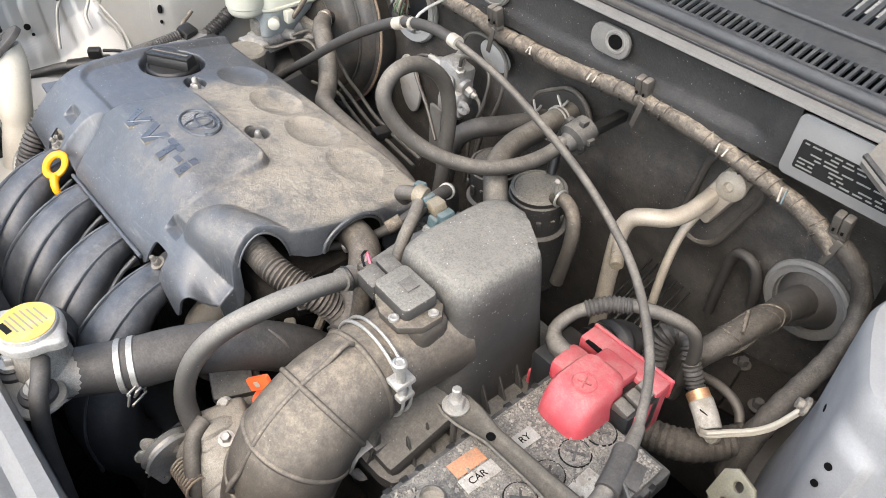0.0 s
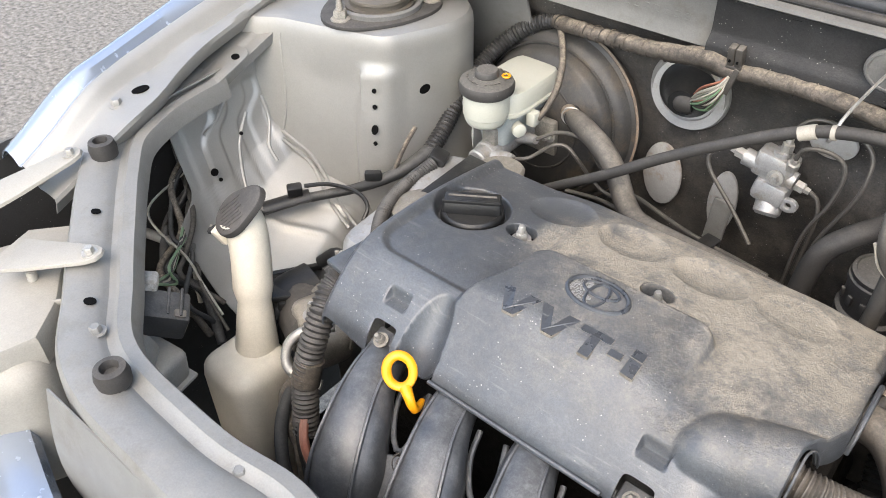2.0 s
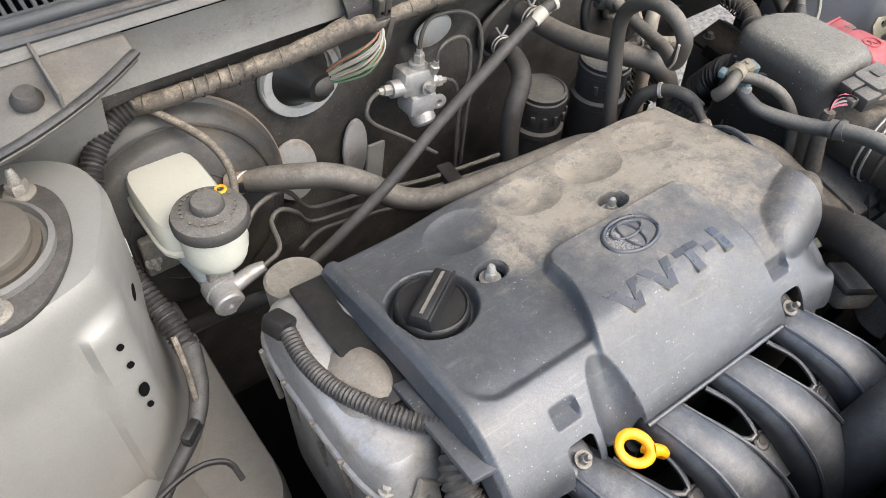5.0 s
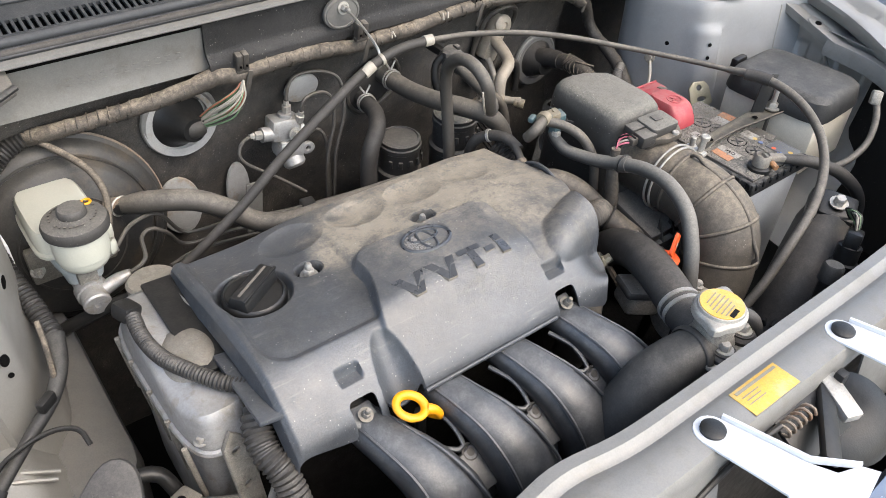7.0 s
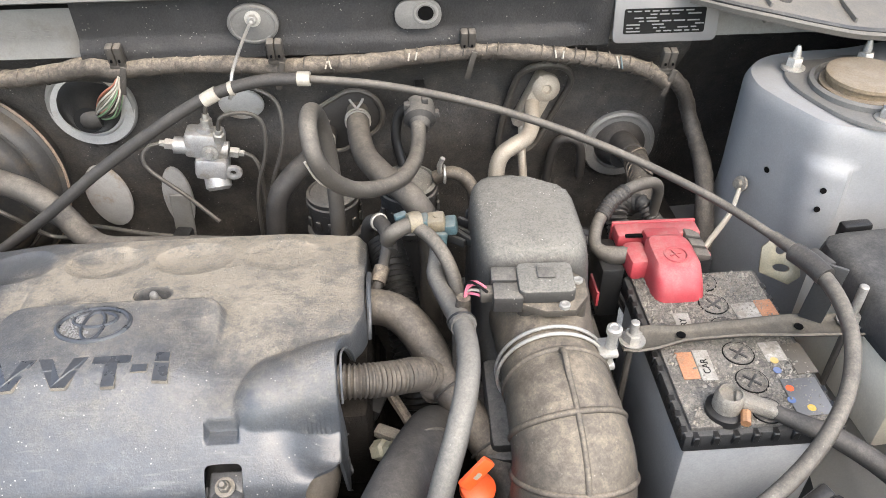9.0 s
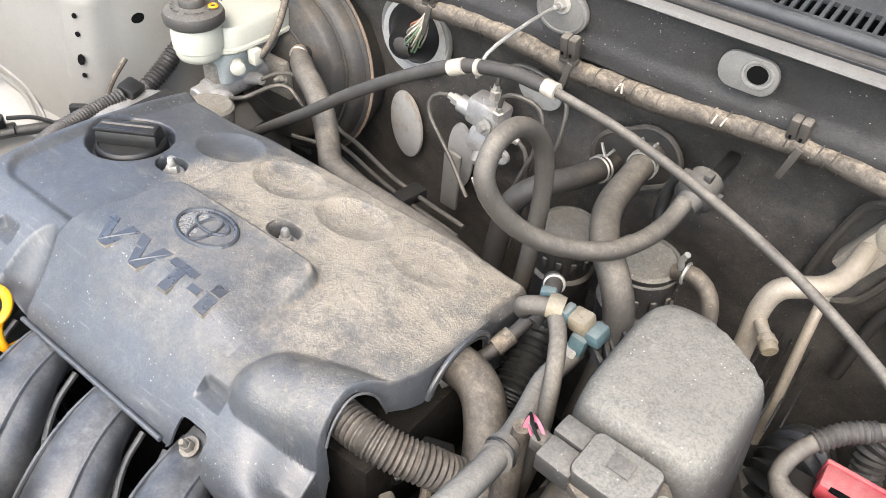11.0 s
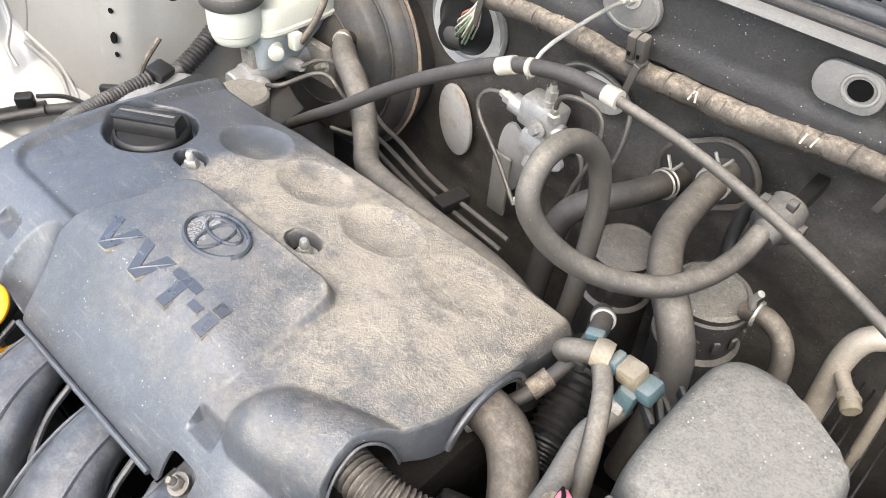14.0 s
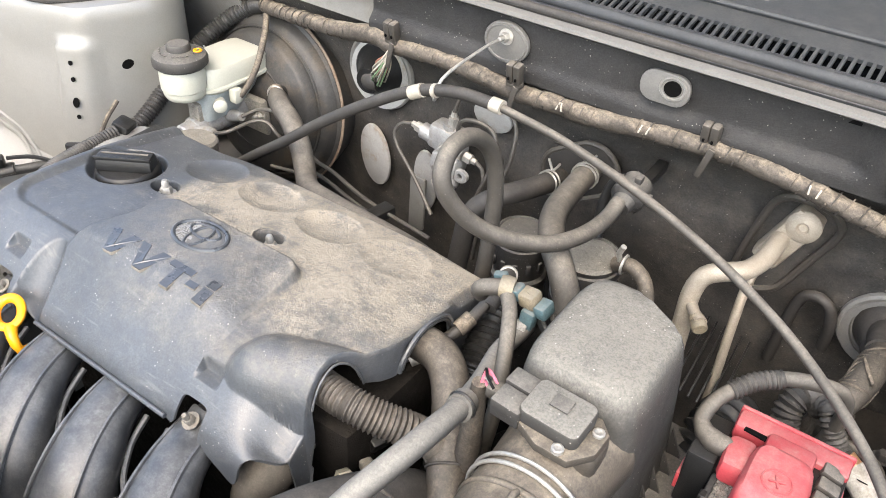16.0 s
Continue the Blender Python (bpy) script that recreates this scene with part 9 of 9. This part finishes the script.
part("barrel", lathe([(0.016, -0.06), (0.016, -0.012), (0.019, -0.010), (0.019, 0.0), (0.015, 0.002), (0.015, 0.024), (0.012, 0.026)], (0.378, -0.285, 0.775), (0.2, 0.1, 1), 20), BLACK, sen)
part("plug", slab((0.026, 0.020, 0.028), (0.384, -0.282, 0.806), 0.004, (0, 12, 20)), BLACK, sen)
for k in range(5):
    part("wire", tube([(0.384 + 0.003 * k, -0.280, 0.818), (0.392 + 0.003 * k, -0.272, 0.832), (0.408, -0.262 + 0.003 * k, 0.828), (0.43, -0.262, 0.81 - 0.004 * k)], 0.0015, 6), (BLACK, WIRE_WHITE, BLACK, WIRE_GREEN, BLACK)[k], sen)
vac2 = thing("service_cap", (0.325, -0.295, 0.72), "round black service cap on a pipe by the radiator", "pipe cap")
part("pipe", tube([(0.330, -0.292, 0.785), (0.322, -0.295, 0.74), (0.315, -0.30, 0.66)], 0.010, 14), BLACK, vac2)
part("cap", lathe([(0.0135, -0.016), (0.0135, 0.004), (0.011, 0.008), (0, 0.008)], (0.331, -0.292, 0.790), (0.15, 0.05, 1), 20), BLACK_DUSTY, vac2)
rack = thing("radiator_louvre", (0.33, -0.25, 0.69), "black slatted radiator air guide beside the filler neck", "air guide")
for k in range(6):
    part("slat", slab((0.115, 0.005, 0.020), (0.325 + 0.004 * k, -0.285 + 0.013 * k, 0.700 - 0.003 * k), 0.0015, (-25, 0, 14)), BLACK, rack)
ewire = thing("earth_lead", (0.50, -0.19, 0.83), "grey earth lead with a crimped end curving to the wing", "cable")
part("lead", tube([(0.470, -0.186, 0.832), (0.500, -0.196, 0.842), (0.535, -0.196, 0.858), (0.560, -0.185, 0.880), (0.572, -0.172, 0.898)], 0.0048, 10), RUBBER_PALE, ewire)
part("lug", slab((0.018, 0.014, 0.020), (0.574, -0.168, 0.903), 0.003, (0, 20, 30)), ALLOY_DULL, ewire)
# near-black sheet that fills the view under the front corner as painted shade
solo("trim_front_corner_shade", sheet(lambda u, v: Vector((0.30 + 0.34 * u, -0.33 + 0.16 * v, 0.66 - 0.05 * v + 0.02 * noise.noise(Vector((u * 4, v * 3, 2))))), 10, 8, 0.004), SHADE_BLACK, "near-black sheet coloured as deep shade under the front corner", "shield", "structure")
